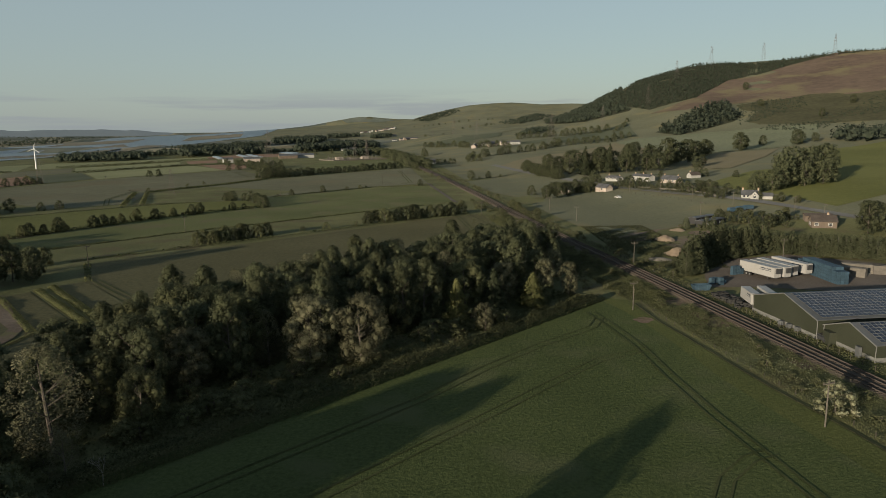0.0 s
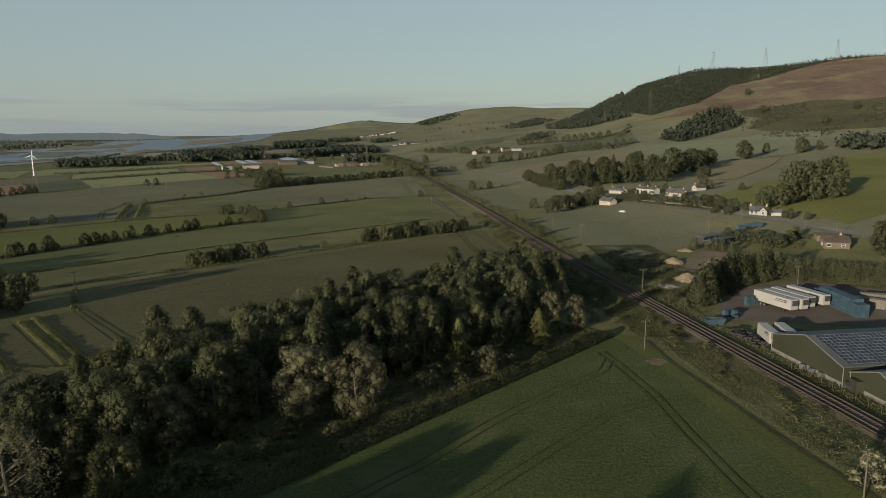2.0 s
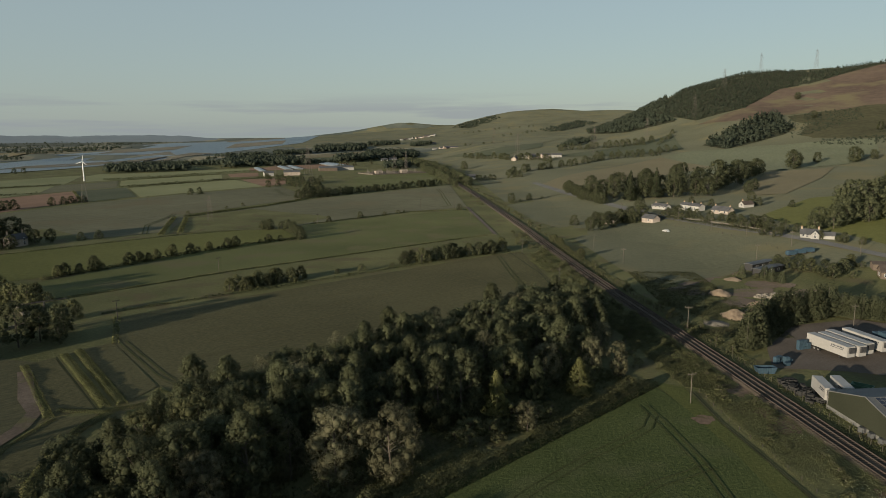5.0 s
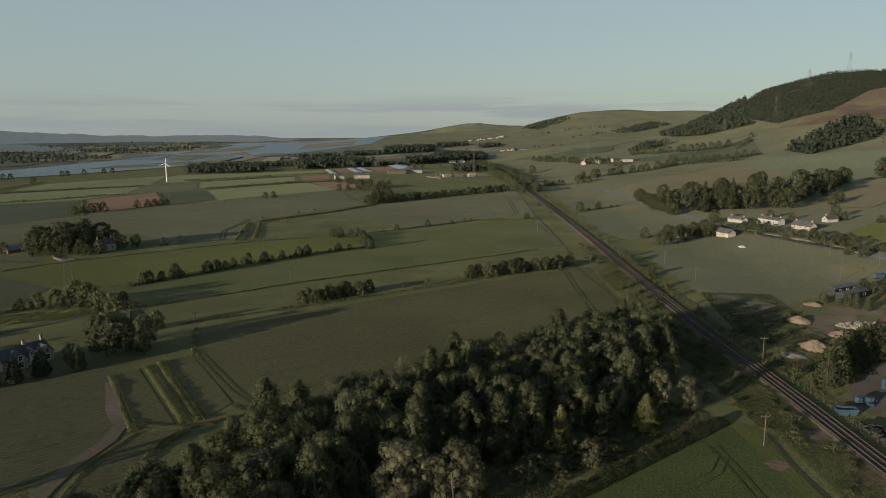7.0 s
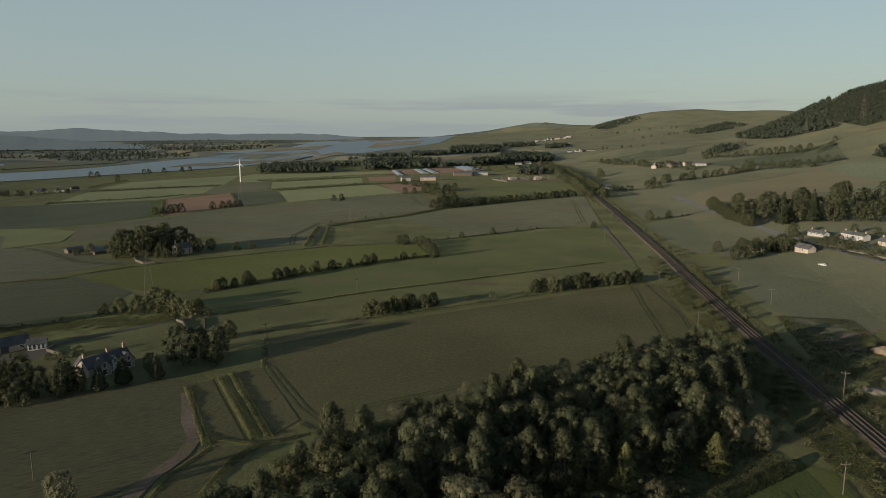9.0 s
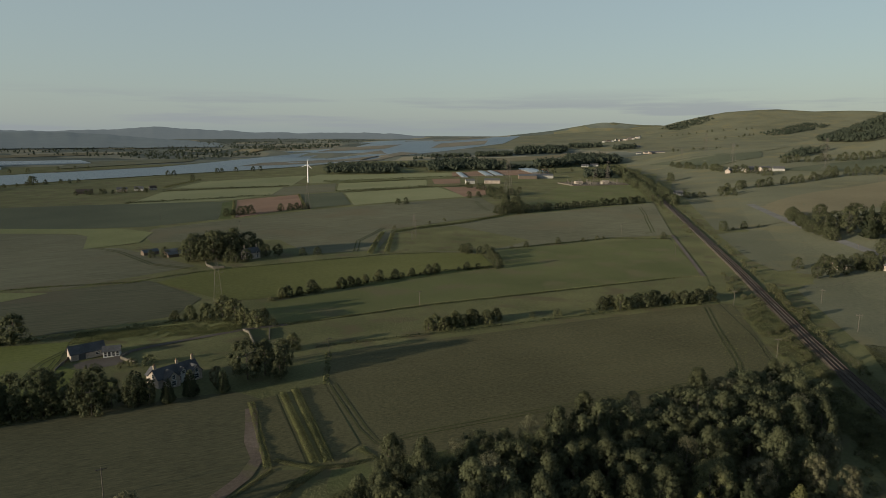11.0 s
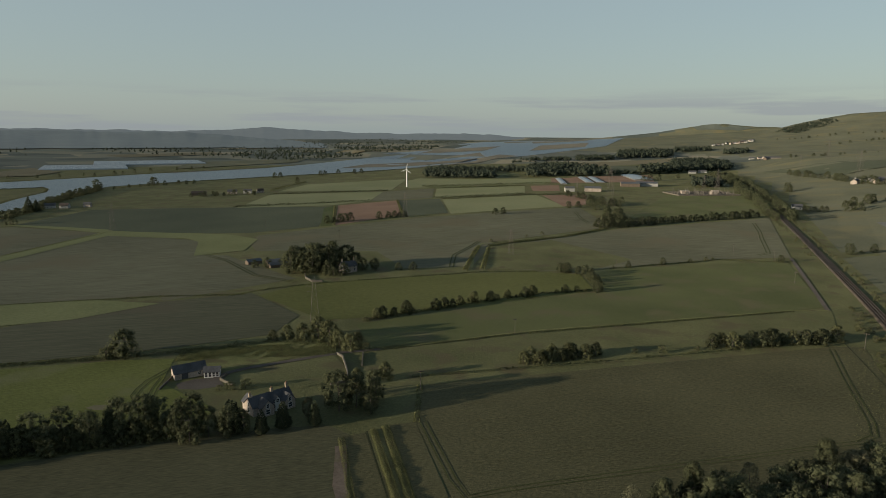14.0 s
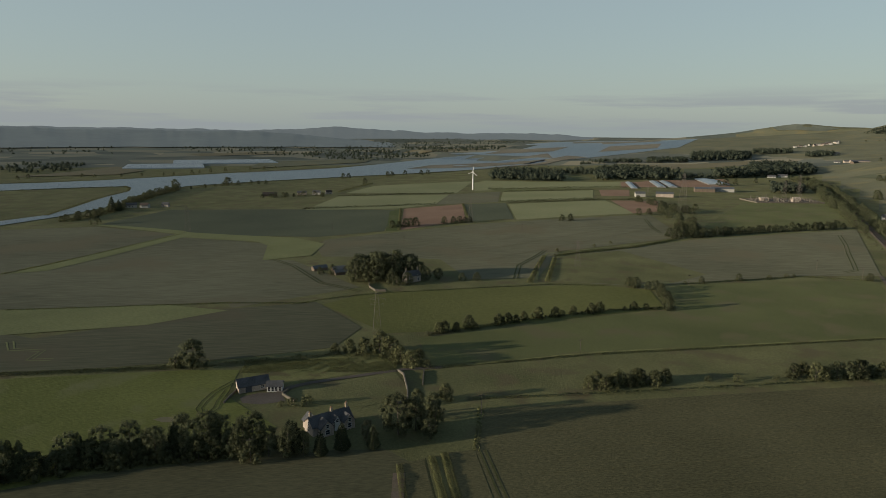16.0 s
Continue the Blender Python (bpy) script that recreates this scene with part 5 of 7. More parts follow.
far_wood("wood", "dark clump of trees at the pasture's edge", [(484, 872), (540, 905), (680, 900), (640, 780), (520, 822)], 120, 17, LEAF_FAR, False, 13)
tree_row([(74, 461), (84, 458), (92, 456), (100, 450)], 4.5, ("dark_hedge_tree", "hedge_tree"), (0.6, 0.95), HAMLET, 2.5)
tree_row([(122, 470), (134, 440), (148, 408), (158, 388)], 4.5, ("hedge_tree", "dark_hedge_tree", "bush"), (0.5, 0.85), HAMLET, 2.5)
for x, y, size in ((96, 452, 0.9), (90, 458, 1.1), (84, 464, 0.9), (78, 455, 0.8), (60, 452, 0.8), (152, 366, 0.6), (148, 372, 0.55), (176, 348, 0.6), (205, 470, 0.6), (190, 486, 0.7), (160, 492, 0.6), (150, 502, 0.7)):
    plant("dark_hedge_tree", x, y, size, HAMLET)
tree_row([(140, 400), (165, 372), (180, 340)], 6, ("hedge_tree", "bush"), (0.5, 0.9), HAMLET, 3)
tree_row([(120, 312), (132, 300), (142, 286), (150, 290), (150, 300), (160, 305)], 4.2, ("hedge_tree", "bush", "dark_hedge_tree"), (0.5, 0.85), "garden trees beside the brick house", 3)
for x, y, size in ((172, 268, 1.0), (176, 274, 0.95), (178, 262, 1.05), (182, 280, 0.9)):
    plant("dark_tree", x, y, size, "garden trees beside the brick house")
SCREEN = "conifer screen round the yard"
tree_row([(72, 193), (79, 206), (95, 221), (112, 230)], 2.6, ("leyland",), (1.05, 1.3), SCREEN, 1.4)
tree_row([(75, 200), (88, 216), (104, 228)], 3.2, ("leyland",), (1.0, 1.2), SCREEN, 1.2)
tree_row([(114, 229), (128, 222), (142, 214), (165, 200)], 2.2, ("leyland",), (0.85, 0.95), SCREEN, 0.6)
tree_row([(112, 236), (126, 228), (142, 222)], 3.5, ("leyland",), (0.7, 0.85), SCREEN, 1)
tree_row([(104, 290), (112, 284), (116, 276)], 3.5, ("bush", "leyland"), (0.5, 0.7), "bushes among the rubble", 1.5)
# scrub beside the railway
for y in range(206, 420, 5):
    for k in range(2):
        plant("bush", rail_x(y) - tree_rng.uniform(4.5, 15), y + tree_rng.uniform(-3, 3), tree_rng.uniform(0.25, 0.6), "scrub beside the railway", tree_rng.uniform(1.0, 1.8))
for y in range(78, 200, 3):
    plant("bush", tree_rng.uniform(lerp_table(y, ((60, 66), (90, 61), (134, 54), (200, 48))), rail_x(y) - 4.5), y, tree_rng.uniform(0.18, 0.5), "scrub beside the railway", tree_rng.uniform(1.1, 2.0))
tree_row([(43, 172), (40, 200), (36, 232), (30, 262)], 4.5, ("bush",), (0.35, 0.8), "scrub beside the railway", 3)
for side, lo, hi, gap in ((5.5, 190, 300, 9), (6, 300, 420, 7), (6.5, 420, 780, 13), (-7, 200, 330, 11), (-8, 560, 780, 16)):
    tree_row([(rail_x(y) + side, y) for y in range(lo, hi, 10)], gap, ("bush",), (0.4, 0.95), "scrub beside the railway", 1.8, 0.15)
tree_row([(rail_x(y) + 7, y) for y in range(330, 385, 5)], 5, ("hedge_tree", "bush"), (0.5, 0.75), "scrub beside the railway", 2)
for y in range(790, 1560, 9):
    for side in (-9, 9, -15):
        if side > -12 or y > 1000:
            plant("dark_hedge_tree", rail_x(y) + side + tree_rng.uniform(-3, 3), y, tree_rng.uniform(0.7, 1.35), "scrub beside the railway")
for x, y in ((66, 255), (72, 246), (64, 243), (70, 234), (76, 240), (62, 230), (70, 222), (66, 215), (74, 258), (84, 262)):
    plant("bush", x, y, tree_rng.uniform(0.5, 0.9), "bushes among the rubble")
grow_belts()


# ---- railway ----
BALLAST = surface("brown_ballast", (0.0562, 0.0459, 0.0356), (0.1048, 0.087, 0.0693), 0.15, 3.0, bump=0.4)
RAIL = surface("rusty_rail", (0.05, 0.04, 0.034), (0.085, 0.07, 0.06), 0.5, 4.0, rough=0.8)
SLEEPER = surface("weathered_sleeper", (0.0541, 0.0453, 0.0374), (0.0905, 0.0777, 0.0649), 0.3, 3.0, per_object=0.2)
rail_line = [(rail_x(y), y) for y in range(-300, 1600, 20)]
railway = base("railway", 0, 0, 0, 0)
tagged(railway, "double railway track on brown ballast", "railway")


def swept(line, profile, step=1):
    """Sweeps a cross-section (offset, height) along a line on the ground."""
    verts, faces, n = [], [], len(profile)
    for i, (x, y) in enumerate(line):
        a, b = Vector(line[max(0, i - 1)]), Vector(line[min(len(line) - 1, i + 1)])
        d = (b - a).normalized()
        for off, h in profile:
            verts.append((x + d.y * off, y - d.x * off, land(x, y) + h))
    for i in range(len(line) - 1):
        for k in range(n - 1):
            q = i * n + k
            faces.append((q, q + 1, q + n + 1, q + n))
    return verts, faces


raw("ballast", *swept(rail_line, ((-3.3, -0.1), (-2.7, 0.42), (2.7, 0.42), (3.3, -0.1))), BALLAST, railway)
for off in (-2.22, -0.84, 0.84, 2.22):
    raw("rail", *swept(rail_line, ((off - 0.05, 0.52), (off - 0.05, 0.72), (off + 0.05, 0.72), (off + 0.05, 0.52))), RAIL, railway)
sleeper_bm = bmesh.new()
box(sleeper_bm, -1.12, -0.13, 0.40, 1.12, 0.13, 0.535)
sleeper_mesh = bpy.data.meshes.new("sleeper")
sleeper_bm.to_mesh(sleeper_mesh)
sleeper_bm.free()
sleeper_mesh.materials.append(SLEEPER)
ties = [(x + d.y * off, y - d.x * off, math.degrees(math.atan2(d.y, d.x)) - 90) for off in (-1.53, 1.53) for x, y, d in along(rail_line, 0.75) if 100 < y < 205]
for x, y, turn in ties[::1][:296]:
    tie = new("sleeper", sleeper_mesh)
    tie.parent = railway
    tie.matrix_local = pose(x, y, land(x, y), 0, 0, turn)
rest = bmesh.new()
for off in (-1.53, 1.53):
    for x, y, d in along(rail_line, 0.75):
        if 205 <= y < 520:
            bar(rest, (x + d.y * (off - 1.12), y - d.x * (off - 1.12), land(x, y) + 0.43), (x + d.y * (off + 1.12), y - d.x * (off + 1.12), land(x, y) + 0.43), 0.14)
tagged(part("sleeper_run", rest, SLEEPER, railway), kind="stuff")


# ---- buildings ----
STONE = surface("grey_pink_rubble_stone", (0.225, 0.1875, 0.1575), (0.405, 0.3525, 0.3), 0.3, 2.5, bump=0.4)
WHITE_WALL = surface("white_harling", (0.27, 0.265, 0.245), (0.34, 0.335, 0.31), 0.3, 3.0, bump=0.1)
BRICK_WALL = surface("pale_brick", (0.104, 0.0833, 0.0663), (0.148, 0.119, 0.0935), 0.4, 4.0, bump=0.2)
SLATE = surface("dark_slate", (0.051, 0.0525, 0.0555), (0.096, 0.0975, 0.1005), 0.3, 2.5, rough=0.8, bump=0.3)
BROWN_TILE = surface("brown_roof_tile", (0.052, 0.0432, 0.0377), (0.08, 0.0672, 0.059), 0.3, 2.5, bump=0.3)
TRIM = surface("white_paint", (0.4, 0.4, 0.384), (0.48, 0.48, 0.464), 0.5, 3.0, rough=0.5, bump=0)
PANE = surface("dark_window_glass", (0.02, 0.022, 0.025), (0.035, 0.038, 0.042), 0.5, 2.0, rough=0.08, bump=0)
SHED_GREEN = surface("green_metal_cladding", (0.026, 0.029, 0.018), (0.037, 0.040, 0.026), 0.1, 3.0, rough=0.6, bump=0.2)
SHED_ROOF = surface("grey_metal_roof", (0.065, 0.068, 0.068), (0.10, 0.103, 0.103), 0.1, 2.0, rough=0.6, bump=0.1)
SHED_BASE = surface("pale_concrete_plinth", (0.11, 0.11, 0.10), (0.16, 0.16, 0.15), 0.2, 2.0)
SOLAR = surface("dark_blue_solar_panel", (0.018, 0.022, 0.032), (0.028, 0.034, 0.048), 0.5, 3.0, rough=0.15, bump=0, per_object=0.12)
ALU = surface("aluminium_edge", (0.1125, 0.1125, 0.1087), (0.1575, 0.1575, 0.15), 0.5, 3.0, rough=0.5, bump=0)
BLACK_CLAD = surface("black_cladding", (0.018, 0.018, 0.018), (0.03, 0.03, 0.03), 0.3, 3.0, rough=0.6, bump=0.1)
GLASSY = surface("whitewashed_glass", (0.22, 0.25, 0.26), (0.29, 0.32, 0.33), 0.1, 1.0, rough=0.4, bump=0)
CLAY = surface("clay_pot", (0.216, 0.132, 0.078), (0.276, 0.174, 0.108), 0.5, 3.0)
CHIM = surface("warm_chimney_stone", (0.26, 0.205, 0.15), (0.36, 0.29, 0.215), 0.5, 3.0)


def opening(owner, side, at, z, w, h, half_l, half_w, bars=True):
    """A window on one side of a house: frame, sill and panes. side: front, back, left, right."""
    def put(a0, z0, a1, z1, d0, d1):
        bm = bmesh.new()
        if side == "front":
            box(bm, a0, -half_w - d1, z0, a1, -half_w - d0, z1)
        elif side == "back":
            box(bm, a0, half_w + d0, z0, a1, half_w + d1, z1)
        elif side == "left":
            box(bm, -half_l - d1, a0, z0, -half_l - d0, a1, z1)
        else:
            box(bm, half_l + d0, a0, z0, half_l + d1, a1, z1)
        return bm
    frame_bm = bmesh.new()
    t = 0.11
    pieces = [(at - w / 2 - t, z - t, at + w / 2 + t, z), (at - w / 2 - t, z + h, at + w / 2 + t, z + h + t), (at - w / 2 - t, z, at - w / 2, z + h), (at + w / 2, z, at + w / 2 + t, z + h)]
    if bars:
        pieces.append((at - w / 2, z + h / 2 - 0.04, at + w / 2, z + h / 2 + 0.04))
    for a0, z0, a1, z1 in pieces:
        one = put(a0, z0, a1, z1, 0.003, 0.09)
        me = bpy.data.meshes.new("tmp")
        one.to_mesh(me)
        one.free()
        frame_bm.from_mesh(me)
        bpy.data.meshes.remove(me)
    win = part("window", frame_bm, TRIM, owner, "white-framed sash window")
    part("pane", put(at - w / 2, z, at + w / 2, z + h, 0.003, 0.03), PANE, win)
    return win


def door(owner, side, at, w, h, half_l, half_w, material):
    bm = bmesh.new()
    if side == "front":
        box(bm, at - w / 2, -half_w - 0.05, 0, at + w / 2, -half_w - 0.003, h)
    elif side == "right":
        box(bm, half_l + 0.003, at - w / 2, 0, half_l + 0.05, at + w / 2, h)
    else:
        box(bm, -half_l - 0.05, at - w / 2, 0, -half_l - 0.003, at + w / 2, h)
    return part("door", bm, material, owner)


def gable_block(l, w, eave, ridge, deep=0.6):
    """Walls with two gables, ridge along x."""
    bm = bmesh.new()
    a, b = l / 2, w / 2
    ring = []
    for x in (-a, a):
        ring.append([bm.verts.new(p) for p in ((x, -b, -deep), (x, b, -deep), (x, b, eave), (x, 0, ridge), (x, -b, eave))])
    for k in range(5):
        bm.faces.new((ring[0][k], ring[0][(k + 1) % 5], ring[1][(k + 1) % 5], ring[1][k]))
    bm.faces.new(ring[0][::-1])
    bm.faces.new(ring[1])
    bmesh.ops.recalc_face_normals(bm, faces=bm.faces[:])
    return bm


def gable_roof(l, w, eave, ridge, over=0.35, thick=0.16):
    """Two slabs that meet at the ridge and stand out over eaves and gables."""
    bm = bmesh.new()
    a, b = l / 2 + over, w / 2
    drop = (ridge - eave) / b * over
    for side in (-1, 1):
        low, high = (side * (b + over), eave - drop + 0.02), (0, ridge + 0.02)
        v = [bm.verts.new((x, y, z + t)) for t in (0, thick) for x, (y, z) in ((-a, low), (a, low), (a, high), (-a, high))]
        for f in ((0, 1, 2, 3), (7, 6, 5, 4), (0, 4, 5, 1), (1, 5, 6, 2), (2, 6, 7, 3), (3, 7, 4, 0)):
            bm.faces.new([v[i] for i in f])
    bmesh.ops.recalc_face_normals(bm, faces=bm.faces[:])
    return bm


def chimney(owner, x, y, top, w=0.75, pots=2, material=None, base_z=3.0):
    bm = bmesh.new()
    box(bm, x - w / 2, y - w * 0.35, base_z, x + w / 2, y + w * 0.35, top)
    box(bm, x - w / 2 - 0.08, y - w * 0.35 - 0.08, top - 0.25, x + w / 2 + 0.08, y + w * 0.35 + 0.08, top - 0.1)
    stack = part("chimney", bm, material or CHIM, owner)
    for k in range(pots):
        pot = bmesh.new()
        px = x + (k - (pots - 1) / 2) * w * 0.45
        bar(pot, (px, y, top), (px, y, top + 0.5), 0.14, 0.11, 8)
        part("chimney_pot", pot, CLAY, stack)


def house(name, label, x, y, turn, l, w, eave, ridge, wall, roof, windows=(), chimneys=(), doors=(), category="house", z=None, pot_wall=None):
    root = tagged(base(name, x, y, turn, z), label, category)
    part("wall", gable_block(l, w, eave, ridge), wall, root)
    part("roof", gable_roof(l, w, eave, ridge), roof, root)
    for side, at, wz, ww, wh in windows:
        opening(root, side, at, wz, ww, wh, l / 2, w / 2)
    for cx, cy, top in chimneys:
        chimney(root, cx, cy, top, material=pot_wall)
    for side, at, dw, dh, mat in doors:
        door(root, side, at, dw, dh, l / 2, w / 2, mat)
    return root


def wing(owner, name, x, y, turn, l, w, eave, ridge, wall, roof, windows=()):
    """A wing of a house: its walls are a part, its roof and windows are parts of the wing."""
    m = pose(x, y, 0, 0, 0, turn)
    walls = part(name, gable_block(l, w, eave, ridge), wall, owner)
    walls.matrix_local = m
    part("wing_roof", gable_roof(l, w, eave, ridge), roof, walls)
    for side, at, wz, ww, wh in windows:
        win = opening(walls, side, at, wz, ww, wh, l / 2, w / 2)
        for pane in win.children:
            pane.parent = walls
    return walls


# the shed with solar panels beside the railway: two bays, gables to the track
def shed():
    root = tagged(base("shed", 0, 0, 0, 0), "green metal shed with solar panels on its roof", "shed")
    for x, y, l, w, eave, ridge, cols, rows in ((104.0, 147.4, 58, 22.4, 4.1, 7.0, 52, 10), (106.6, 128.9, 56, 14.0, 3.3, 5.6, 50, 7)):
        m = pose(x, y, 0, 0, 0, 7.5)
        wall = part("bay_wall", gable_block(l, w, eave, ridge), SHED_GREEN, root)
        wall.matrix_local = m
        bm = bmesh.new()
        box(bm, -l / 2 - 0.06, -w / 2 - 0.06, -0.3, l / 2 + 0.06, w / 2 + 0.06, 0.9)
        part("plinth", bm, SHED_BASE, wall, "pale concrete plinth")
        roof = part("bay_roof", gable_roof(l, w, eave, ridge, 0.25, 0.12), SHED_ROOF, root)
        roof.matrix_local = m
        bm = bmesh.new()
        for side in (-1, 1):
            bar(bm, (-l / 2 - 0.3, side * (w / 2 + 0.2), eave - 0.1), (-l / 2 - 0.3, side * 0.05, ridge + 0.15), 0.13)
        part("verge_trim", bm, ALU, roof, "pale metal verge trim")
        for side in (-1, 1):
            bm = bmesh.new()
            bar(bm, (-l / 2 - 0.15, side * w / 2, 0), (-l / 2 - 0.15, side * w / 2, eave), 0.09, None, 6)
            part("downpipe", bm, ALU, wall, "white downpipe")
        slope = math.hypot(w / 2, ridge - eave)
        tilt = math.degrees(math.atan2(ridge - eave, w / 2))
        pw, ph = 1.06, (slope - 1.0) / rows
        bm = bmesh.new()
        box(bm, -pw / 2 + 0.04, -ph / 2 + 0.04, 0, pw / 2 - 0.04, ph / 2 - 0.04, 0.05)
        me = bpy.data.meshes.new("solar_panel")
        bm.to_mesh(me)
        bm.free()
        me.materials.append(SOLAR)
        others = bmesh.new()
        for c in range(cols):
            for r in range(rows):
                d = 0.5 + (r + 0.5) * ph
                m = pose(-l / 2 + 1.2 + (c + 0.5) * pw, -w / 2 + d * math.cos(radians(tilt)), eave + d * math.sin(radians(tilt)) + 0.24, tilt, 0, 0)
                if c < 17:
                    p = new("solar_panel", me)
                    p.parent = roof
                    p.matrix_local = m
                else:
                    n = len(others.verts)
                    others.from_mesh(me)
                    others.verts.ensure_lookup_table()
                    bmesh.ops.transform(others, matrix=m, verts=others.verts[n:])
        tagged(part("solar_array", others, SOLAR, roof), kind="stuff")
        rails_bm = bmesh.new()
        for r in range(rows + 1):
            d = 0.5 + r * ph
            y0, z0 = -w / 2 + d * math.cos(radians(tilt)), eave + d * math.sin(radians(tilt)) + 0.30
            bar(rails_bm, (-l / 2 + 1.2, y0, z0), (-l / 2 + 1.2 + cols * pw, y0, z0), 0.03)
        for c in range(cols + 1):
            xx = -l / 2 + 1.2 + c * pw
            bar(rails_bm, (xx, -w / 2 + 0.5 * math.cos(radians(tilt)), eave + 0.5 * math.sin(radians(tilt)) + 0.30), (xx, -0.4, ridge + 0.20), 0.03)
        part("panel_rail", rails_bm, ALU, roof, "pale metal rails between the panels")
    bm = bmesh.new()
    box(bm, 78.2, 121.0, 0.0, 78.75, 122.2, 2.1)
    part("door", bm, SHED_ROOF, root, "grey personnel door")
    bm = bmesh.new()
    box(bm, 76.9, 128.6, 0, 78.6, 131.0, 2.6)
    part("lean_to", bm, SHED_GREEN, root)


shed()

# the stone farmhouse in its garden
farmhouse = house("farmhouse", "grey-pink stone farmhouse with slate gables and chimneys", -152.0, 181.0, 72, 14.0, 5.8, 3.0, 5.4, STONE, SLATE,
                  [("front", 0.6, 0.8, 0.9, 1.4), ("front", 3.0, 0.8, 0.9, 1.4), ("left", 0, 0.8, 1.0, 1.5), ("left", 0, 2.8, 0.9, 1.2), ("right", 0, 0.8, 1.0, 1.5), ("right", 0, 2.8, 0.9, 1.2)],
                  [(-6.4, 0, 6.8), (1.0, 0, 6.6), (6.4, 0, 7.0)], [("front", 1.9, 1.0, 2.1, TRIM)])
wing(farmhouse, "gable_wing", -3.2, -3.0, 90, 4.4, 4.3, 2.9, 5.1, STONE, SLATE, [("left", 0, 0.7, 1.4, 1.4), ("left", 0, 2.7, 0.9, 1.2)])
wing(farmhouse, "gable_wing", 4.9, -2.8, 90, 3.8, 3.8, 2.9, 4.9, STONE, SLATE, [("left", 0, 0.7, 1.3, 1.4), ("left", 0, 2.7, 0.9, 1.1)])
wing(farmhouse, "gable_wing", -4.4, 3.0, 90, 5.0, 3.8, 2.8, 4.7, STONE, SLATE, [("right", 0, 2.5, 0.9, 1.1)])
for dx in (1.2,):
    wing(farmhouse, "dormer", dx, -2.5, 90, 1.8, 1.6, 3.9, 4.7, TRIM, SLATE, [("left", 0, 2.9, 0.9, 0.95)])
house("barn", "low stone barn with a dark slate roof", -197.5, 189, 62, 11, 5.2, 2.4, 4.6, STONE, SLATE, [("front", 3, 0.9, 1.2, 0.9)], (), [("front", -2, 2.2, 2.0, SLATE)], "barn")
house("garden_room", "small white pavilion with a slate roof", -190, 193, 40, 5.4, 4, 2.2, 3.5, TRIM, SLATE, [("front", -1.9, 0.4, 0.8, 1.5), ("front", -0.65, 0.4, 0.8, 1.5), ("front", 0.65, 0.4, 0.8, 1.5), ("front", 1.9, 0.4, 0.8, 1.5), ("left", 0, 0.6, 1.6, 1.3)], category="outbuilding")

# the farm in the dark clump, its steading and the far farms
house("farmhouse", "grey stone farmhouse with a sunlit chimney among dark trees", -257, 366, 70, 10, 6, 4.2, 6.8, STONE, SLATE, [("front", -3, 1, 1, 1.6), ("front", 3, 1, 1, 1.6), ("front", -3, 3.4, 1, 1.2), ("front", 3, 3.4, 1, 1.2)], [(-4.3, 0, 8.8), (4.3, 0, 8.8)])
for x, y, turn, l, w in ((-318, 369, 60, 15, 8), (-303, 374, 55, 17, 8), (-333, 362, 70, 10, 6), (-309, 360, 60, 12, 5), (-296, 379, 60, 12, 7)):
    house("farm_shed", "low grey farm shed with a pale roof", x, y, turn, l, w * 0.8, 2.0, 3.4, BRICK_WALL, SHED_ROOF, category="shed")
for x, y, turn, l, w, wall, roof in ((-830, 760, 50, 22, 11, BRICK_WALL, BROWN_TILE), (-800, 800, 40, 14, 8, STONE, SLATE), (-782, 815, 30, 12, 8, WHITE_WALL, SLATE), (-770, 830, 60, 10, 7, STONE, BROWN_TILE), (-862, 545, 60, 15, 8, WHITE_WALL, SLATE), (-845, 555, 30, 11, 7, WHITE_WALL, BROWN_TILE), (-828, 575, 30, 9, 6, STONE, SLATE)):
    house("farm_building", "distant farm building with a pitched roof", x, y, turn, l, w, 3.6, 6.6, wall, roof, [("front", -2, 1, 1.2, 1.4), ("front", 2, 1, 1.2, 1.4)], category="farm building")
for x, y, turn, l, w, h in ((-397, 1200, -67, 140, 10, 2.2), (-366, 1248, -67, 140, 13, 2.4), (-351, 1262, -67, 140, 13, 2.4), (-299, 1362, -66, 140, 34, 3.5)):
    house("glasshouse", "long pale glasshouse shed beyond the fields", x, y, turn, l, w, h * 0.6, h, ALU, GLASSY, category="greenhouse")
for x, y, turn, l, w, wall in ((-262, 1150, 20, 30, 16, BRICK_WALL), (-240, 1172, 20, 34, 18, WHITE_WALL), (-288, 1023, 20, 24, 10, STONE), (-318, 1004, 30, 14, 8, WHITE_WALL)):
    house("packing_shed", "large low packing shed beyond the fields", x, y, turn, l, w, 5, 7.5, wall, SHED_ROOF, category="shed")
for k, (x, y, turn, wall) in enumerate(((68, 1262, 20, WHITE_WALL), (84, 1250, 60, WHITE_WALL), (98, 1240, 10, STONE), (112, 1222, 30, STONE), (130, 1205, 0, WHITE_WALL), (60, 1240, 70, STONE), (90, 1225, 30, STONE))):
    house("farm_building", "white and stone farm building on the hillside", x, y, turn, 17, 9, 4, 7, wall, SLATE, [("front", -4, 1, 1.4, 1.4), ("front", 0, 1, 1.4, 1.4), ("front", 4, 1, 1.4, 1.4)], category="farm building")
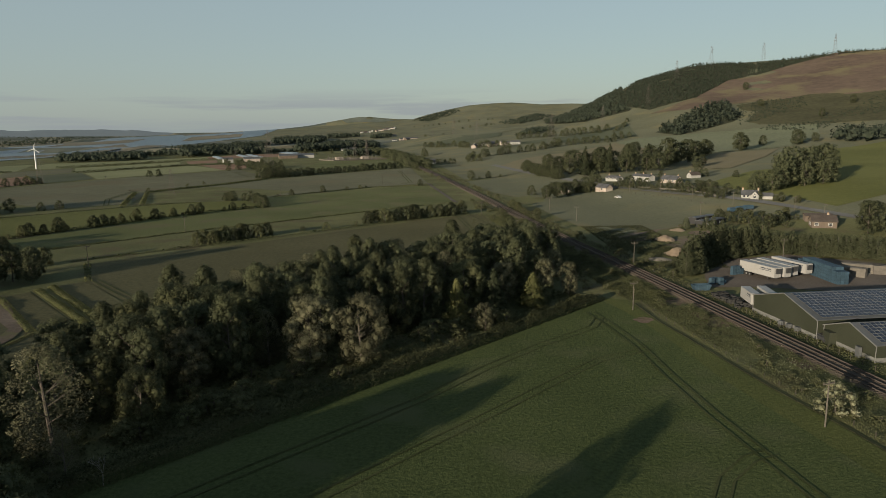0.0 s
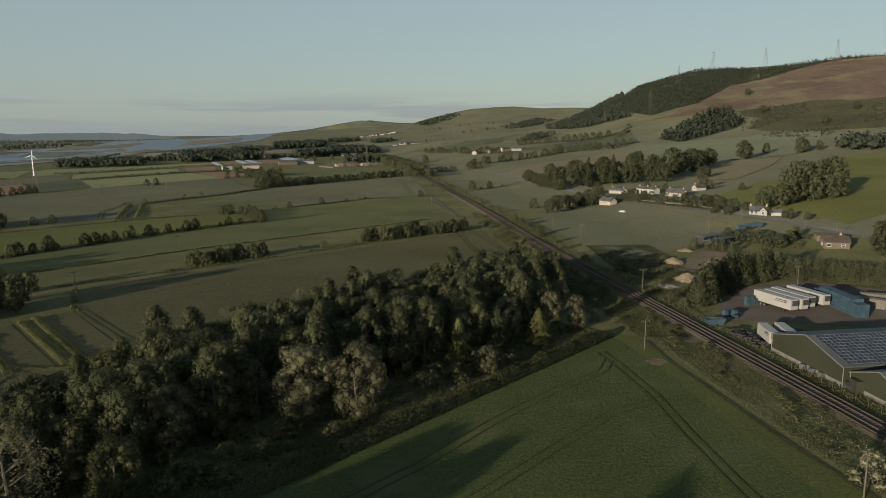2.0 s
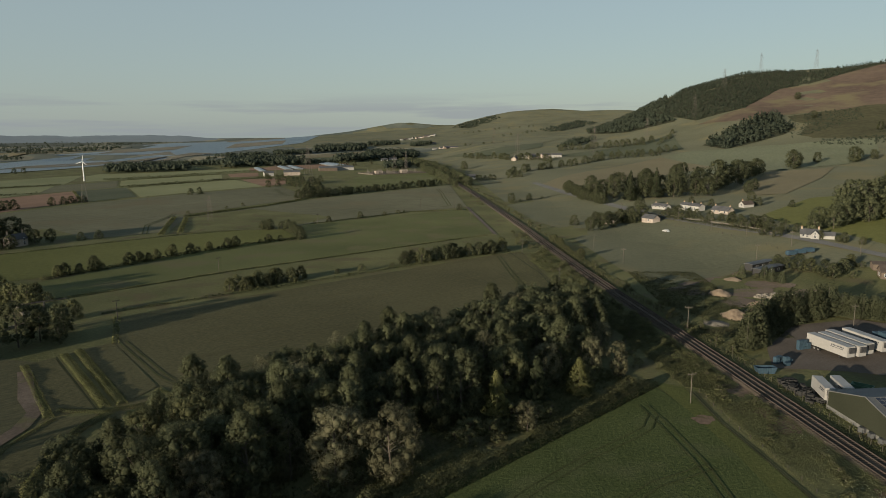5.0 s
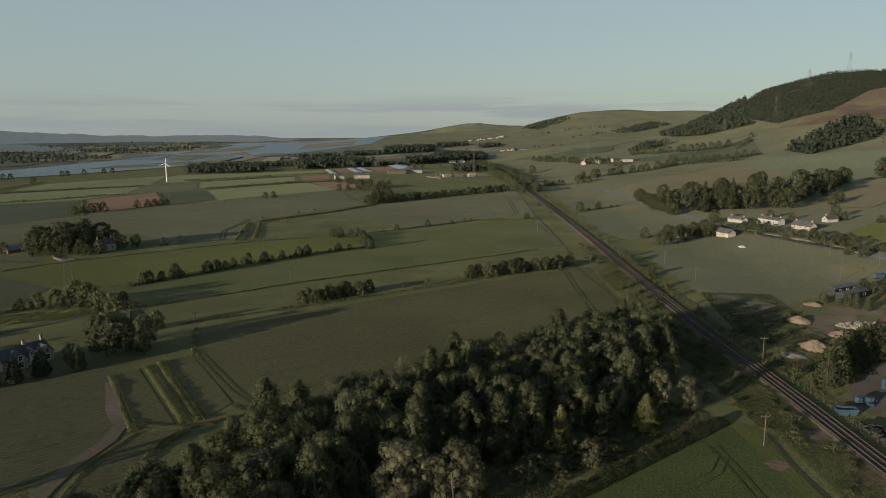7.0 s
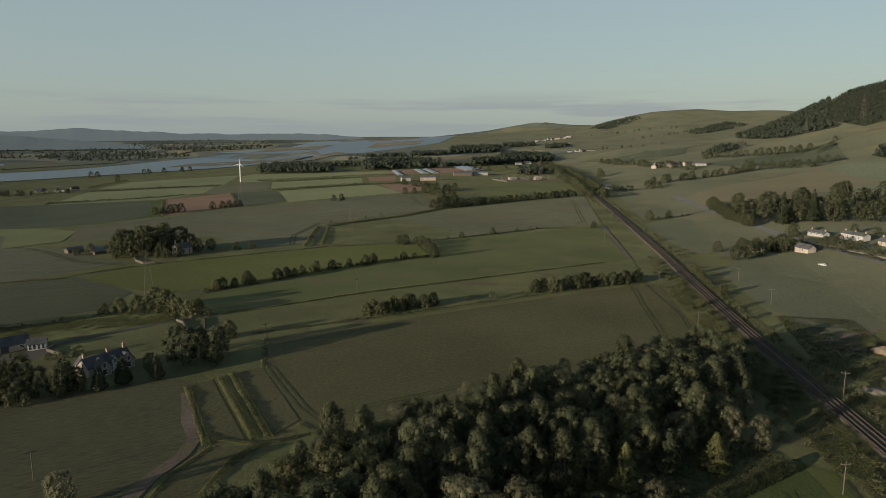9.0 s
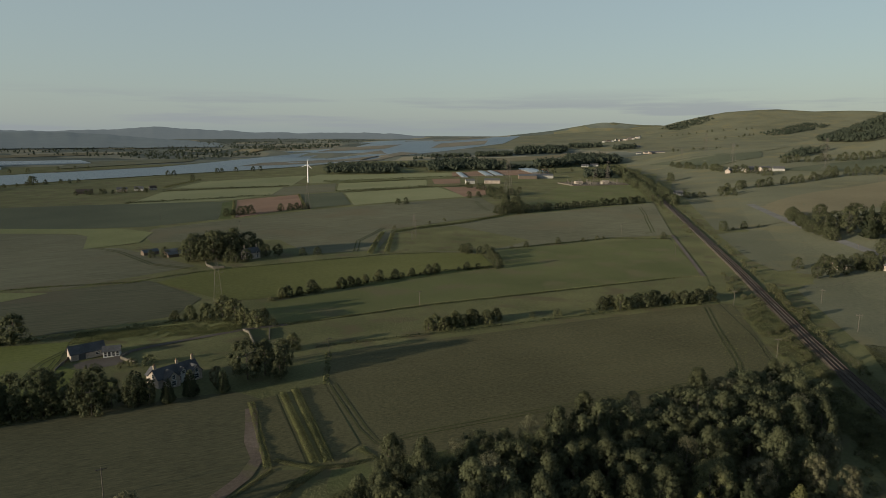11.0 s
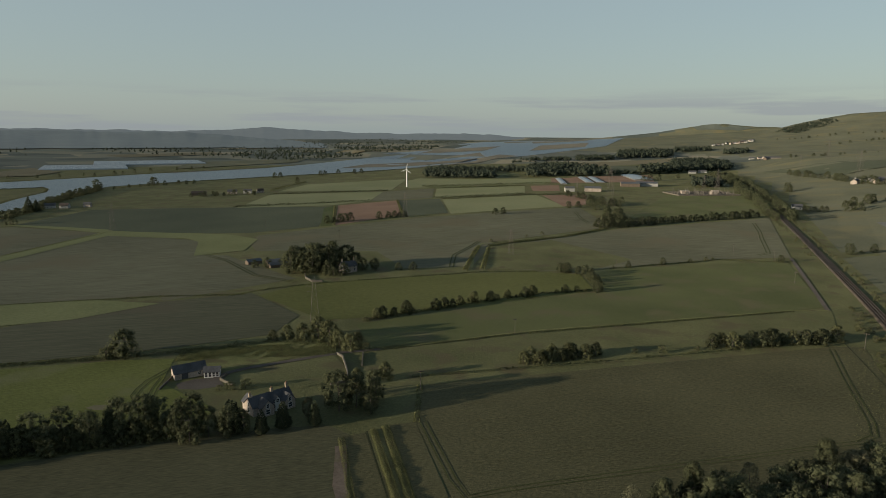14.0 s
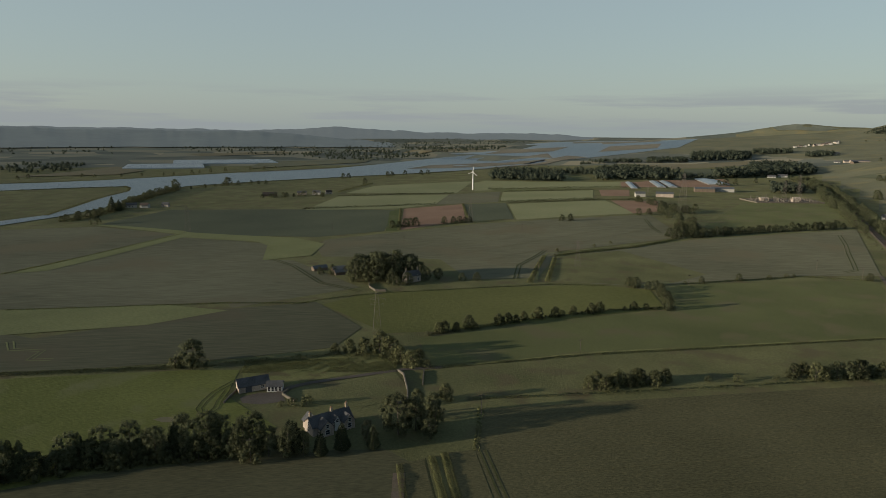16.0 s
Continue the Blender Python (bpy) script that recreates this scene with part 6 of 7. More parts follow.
for x, y, turn, l, w, wall in ((-118, 2120, 20, 30, 12, STONE), (-95, 2080, 20, 44, 16, STONE), (-105, 2050, 60, 20, 10, BRICK_WALL), (-150, 2150, 10, 14, 8, WHITE_WALL), (-14, 914, 15, 11, 6, WHITE_WALL), (-182, 2583, 40, 16, 9, WHITE_WALL), (-228, 1584, 20, 16, 8, WHITE_WALL), (-212, 1622, 10, 18, 8, WHITE_WALL)):
    house("farm_building", "pale farm building among trees", *drawn_in(x, y, 0)[:2], turn, l, w, 3.2, 6.2, wall, SLATE, [("front", -3, 1, 1.3, 1.4), ("front", 3, 1, 1.3, 1.4)], category="farm building", z=drawn_in(x, y, land(x, y))[2])
village_rng = random.Random(3)
for k in range(22):
    f = village_rng.random()
    x, y = -365 + 145 * f + village_rng.uniform(-12, 12), 3070 + 175 * f + village_rng.uniform(-60, 60)
    gx, gy, gz = drawn_in(x, y, land(x, y))
    house("village_house", "distant pale village house", gx, gy, village_rng.uniform(0, 180), 13, 8, 4.5, 7.5, village_rng.choice((WHITE_WALL, STONE, WHITE_WALL)), village_rng.choice((SLATE, BROWN_TILE)), z=gz)

# cottages along the road
rows = [("front", -6.5, 1, 1, 1.3), ("front", -3, 1, 1, 1.3), ("front", 1, 1, 1, 1.3), ("front", 5, 1, 1, 1.3), ("left", 0, 1, 1, 1.3)]
house("cottage", "long white harled cottage with a slate roof", 127, 496, -62, 13, 5.2, 2.0, 3.6, WHITE_WALL, SLATE, rows, [(-5.6, 0, 4.4), (5.6, 0, 4.4)])
house("cottage", "white two-storey house with dark windows", 142, 475, -62, 17, 5.5, 3.3, 4.7, WHITE_WALL, SLATE, rows, [(-7.5, 0, 5.5), (0, 0, 5.5), (7.5, 0, 5.5)])
house("cottage", "grey stone cottage with white dormers", 153, 449, -60, 13, 6, 2.3, 4.6, STONE, SLATE, [("front", -4, 1, 1, 1.3), ("front", 0, 1, 1, 1.3), ("front", 4, 1, 1, 1.3)], [(-5.6, 0, 5.4), (5.6, 0, 5.4)])
house("cottage", "small white cottage with a brown roof", 179, 479, 20, 8, 5, 2.1, 4.1, WHITE_WALL, BROWN_TILE, [("left", 0, 1, 1, 1.2)], [(-3.2, 0, 5.0)])
white_cottage = house("cottage", "white cottage with a slate roof and tall chimneys", 165.5, 360, -22, 8.5, 5.0, 2.2, 4.4, WHITE_WALL, SLATE, [("front", -3, 0.8, 1, 1.2), ("front", -1.2, 0.8, 1, 1.2), ("left", 0, 0.8, 1, 1.2)], [(-3.8, 0, 5.5), (3.8, 0, 5.5)])
wing(white_cottage, "gable_wing", 2.0, -2.6, 90, 4.0, 3.8, 2.2, 4.2, WHITE_WALL, SLATE, [("left", 0, 0.7, 1.2, 1.1), ("left", 0, 2.3, 0.7, 0.8)])
wing(white_cottage, "extension", 7.6, 0.4, 0, 6.5, 4.2, 1.7, 3.1, WHITE_WALL, SLATE)
house("bungalow", "pale brick bungalow with a brown tiled roof", 163, 285, -18, 9.5, 7.5, 2.6, 4.8, BRICK_WALL, BROWN_TILE, [("front", -3, 0.8, 1.4, 1.1), ("front", 2.2, 0.8, 1.4, 1.1), ("left", 0, 0.8, 1.6, 1.1)], [(2, 1, 5.6)])
house("outbuilding", "red brick outbuilding with a low roof", 168, 298, -18, 11, 6, 2.4, 3.2, BRICK_WALL, BROWN_TILE, category="outbuilding")
for x, y, turn, l in ((83, 458, 10, 9), (108, 448, -60, 10)):
    house("outbuilding", "low dark slate-roofed outbuilding among bushes", x, y, turn, l, 6, 2.6, 4.8, STONE, SLATE, [("front", 1, 1, 1.2, 1.1)], category="outbuilding")
for x, y in ((120, 307), (119.5, 297)):
    house("cabin", "long black cabin with a flat grey roof", x, y, 38, 17, 3.6, 2.6, 2.85, BLACK_CLAD, SHED_ROOF, [("front", -5, 1.0, 1.4, 0.9), ("front", 0, 1.0, 1.4, 0.9), ("front", 5, 1.0, 1.4, 0.9)], category="cabin")


# ---- the yard beside the shed ----
TRAILER_WHITE = surface("white_trailer_panel", (0.2635, 0.255, 0.238), (0.3145, 0.306, 0.289), 0.3, 2.0, rough=0.5, bump=0.05)
RUBBER = surface("black_rubber", (0.022, 0.022, 0.022), (0.045, 0.045, 0.043), 0.5, 4.0, rough=0.85)
STEEL_DARK = surface("dark_steel", (0.03, 0.03, 0.032), (0.06, 0.06, 0.06), 0.5, 3.0, rough=0.5)
LETTER = surface("dark_lettering", (0.03, 0.035, 0.05), (0.05, 0.055, 0.07), 0.5, 3.0, bump=0)
BLUE_BIN = surface("faded_blue_plastic", (0.0255, 0.0504, 0.0714), (0.0413, 0.0735, 0.0986), 0.5, 2.0, rough=0.7, bump=0.1, per_object=0.25)
GREEN_TARP = surface("green_tarpaulin", (0.035, 0.085, 0.055), (0.055, 0.12, 0.08), 0.5, 1.0, rough=0.6)
GREY_BOX = surface("grey_weathered_panel", (0.108, 0.098, 0.0853), (0.156, 0.1425, 0.1215), 0.4, 1.5, bump=0.1)
SPOIL = surface("tan_spoil_heap", (0.155, 0.12, 0.085), (0.23, 0.18, 0.13), 0.2, 1.0, bump=0.6)
RUBBLE = surface("pale_broken_rubble", (0.13, 0.118, 0.097), (0.25, 0.225, 0.185), 0.4, 2.0, per_piece=0.4)
POLE_WOOD = surface("grey_weathered_pole", (0.075, 0.067, 0.055), (0.12, 0.108, 0.09), 1.0, 5.0)
PYLON_STEEL = surface("dull_steel", (0.105, 0.092, 0.082), (0.145, 0.13, 0.118), 0.2, 1.0, rough=0.75, bump=0)
TURBINE_WHITE = surface("turbine_white", (0.66, 0.66, 0.64), (0.74, 0.74, 0.72), 0.1, 1.0, rough=0.4, bump=0)
DRY_STONE = surface("dry_stone", (0.08, 0.073, 0.058), (0.14, 0.128, 0.105), 0.5, 2.0, per_object=0.2)
PINK = surface("bare_pinkish_soil", (0.105, 0.076, 0.056), (0.165, 0.12, 0.09), 0.2, 1.5, third=(0.075, 0.068, 0.034))


def trailer():
    root = tagged(new("trailer"), "white refrigerated lorry trailer parked in the yard", "trailer", "trailers in the yard")
    bm = bmesh.new()
    box(bm, -6.8, -1.28, 1.15, 6.7, 1.28, 4.0)
    bmesh.ops.bevel(bm, geom=bm.edges[:], offset=0.07, segments=2, affect="EDGES")
    body = part("body", bm, TRAILER_WHITE, root)
    bm = bmesh.new()
    for k in range(9):
        box(bm, 1.6 + k * 0.45, -1.295, 3.15, 1.9 + k * 0.45, -1.283, 3.5)
    for k in range(12):
        box(bm, 1.2 + k * 0.36, -1.295, 2.75, 1.42 + k * 0.36, -1.283, 2.95)
    tagged(part("lettering", bm, LETTER, body), kind="stuff")
    bm = bmesh.new()
    box(bm, 6.7, -0.8, 2.3, 7.15, 0.8, 3.7)
    part("cooling_unit", bm, STEEL_DARK, root, "dark cooling unit")
    bm = bmesh.new()
    box(bm, -6.6, -0.6, 0.85, 6.4, 0.6, 1.14)
    part("chassis", bm, STEEL_DARK, root)
    for x in (-5.2, -3.9, -2.6):
        for y in (-1.05, 1.05):
            bm = bmesh.new()
            bar(bm, (x, y - 0.19, 0.52), (x, y + 0.19, 0.52), 0.52, None, 14)
            tyre = part("wheel", bm, RUBBER, root)
            bm = bmesh.new()
            bar(bm, (x, y + math.copysign(0.19, y), 0.52), (x, y + math.copysign(0.23, y), 0.52), 0.28, None, 10)
            part("rim", bm, ALU, tyre)
    for y in (-0.8, 0.8):
        bm = bmesh.new()
        box(bm, 3.9, y - 0.08, 0, 4.1, y + 0.08, 0.86)
        part("landing_leg", bm, STEEL_DARK, root)
    return root


first = trailer()
first.matrix_world = pose(92.6, 191.9, land(92, 192), 0, 0, -72)
for x, y, turn in ((95.9, 192.8, -72), (99.0, 195.0, -72), (104.4, 197.0, -74)):
    copy_thing(first, pose(x, y, land(x, y), 0, 0, turn))
for x, y in ((75.6, 160.6), (79.8, 161.0)):
    copy_thing(first, pose(x, y, land(x, y), 0, 0, -97) @ Matrix.Diagonal((0.6, 0.85, 0.95, 1)))


def crate():
    root = tagged(new("crate"), "faded blue slatted plastic bin in a stack", "crate", "stacked blue bins")
    bm = bmesh.new()
    box(bm, -0.6, -0.5, 0.12, 0.6, 0.5, 0.9)
    part("body", bm, BLUE_BIN, root)
    bm = bmesh.new()
    for x in (-0.5, 0, 0.5):
        box(bm, x - 0.08, -0.5, 0, x + 0.08, 0.5, 0.12)
    part("runner", bm, BLUE_BIN, root)
    for side in (-1, 1):
        bm = bmesh.new()
        box(bm, -0.62, side * 0.508 - 0.006, 0.8, 0.64, side * 0.508 + 0.006, 0.9)
        for k in range(5):
            box(bm, -0.62 + k * 0.29, side * 0.515 - 0.015, 0.15, -0.52 + k * 0.29, side * 0.515 + 0.015, 0.9)
        part("rib", bm, BLUE_BIN, root)
    return root


bin_one = crate()
bin_one.matrix_world = pose(109.3, 181.5, land(109, 181), 0, 0, 90)
for k in range(16):
    for row in range(3):
        for level in range(5 if 1 < k < 14 else 4):
            if (k, row, level) == (0, 0, 0):
                continue
            copy_thing(bin_one, pose(109.3 + row * 1.12 - k * 0.02, 181.5 + k * 1.27, land(109, 190) + level * 0.91, 0, 0, 90))
for x, y, n in ((86.2, 195.0, 3), (87.5, 195.6, 3), (88.8, 196.0, 2), (76.5, 184.5, 2), (77.8, 183.6, 2), (77.2, 182.0, 1), (79.0, 184.8, 1), (75.2, 183.4, 2)):
    for level in range(n):
        copy_thing(bin_one, pose(x, y, land(x, y) + level * 0.91, 0, 0, 20 + x % 7))


def skip_bin(x, y, turn, material, label, long=5.0):
    root = tagged(base("skip", x, y, turn), label, "skip")
    bm = bmesh.new()
    a, b = long / 2, 1.1
    lo = [bm.verts.new(p) for p in ((-a * 0.75, -b, 0.1), (a * 0.75, -b, 0.1), (a * 0.75, b, 0.1), (-a * 0.75, b, 0.1))]
    hi = [bm.verts.new(p) for p in ((-a, -b, 1.6), (a, -b, 1.6), (a, b, 1.6), (-a, b, 1.6))]
    inn = [bm.verts.new(p) for p in ((-a + 0.12, -b + 0.12, 1.6), (a - 0.12, -b + 0.12, 1.6), (a - 0.12, b - 0.12, 1.6), (-a + 0.12, b - 0.12, 1.6))]
    deep = [bm.verts.new(p) for p in ((-a * 0.7, -b + 0.12, 0.9), (a * 0.7, -b + 0.12, 0.9), (a * 0.7, b - 0.12, 0.9), (-a * 0.7, b - 0.12, 0.9))]
    bm.faces.new(lo[::-1])
    bm.faces.new(deep)
    for k in range(4):
        j = (k + 1) % 4
        bm.faces.new((lo[k], lo[j], hi[j], hi[k]))
        bm.faces.new((hi[k], hi[j], inn[j], inn[k]))
        bm.faces.new((inn[k], inn[j], deep[j], deep[k]))
    part("body", bm, material, root)
    bm = bmesh.new()
    for x0 in (-a * 0.5, 0, a * 0.5):
        for side in (-b - 0.05, b):
            box(bm, x0 - 0.06, side, 0.2, x0 + 0.06, side + 0.05, 1.6)
    part("rib", bm, material, root)
    return root


skip_bin(69.6, 176.5, 5, BLUE_BIN, "blue steel skip beside the railway fence")
skip_bin(86.5, 165.0, -40, GREEN_TARP, "green tarpaulin-covered skip in the yard", 4.5)
for x, y, turn, l in ((119.3, 192.0, -45, 8), (125.0, 196.5, -25, 10), (131, 193, -20, 8)):
    root = tagged(base("container", x, y, turn), "grey weathered storage container in the yard", "container")
    bm = bmesh.new()
    box(bm, -l / 2, -1.2, 0.1, l / 2, 1.2, 2.7)
    part("body", bm, GREY_BOX, root)
    bm = bmesh.new()
    for k in range(int(l / 0.5)):
        box(bm, -l / 2 + 0.2 + k * 0.5, -1.24, 0.2, -l / 2 + 0.35 + k * 0.5, -1.203, 2.6)
    part("rib", bm, GREY_BOX, root)
tyre_rng = random.Random(8)
bm = bmesh.new()
bmesh.ops.create_cone(bm, cap_ends=False, segments=12, radius1=0.55, radius2=0.55, depth=0.28)
bmesh.ops.create_cone(bm, cap_ends=False, segments=12, radius1=0.3, radius2=0.3, depth=0.28)
bmesh.ops.bridge_loops(bm, edges=[e for e in bm.edges if all(v.co.z > 0 for v in e.verts)])
tyre_mesh = bpy.data.meshes.new("tyre")
bm.to_mesh(tyre_mesh)
bm.free()
tyre_mesh.materials.append(RUBBER)
for k in range(95):
    f = tyre_rng.random()
    x, y = 71.5 + f * 1.8 + tyre_rng.uniform(-1.9, 1.9), 170.5 - f * 13
    for level in range(tyre_rng.choice((2, 3, 4))):
        if k > 91 and level:
            continue
        t = tagged(new("tyre", tyre_mesh), "black lorry tyre in a stacked heap", "tyre", "heap of tyres")
        t.matrix_world = pose(x + tyre_rng.uniform(-0.1, 0.1), y, land(x, y) + 0.14 + level * 0.29, tyre_rng.uniform(-6, 6), tyre_rng.uniform(-6, 6), 0)
for k, (x, y) in enumerate(((75.0, 140.5), (75.6, 138.0), (74.6, 143))):
    root = tagged(base("ibc_tank", x, y, 15 * k), "white plastic liquid tank beside the shed", "tank")
    bm = bmesh.new()
    box(bm, -0.5, -0.6, 0.15, 0.5, 0.6, 1.1)
    bmesh.ops.bevel(bm, geom=bm.edges[:], offset=0.08, segments=2, affect="EDGES")
    part("tank_body", bm, SHED_ROOF, root)
    bm = bmesh.new()
    box(bm, -0.55, -0.65, 0, 0.55, 0.65, 0.14)
    part("pallet", bm, POLE_WOOD, root)


def car(x, y, turn, material, label):
    root = tagged(base("car", x, y, turn), label, "car")
    bm = bmesh.new()
    prof = [(-2.1, 0.35), (-2.15, 0.85), (-1.3, 0.95), (-0.7, 1.45), (0.8, 1.48), (1.5, 1.0), (2.1, 0.85), (2.15, 0.35)]
    a = [bm.verts.new((px, -0.85, pz)) for px, pz in prof]
    b = [bm.verts.new((px, 0.85, pz)) for px, pz in prof]
    bm.faces.new(a)
    bm.faces.new(b[::-1])
    for k in range(len(prof)):
        bm.faces.new((a[k], b[k], b[(k + 1) % 8], a[(k + 1) % 8]))
    bmesh.ops.recalc_face_normals(bm, faces=bm.faces[:])
    part("body", bm, material, root)
    bm = bmesh.new()
    box(bm, -0.95, -0.86, 1.0, 0.95, 0.86, 1.36)
    part("side_window", bm, PANE, root)
    for px in (-1.3, 1.35):
        for py in (-0.8, 0.8):
            bm = bmesh.new()
            bar(bm, (px, py - 0.1, 0.32), (px, py + 0.1, 0.32), 0.32, None, 12)
            part("wheel", bm, RUBBER, root)


car(77.6, 131.6, 95, STEEL_DARK, "dark grey car parked against the shed")
car(107, 408, -60, TRIM, "small white van in the pasture beside the road")
for x, y, turn in ((142, 327, 20), (147, 329, 15), (151.5, 330.5, 10)):
    root = tagged(base("lorry_body", x, y, turn), "blue tarpaulined load parked by the road", "vehicle")
    bm = bmesh.new()
    box(bm, -2.4, -1.1, 0.5, 2.4, 1.1, 2.4)
    bmesh.ops.bevel(bm, geom=bm.edges[:], offset=0.25, segments=2, affect="EDGES")
    part("body", bm, BLUE_BIN, root)
    bm = bmesh.new()
    for px in (-1.6, 1.6):
        bar(bm, (px, -1.1, 0.4), (px, 1.1, 0.4), 0.4, None, 12)
    part("axle", bm, RUBBER, root)

# heaps of soil and rubble
def heap(x, y, r, h, material, label, name="soil_mound"):
    rng = random.Random(int(x * 3 + y))
    bm = bmesh.new()
    bmesh.ops.create_icosphere(bm, subdivisions=4, radius=1.0)
    for v in bm.verts:
        k = 1 + 0.25 * noise.noise((v.co.x * 1.5 + x, v.co.y * 1.5 + y, v.co.z)) + 0.08 * noise.noise(v.co * 5)
        drop = max(0.0, v.co.z) ** 1.3
        v.co = Vector((v.co.x * r * k * (1.15 - 0.3 * drop), v.co.y * r * k * (1.15 - 0.3 * drop), drop * h * k - 0.3))
    ob = part(name, bm, material)
    ob.matrix_world = pose(x, y, land(x, y))
    return tagged(ob, label, "heap")


heap(81.3, 228.5, 4.2, 2.6, SPOIL, "rounded heap of tan soil")
heap(87.1, 259, 3.6, 2.2, SPOIL, "rounded heap of tan soil")
heap(95.8, 243, 4.6, 1.8, SPOIL, "low heap of tan soil")
heap(90, 235, 3.0, 1.3, SPOIL, "low heap of tan soil")
heap(72.3, 220, 4.0, 1.0, RUBBLE, "low spread heap of grey rubble")
heap(101, 285, 3.5, 1.2, SPOIL, "low heap of earth by the cabins")


def rubble(cx, cy, rx, ry, count, seed):
    rng = random.Random(seed)
    bm = bmesh.new()
    for k in range(count):
        a, f = rng.uniform(0, math.tau), math.sqrt(rng.random())
        x, y = cx + rx * f * math.cos(a), cy + ry * f * math.sin(a)
        s, h = rng.uniform(0.2, 0.7), 1.6 * (1 - f)
        q = Euler((rng.random() * 3, rng.random() * 3, rng.random() * 3)).to_matrix()
        z = land(x, y) + h * rng.random()
        v = [bm.verts.new(Vector((x, y, z)) + q @ Vector((i * s, j * s * 0.8, l * s * 0.5))) for i in (-1, 1) for j in (-1, 1) for l in (-1, 1)]
        for f4 in ((0, 1, 3, 2), (4, 6, 7, 5), (0, 4, 5, 1), (2, 3, 7, 6), (0, 2, 6, 4), (1, 5, 7, 3)):
            bm.faces.new([v[i] for i in f4])
    return tagged(part("rubble", bm, RUBBLE), "long heap of pale broken rubble", "rubble", kind="stuff")


rubble(108, 255, 10, 4.5, 420, 1)
rubble(124, 196, 6, 2.5, 120, 2)
for cx, cy, r in ((58, 165, 3.2), (61, 146, 3.5), (66, 118, 2.4), (60, 152, 2.0)):
    field("bare_patch", "bare pinkish soil patch on the railway bank", PINK, blotch(cx, cy, r, 1.3 * r), 10, category="ground")
field("bare_patch", "bare pinkish soil patch at the field corner", PINK, blotch(45.5, 148, 2.4, 2.2), 10, category="ground")
for cx, cy, rx, ry in ((74, 268, 5, 2.2), (81, 277, 6, 2.6), (90, 284, 5, 2.2), (98, 291, 5, 2), (108, 297, 5, 2.4)):
    field("bare_patch", "bare pale earth along the pasture edge", EARTH, blotch(cx, cy, rx, ry, 40), 10, category="ground")

# ---- poles, pylons, turbine ----
def power_pole(x, y, turn, tall=7.2):
    root = tagged(base("power_pole", x, y, turn), "wooden power pole with a crossarm", "power pole", "power poles")
    bm = bmesh.new()
    bar(bm, (0, 0, -0.5), (0, 0, tall), 0.13, 0.09, 8)
    part("pole", bm, POLE_WOOD, root)
    bm = bmesh.new()
    box(bm, -1.1, -0.07, tall - 0.6, 1.1, 0.07, tall - 0.42)
    part("crossarm", bm, POLE_WOOD, root)
    for px in (-1.0, 0, 1.0):
        bm = bmesh.new()
        bar(bm, (px, 0, tall - 0.42), (px, 0, tall - 0.1), 0.07, 0.05, 6)
        part("insulator", bm, POLE_WOOD, root)
    return root


pole_one = power_pole(45.6, 156.5, 20)
pole_sites = ((55.3, 91.5, 20), (-114, 294, 50), (-117.5, 218, 50), (-117, 120, 50), (30, 272, 10), (20, 345, 10), (-8, 470, 10), (-22, 545, 10), (-50, 560, 50), (-110, 455, 50), (-205, 440, 50), (-155, 152, 50), (-38, 640, 10), (-45, 720, 10), (112, 217, 0), (125, 323, 0), (129, 397, 0), (140, 375, 0), (150, 345, 0), (170, 322, 0), (120, 430, 0), (64, 318, 0), (58, 362, 0), (172, 300, 0), (100, 500, 0), (62, 214, 0), (230, 1040, 0), (330, 1010, 0), (-350, 480, 50), (-300, 600, 50), (-470, 520, 50), (-420, 1000, 50))
for x, y, turn in pole_sites:
    copy_thing(pole_one, pose(x, y, land(x, y), 0, 0, turn))


def pylon(x, y, turn, tall, label):
    px, py, pz = drawn_in(x, y, land(x, y))
    s = shrink(x, y)
    root = tagged(base("pylon", px, py, turn, pz), label, "pylon", "lattice pylons")
    t = tall * s
    b, r = t * 0.10, max(0.045, t * 0.0018)
    bm = bmesh.new()
    def half(z):
        return b * (1 - z / t) ** 0.9 * 0.85 + t * 0.012
    levels = [0, 0.16, 0.3, 0.43, 0.55, 0.66, 0.76, 0.86, 0.94]
    for i, j in ((-1, -1), (1, -1), (1, 1), (-1, 1)):
        for lo, hi in zip(levels, levels[1:] + [1.0]):
            bar(bm, (i * half(lo * t), j * half(lo * t), lo * t), (i * half(hi * t), j * half(hi * t), hi * t), r)
    part("leg_frame", bm, PYLON_STEEL, root)
    bm = bmesh.new()
    for lo, hi in zip(levels, levels[1:]):
        a, c = half(lo * t), half(hi * t)
        for (i, j), (k, l) in (((-1, -1), (1, -1)), ((1, -1), (1, 1)), ((1, 1), (-1, 1)), ((-1, 1), (-1, -1))):
            bar(bm, (i * a, j * a, lo * t), (k * c, l * c, hi * t), r * 0.6)
            bar(bm, (k * a, l * a, lo * t), (i * c, j * c, hi * t), r * 0.6)
    part("bracing", bm, PYLON_STEEL, root)
    for z, w in ((0.66, 0.15), (0.78, 0.19), (0.90, 0.13)):
        bm = bmesh.new()
        for side in (-1, 1):
            for y0 in (-1, 1):
                bar(bm, (side * half(z * t), y0 * half(z * t), z * t), (side * w * t, 0, z * t + 0.01 * t), r * 0.8)
            bar(bm, (side * half(z * t), 0, (z + 0.05) * t), (side * w * t, 0, z * t + 0.01 * t), r * 0.7)
            bar(bm, (side * w * t, 0, z * t), (side * w * t, 0, (z - 0.05) * t), r * 0.8)
        part("crossarm", bm, PYLON_STEEL, root)
    return root


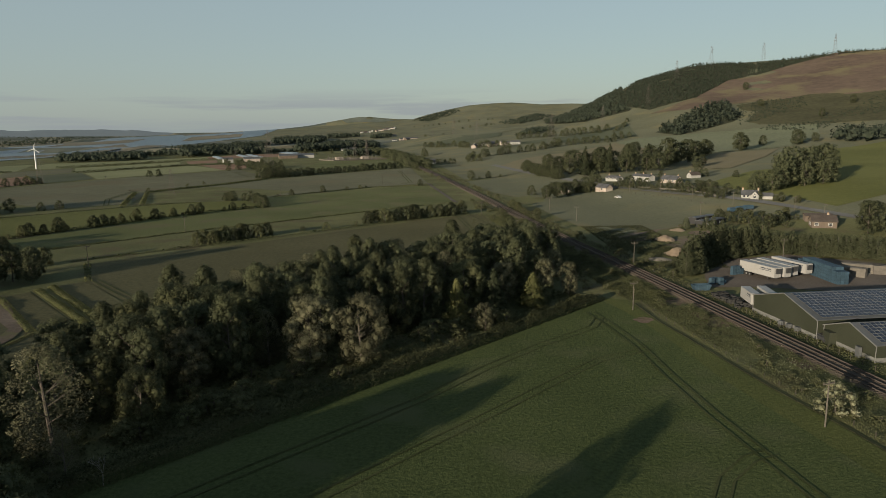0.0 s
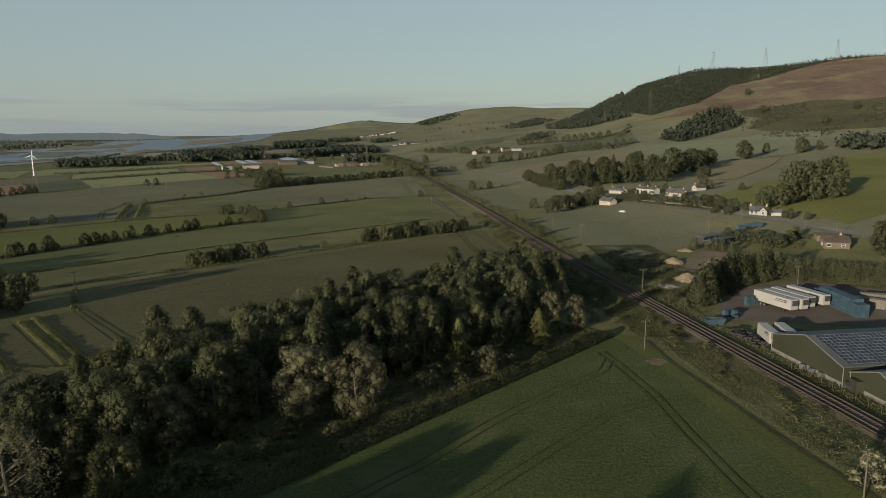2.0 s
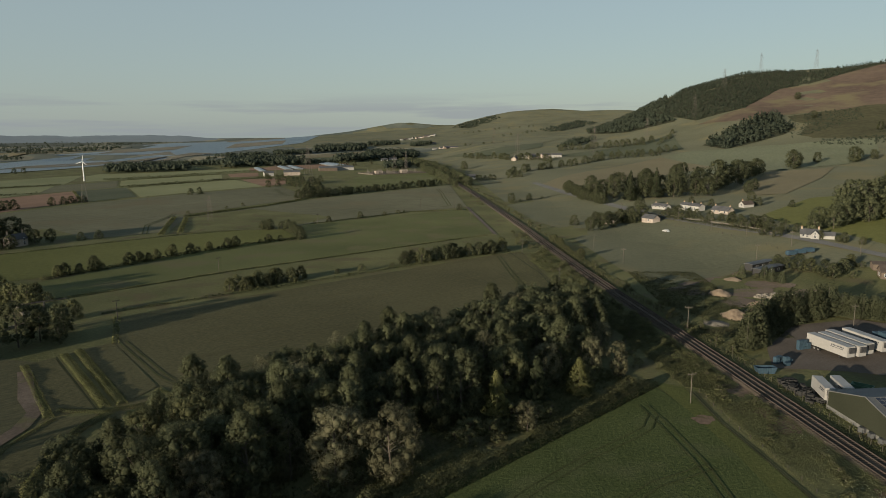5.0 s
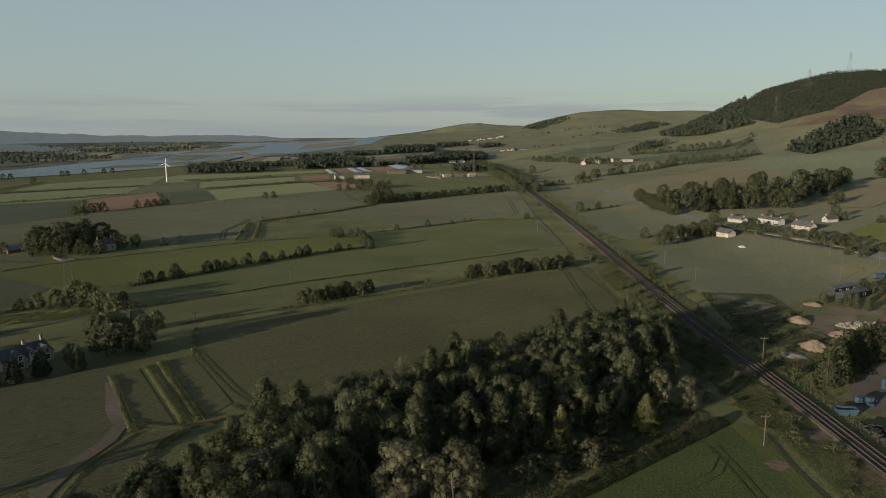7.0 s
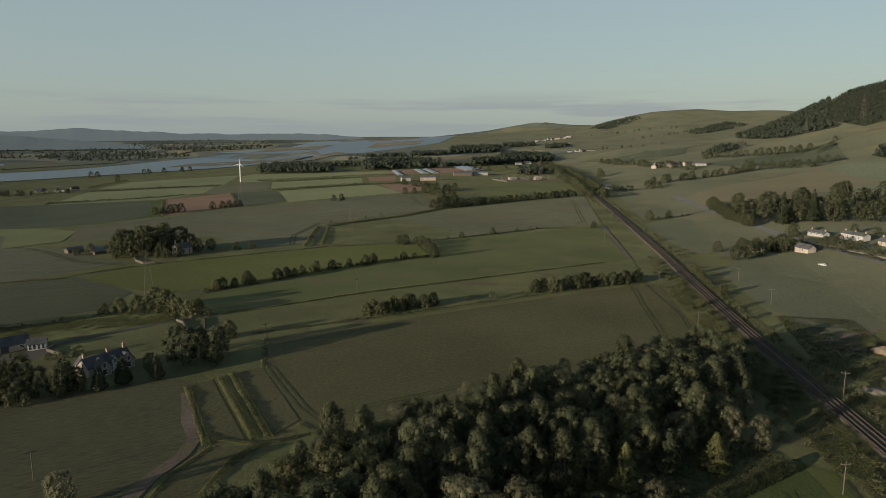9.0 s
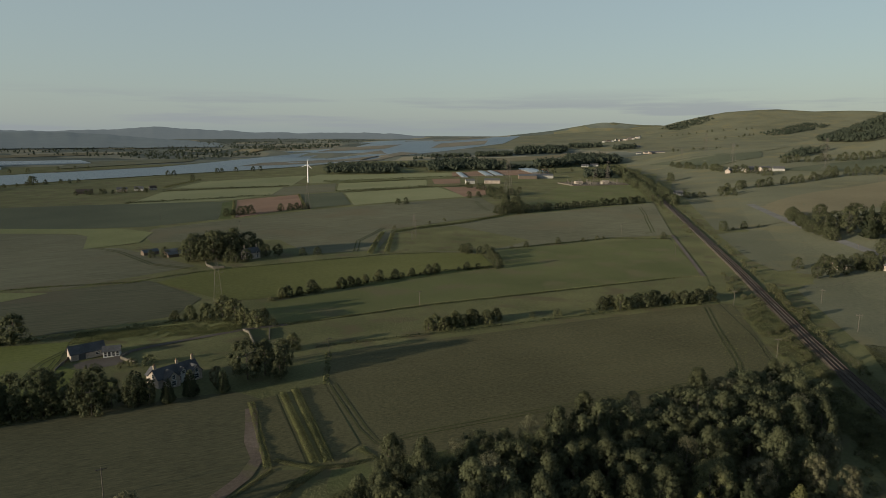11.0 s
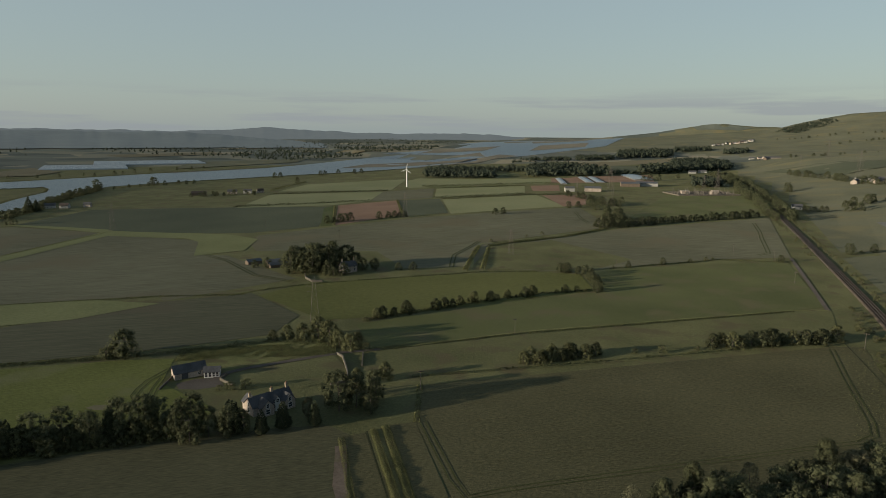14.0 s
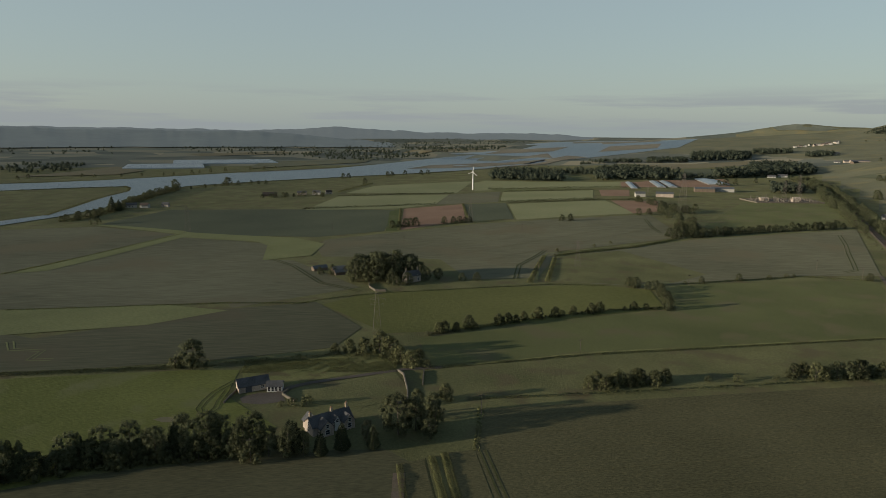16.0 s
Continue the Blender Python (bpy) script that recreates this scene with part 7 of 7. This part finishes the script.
for x, y, tall in ((-584, 436, 27), (-370, 619, 27), (-190, 471, 19), (-204, 268, 21), (-213, 832, 47), (-132, 1029, 30), (-118, 1060, 28), (-133, 1197, 32), (67, 1300, 46), (190, 1180, 50), (330, 1400, 48), (470, 1560, 46), (600, 1760, 48), (735, 1885, 50), (865, 1860, 50), (990, 1745, 48), (30, 1700, 44), (-20, 1560, 30), (-290, 950, 20)):
    pylon(x, y, 40, tall, "grey lattice steel pylon across the fields" if y < 1250 else "tall grey lattice pylon on the hillside")


def turbine(x, y):
    root = tagged(base("wind_turbine", x, y, 20), "white wind turbine on the far carse", "wind turbine")
    z = 30.0
    bm = bmesh.new()
    bar(bm, (0, 0, -0.5), (0, 0, z), 1.1, 0.65, 16)
    part("tower", bm, TURBINE_WHITE, root)
    bm = bmesh.new()
    box(bm, -0.9, -2.2, z - 0.7, 0.9, 2.2, z + 1.0)
    bmesh.ops.bevel(bm, geom=bm.edges[:], offset=0.3, segments=2, affect="EDGES")
    part("nacelle", bm, TURBINE_WHITE, root)
    bm = bmesh.new()
    bar(bm, (0, -2.2, z + 0.2), (0, -3.4, z + 0.2), 0.8, 0.2, 12)
    part("hub", bm, TURBINE_WHITE, root)
    for k in range(3):
        a = radians(10 + 120 * k)
        d, c = Vector((math.sin(a), 0, math.cos(a))), Vector((0, -2.8, z + 0.2))
        side = Vector((math.cos(a), 0, -math.sin(a)))
        bm = bmesh.new()
        ring = []
        for f, w in ((0.5, 0.5), (2, 1.0), (6, 0.65), (10, 0.2)):
            ring.append([bm.verts.new(c + d * f + side * sx * w * 0.5 + Vector((0, sy * 0.12, 0))) for sx, sy in ((-1, -1), (1, -1), (1, 1), (-1, 1))])
        for p, q in zip(ring, ring[1:]):
            for m in range(4):
                bm.faces.new((p[m], p[(m + 1) % 4], q[(m + 1) % 4], q[m]))
        bm.faces.new(ring[0])
        bm.faces.new(ring[-1][::-1])
        bmesh.ops.recalc_face_normals(bm, faces=bm.faces[:])
        part("blade", bm, TURBINE_WHITE, root)


turbine(-612, 1018)

# substation: rows of pale switchgear inside a wall
substation = tagged(base("substation", -140, 1062, 35), "substation yard with pale switchgear behind a wall", "substation")
bm = bmesh.new()
box(bm, -46, -26, -2.0, 46, 26, 0.3)
part("yard_slab", bm, YARD, substation)
for x0, y0, x1, y1 in ((-46, -26, 46, -25), (-46, 25, 46, 26), (-46, -25, -45, 25), (45, -25, 46, 25)):
    bm = bmesh.new()
    box(bm, x0, y0, 0.3, x1, y1, 1.8)
    part("wall", bm, DRY_STONE, substation)
sub_rng = random.Random(2)
for k in range(70):
    x, y, h = sub_rng.uniform(-42, 42), sub_rng.uniform(-22, 22), sub_rng.uniform(3, 9)
    bm = bmesh.new()
    box(bm, x - 0.5, y - 0.4, 0.3, x + 0.5, y + 0.4, h * 0.5)
    bar(bm, (x, y, h * 0.5), (x, y, h), 0.22, 0.12, 6)
    part("switchgear", bm, GREY_BOX, substation)
for x, y, w in ((-20, 8, 12), (14, -10, 9), (28, 12, 10)):
    bm = bmesh.new()
    box(bm, x - w / 2, y - 3, 0.3, x + w / 2, y + 3, 4.5)
    part("control_building", bm, STONE, substation)

# polytunnels across the river
for cx, cy, long, wide, rows_n, turn in ((-1690, 1150, 26, 200, 24, 55), (-1780, 1420, 26, 300, 26, 55)):
    root = tagged(base("polytunnel", *drawn_in(cx, cy, 0)[:2], turn, drawn_in(cx, cy, land(cx, cy))[2]), "field of white plastic polytunnels across the river", "polytunnel")
    for k in range(rows_n):
        bm = bmesh.new()
        y0 = (k - rows_n / 2) * 8.6
        prof = [(-3.8, 0), (-3.2, 2.0), (-1.6, 3.4), (1.6, 3.4), (3.2, 2.0), (3.8, 0)]
        a = [bm.verts.new((-wide / 2, y0 + p, z)) for p, z in prof]
        b = [bm.verts.new((wide / 2, y0 + p, z)) for p, z in prof]
        for m in range(5):
            bm.faces.new((a[m], a[m + 1], b[m + 1], b[m]))
        bm.faces.new(a[::-1])
        bm.faces.new(b)
        part("tunnel", bm, GLASSY, root)


# ---- walls and fences ----
def stone_wall(points, tall, thick, label):
    rng = random.Random(4)
    bm = bmesh.new()
    for x, y, d in along(points, 0.7):
        h = tall * rng.uniform(0.85, 1.1)
        z = land(x, y)
        c = [Vector((x, y, z)) + Vector((d.x * i * 0.36 - d.y * j * thick / 2, d.y * i * 0.36 + d.x * j * thick / 2, l)) for i in (-1, 1) for j in (-1, 1) for l in (-0.1, h)]
        v = [bm.verts.new(p) for p in c]
        for f4 in ((0, 1, 3, 2), (4, 6, 7, 5), (0, 4, 5, 1), (2, 3, 7, 6), (0, 2, 6, 4), (1, 5, 7, 3)):
            bm.faces.new([v[i] for i in f4])
    return tagged(part("stone_wall", bm, DRY_STONE), label, "wall")


stone_wall([(-186, 196), (-184, 191), (-176, 189)], 1.1, 0.5, "low pale stone wall curving beside the drive")
stone_wall([(-165, 234), (-161, 232), (-150, 220), (-144, 212), (-147, 206)], 1.0, 0.5, "low pale stone wall round the paddock")
stone_wall([(-195.3, 174.5), (-204, 190)], 0.8, 0.4, "low dark stone wall below the barn")
stone_wall([(-149, 228), (-157, 240)], 0.9, 0.5, "short pale stone wall beside the lane")
stone_wall([(-275, 346), (-268, 338), (-258, 332), (-253, 335)], 1.3, 0.5, "pale curved stone wall beside the farm drive")
stone_wall([(128, 440), (150, 385), (152, 372)], 1.0, 0.5, "low stone wall beside the road")


FENCE_WOOD = surface("dark_fence_post", (0.040, 0.036, 0.029), (0.070, 0.063, 0.052), 1.0, 5.0)


def fence(points, gap, label, tall=1.2):
    root = tagged(base("fence", 0, 0, 0, 0), label, "fence")
    sites = along(points, gap)
    bm = bmesh.new()
    box(bm, -0.05, -0.05, -0.2, 0.05, 0.05, tall)
    me = bpy.data.meshes.new("post")
    bm.to_mesh(me)
    bm.free()
    me.materials.append(FENCE_WOOD)
    for x, y, d in sites:
        p = new("post", me)
        p.parent = root
        p.matrix_local = pose(x, y, land(x, y))
    for h in (0.45, tall - 0.1):
        bm = bmesh.new()
        for (x, y, d), (x2, y2, d2) in zip(sites, sites[1:]):
            bar(bm, (x, y, land(x, y) + h), (x2, y2, land(x2, y2) + h), 0.008)
        part("wire", bm, STEEL_DARK, root)


fence([(rail_x(y) + 5.2, y) for y in range(90, 330, 20)], 3.0, "post and wire fence beside the railway")
fence([(53, 390), (107, 441), (128, 395), (143, 338)], 4.0, "post and wire fence round the pasture")
fence([(49.5, 163), (50.6, 146), (52.6, 134), (54.6, 120), (56.6, 107), (60, 90), (68, 40)], 4.0, "post and wire fence along the crop field", 0.9)

# ---- verge: tall grass, weeds, blossom and ditches ----
def tufts(name, label, spots_of, count, size, material, seed, lift=0.2):
    rng = np.random.default_rng(seed)
    pts = []
    while len(pts) < count:
        x, y = spots_of(rng)
        dense = noise.noise((x * 0.07, y * 0.07, seed)) + 0.5 * noise.noise((x * 0.35, y * 0.35, seed))
        if dense < -0.15 + 0.3 * rng.uniform(-1, 1):
            continue
        pts.append((x, y, land(x, y) + lift * 0.5 + rng.uniform(0, 0.22) * (1 + dense)))
    pts = np.array(pts)
    outs = rng.normal(size=(len(pts), 3)) * (1.0, 1.0, 0.25) + (0.0, 0.0, 0.75)
    return tagged(new(name, leaf_mesh(name, clumps(rng, pts, outs, size), material)), label, "grass", kind="stuff")


def west_bank(rng):
    y = rng.uniform(60, 345)
    edge = lerp_table(y, ((60, 64), (90, 59), (107, 56), (134, 52), (163, 49.5), (172, 46), (236, 36), (300, 27), (350, 17)))
    return rng.uniform(edge, rail_x(y) - 3.1), y


def east_bank(rng):
    y = rng.uniform(60, 360)
    return rail_x(y) + rng.uniform(3.3, 9.0), y


tufts("tall_grass", "tall seeding grass on the railway bank", west_bank, 80000, 0.085, GRASS_BLADE, 21, 0.5)
tufts("weeds", "green nettles and weeds on the railway bank", west_bank, 30000, 0.085, LEAF_MID, 22, 0.7)
tufts("tall_grass", "tall seeding grass beside the yard fence", east_bank, 18000, 0.10, GRASS_BLADE, 23)
tufts("weeds", "green weeds beside the yard fence", east_bank, 6000, 0.14, LEAF_MID, 24, 0.3)
tufts("cow_parsley", "white cow parsley flowering on the bank", lambda r: (62.0 + r.normal() * 2.0, 118 + r.normal() * 9), 420, 0.10, BLOSSOM, 25, 1.3)
tufts("undergrowth", "dark bramble undergrowth in the wood", lambda r: tuple(A0 + ALONG * r.uniform(-50, 120) + ACROSS * r.uniform(2, 22)), 56000, 0.16, HEDGE_LEAF, 26, 0.3)
tufts("undergrowth", "dark bramble undergrowth in the wood", lambda r: tuple(A0 + ALONG * r.uniform(0, 118) + ACROSS * r.uniform(20, 56)), 22000, 0.22, LEAF_DARK, 27, 0.3)
tufts("rough_grass", "rough dry grass beside the lane", lambda r: (lambda k, o: (-218 + k * 49 - o * 0.6, 201 + k * 37 + o * 0.8))(r.uniform(0, 1), r.uniform(-6, 10)), 24000, 0.15, GRASS_BLADE, 28)
tufts("weeds", "green weeds on the waste ground", lambda r: (r.uniform(62, 90), r.uniform(205, 300)), 20000, 0.16, HEDGE_LEAF, 29, 0.2)
tufts("weeds", "green weeds in the corner beside the wood", lambda r: (lambda y: (r.uniform(47 - (y - 165) * 0.14, rail_x(y) - 4.5), y))(r.uniform(165, 240)), 14000, 0.15, LEAF_MID, 31, 0.3)
tufts("weeds", "green weeds beyond the railway corner", lambda r: (rail_x(300) + r.uniform(-32, -5), r.uniform(228, 350)), 4000, 0.15, GRASS_BLADE, 30, 0.2)
# ditch banks between the strips, and the drain beside the crop
for points, tall, wide, n in (([(-114, 184), (-83, 150)], 0.9, 2.2, 40), ([(-112, 187.5), (-80, 151.5)], 1.0, 2.4, 40), ([(-119, 175), (-92, 144)], 0.7, 2.0, 24), ([(-76, 160), (-66, 154), (-50, 170)], 0.6, 1.8, 20), ([(-80, 147), (-81.5, 138), (-80.5, 129), (-77, 116), (-72, 108)], 0.8, 2.4, 30), ([(-90, 143), (-91, 130), (-88.5, 119), (-84, 106)], 0.6, 1.4, 20), ([(-92, 147), (-82, 147), (-76, 150), (-70, 156)], 0.6, 1.6, 20)):
    hedge(points, tall, wide, "tall dry grass bank between crop strips", n * 6, 0.10, GRASS_BLADE, "grass_bank")
for points in ([(-194, 405), (-209, 445), (-225, 490)], [(-186, 414), (-201, 452), (-216, 490)], [(-220, 497), (-209, 523), (-183, 571), (-165, 640)]):
    hedge(points, 1.6, 3.2, "overgrown grassy bank of the ditch", 40, 0.28, GRASS_BLADE, "grass_bank")
for points in ([(-276, 282), (-268, 307), (-252, 331), (-228, 356), (-210, 377), (-181, 409), (-153, 424)], [(-395, 190), (-310, 265), (-271, 290)], [(-157, 244), (-110, 297), (-7, 397)], [(-580, 425), (-514, 240)], [(-105, 194), (-120, 222)]):
    hedge(points, 0.6, 2.0, "low weedy bank along the field edge", 8, 0.38, GRASS_BLADE, "grass_bank")
# the first strip paints the grass bank's shadow line, the rest are drains
for points in ([(-115, 182.2), (-84, 148.2)], [(48, 163), (49, 146), (51, 134), (53, 120), (55, 107), (58.5, 90), (66, 40)], [(25, 294), (13, 351)], [(33, 238), (28, 262), (25, 294)]):
    tagged(part("ditch", ribbon(points, 0.45, 0.14), DRAIN_AND_SHADE), "narrow dark line of drain and painted bank shadow", "ditch", kind="structure")


def elder(x, y):
    root = tagged(base("elder_bush", x, y, 0), "elder bush covered in cream blossom", "bush")
    trunk, crown = make_tree("bush", 61, LEAF_PALE, 9.0, 0.17, 5.2, 2.7)
    _, flowers = make_tree("bush", 61, BLOSSOM, 8.0, 0.12, 5.35, 2.85)
    for part_name, me in (("trunk", trunk), ("crown", crown), ("blossom", flowers)):
        new(part_name, me).parent = root


elder(59.5, 96)
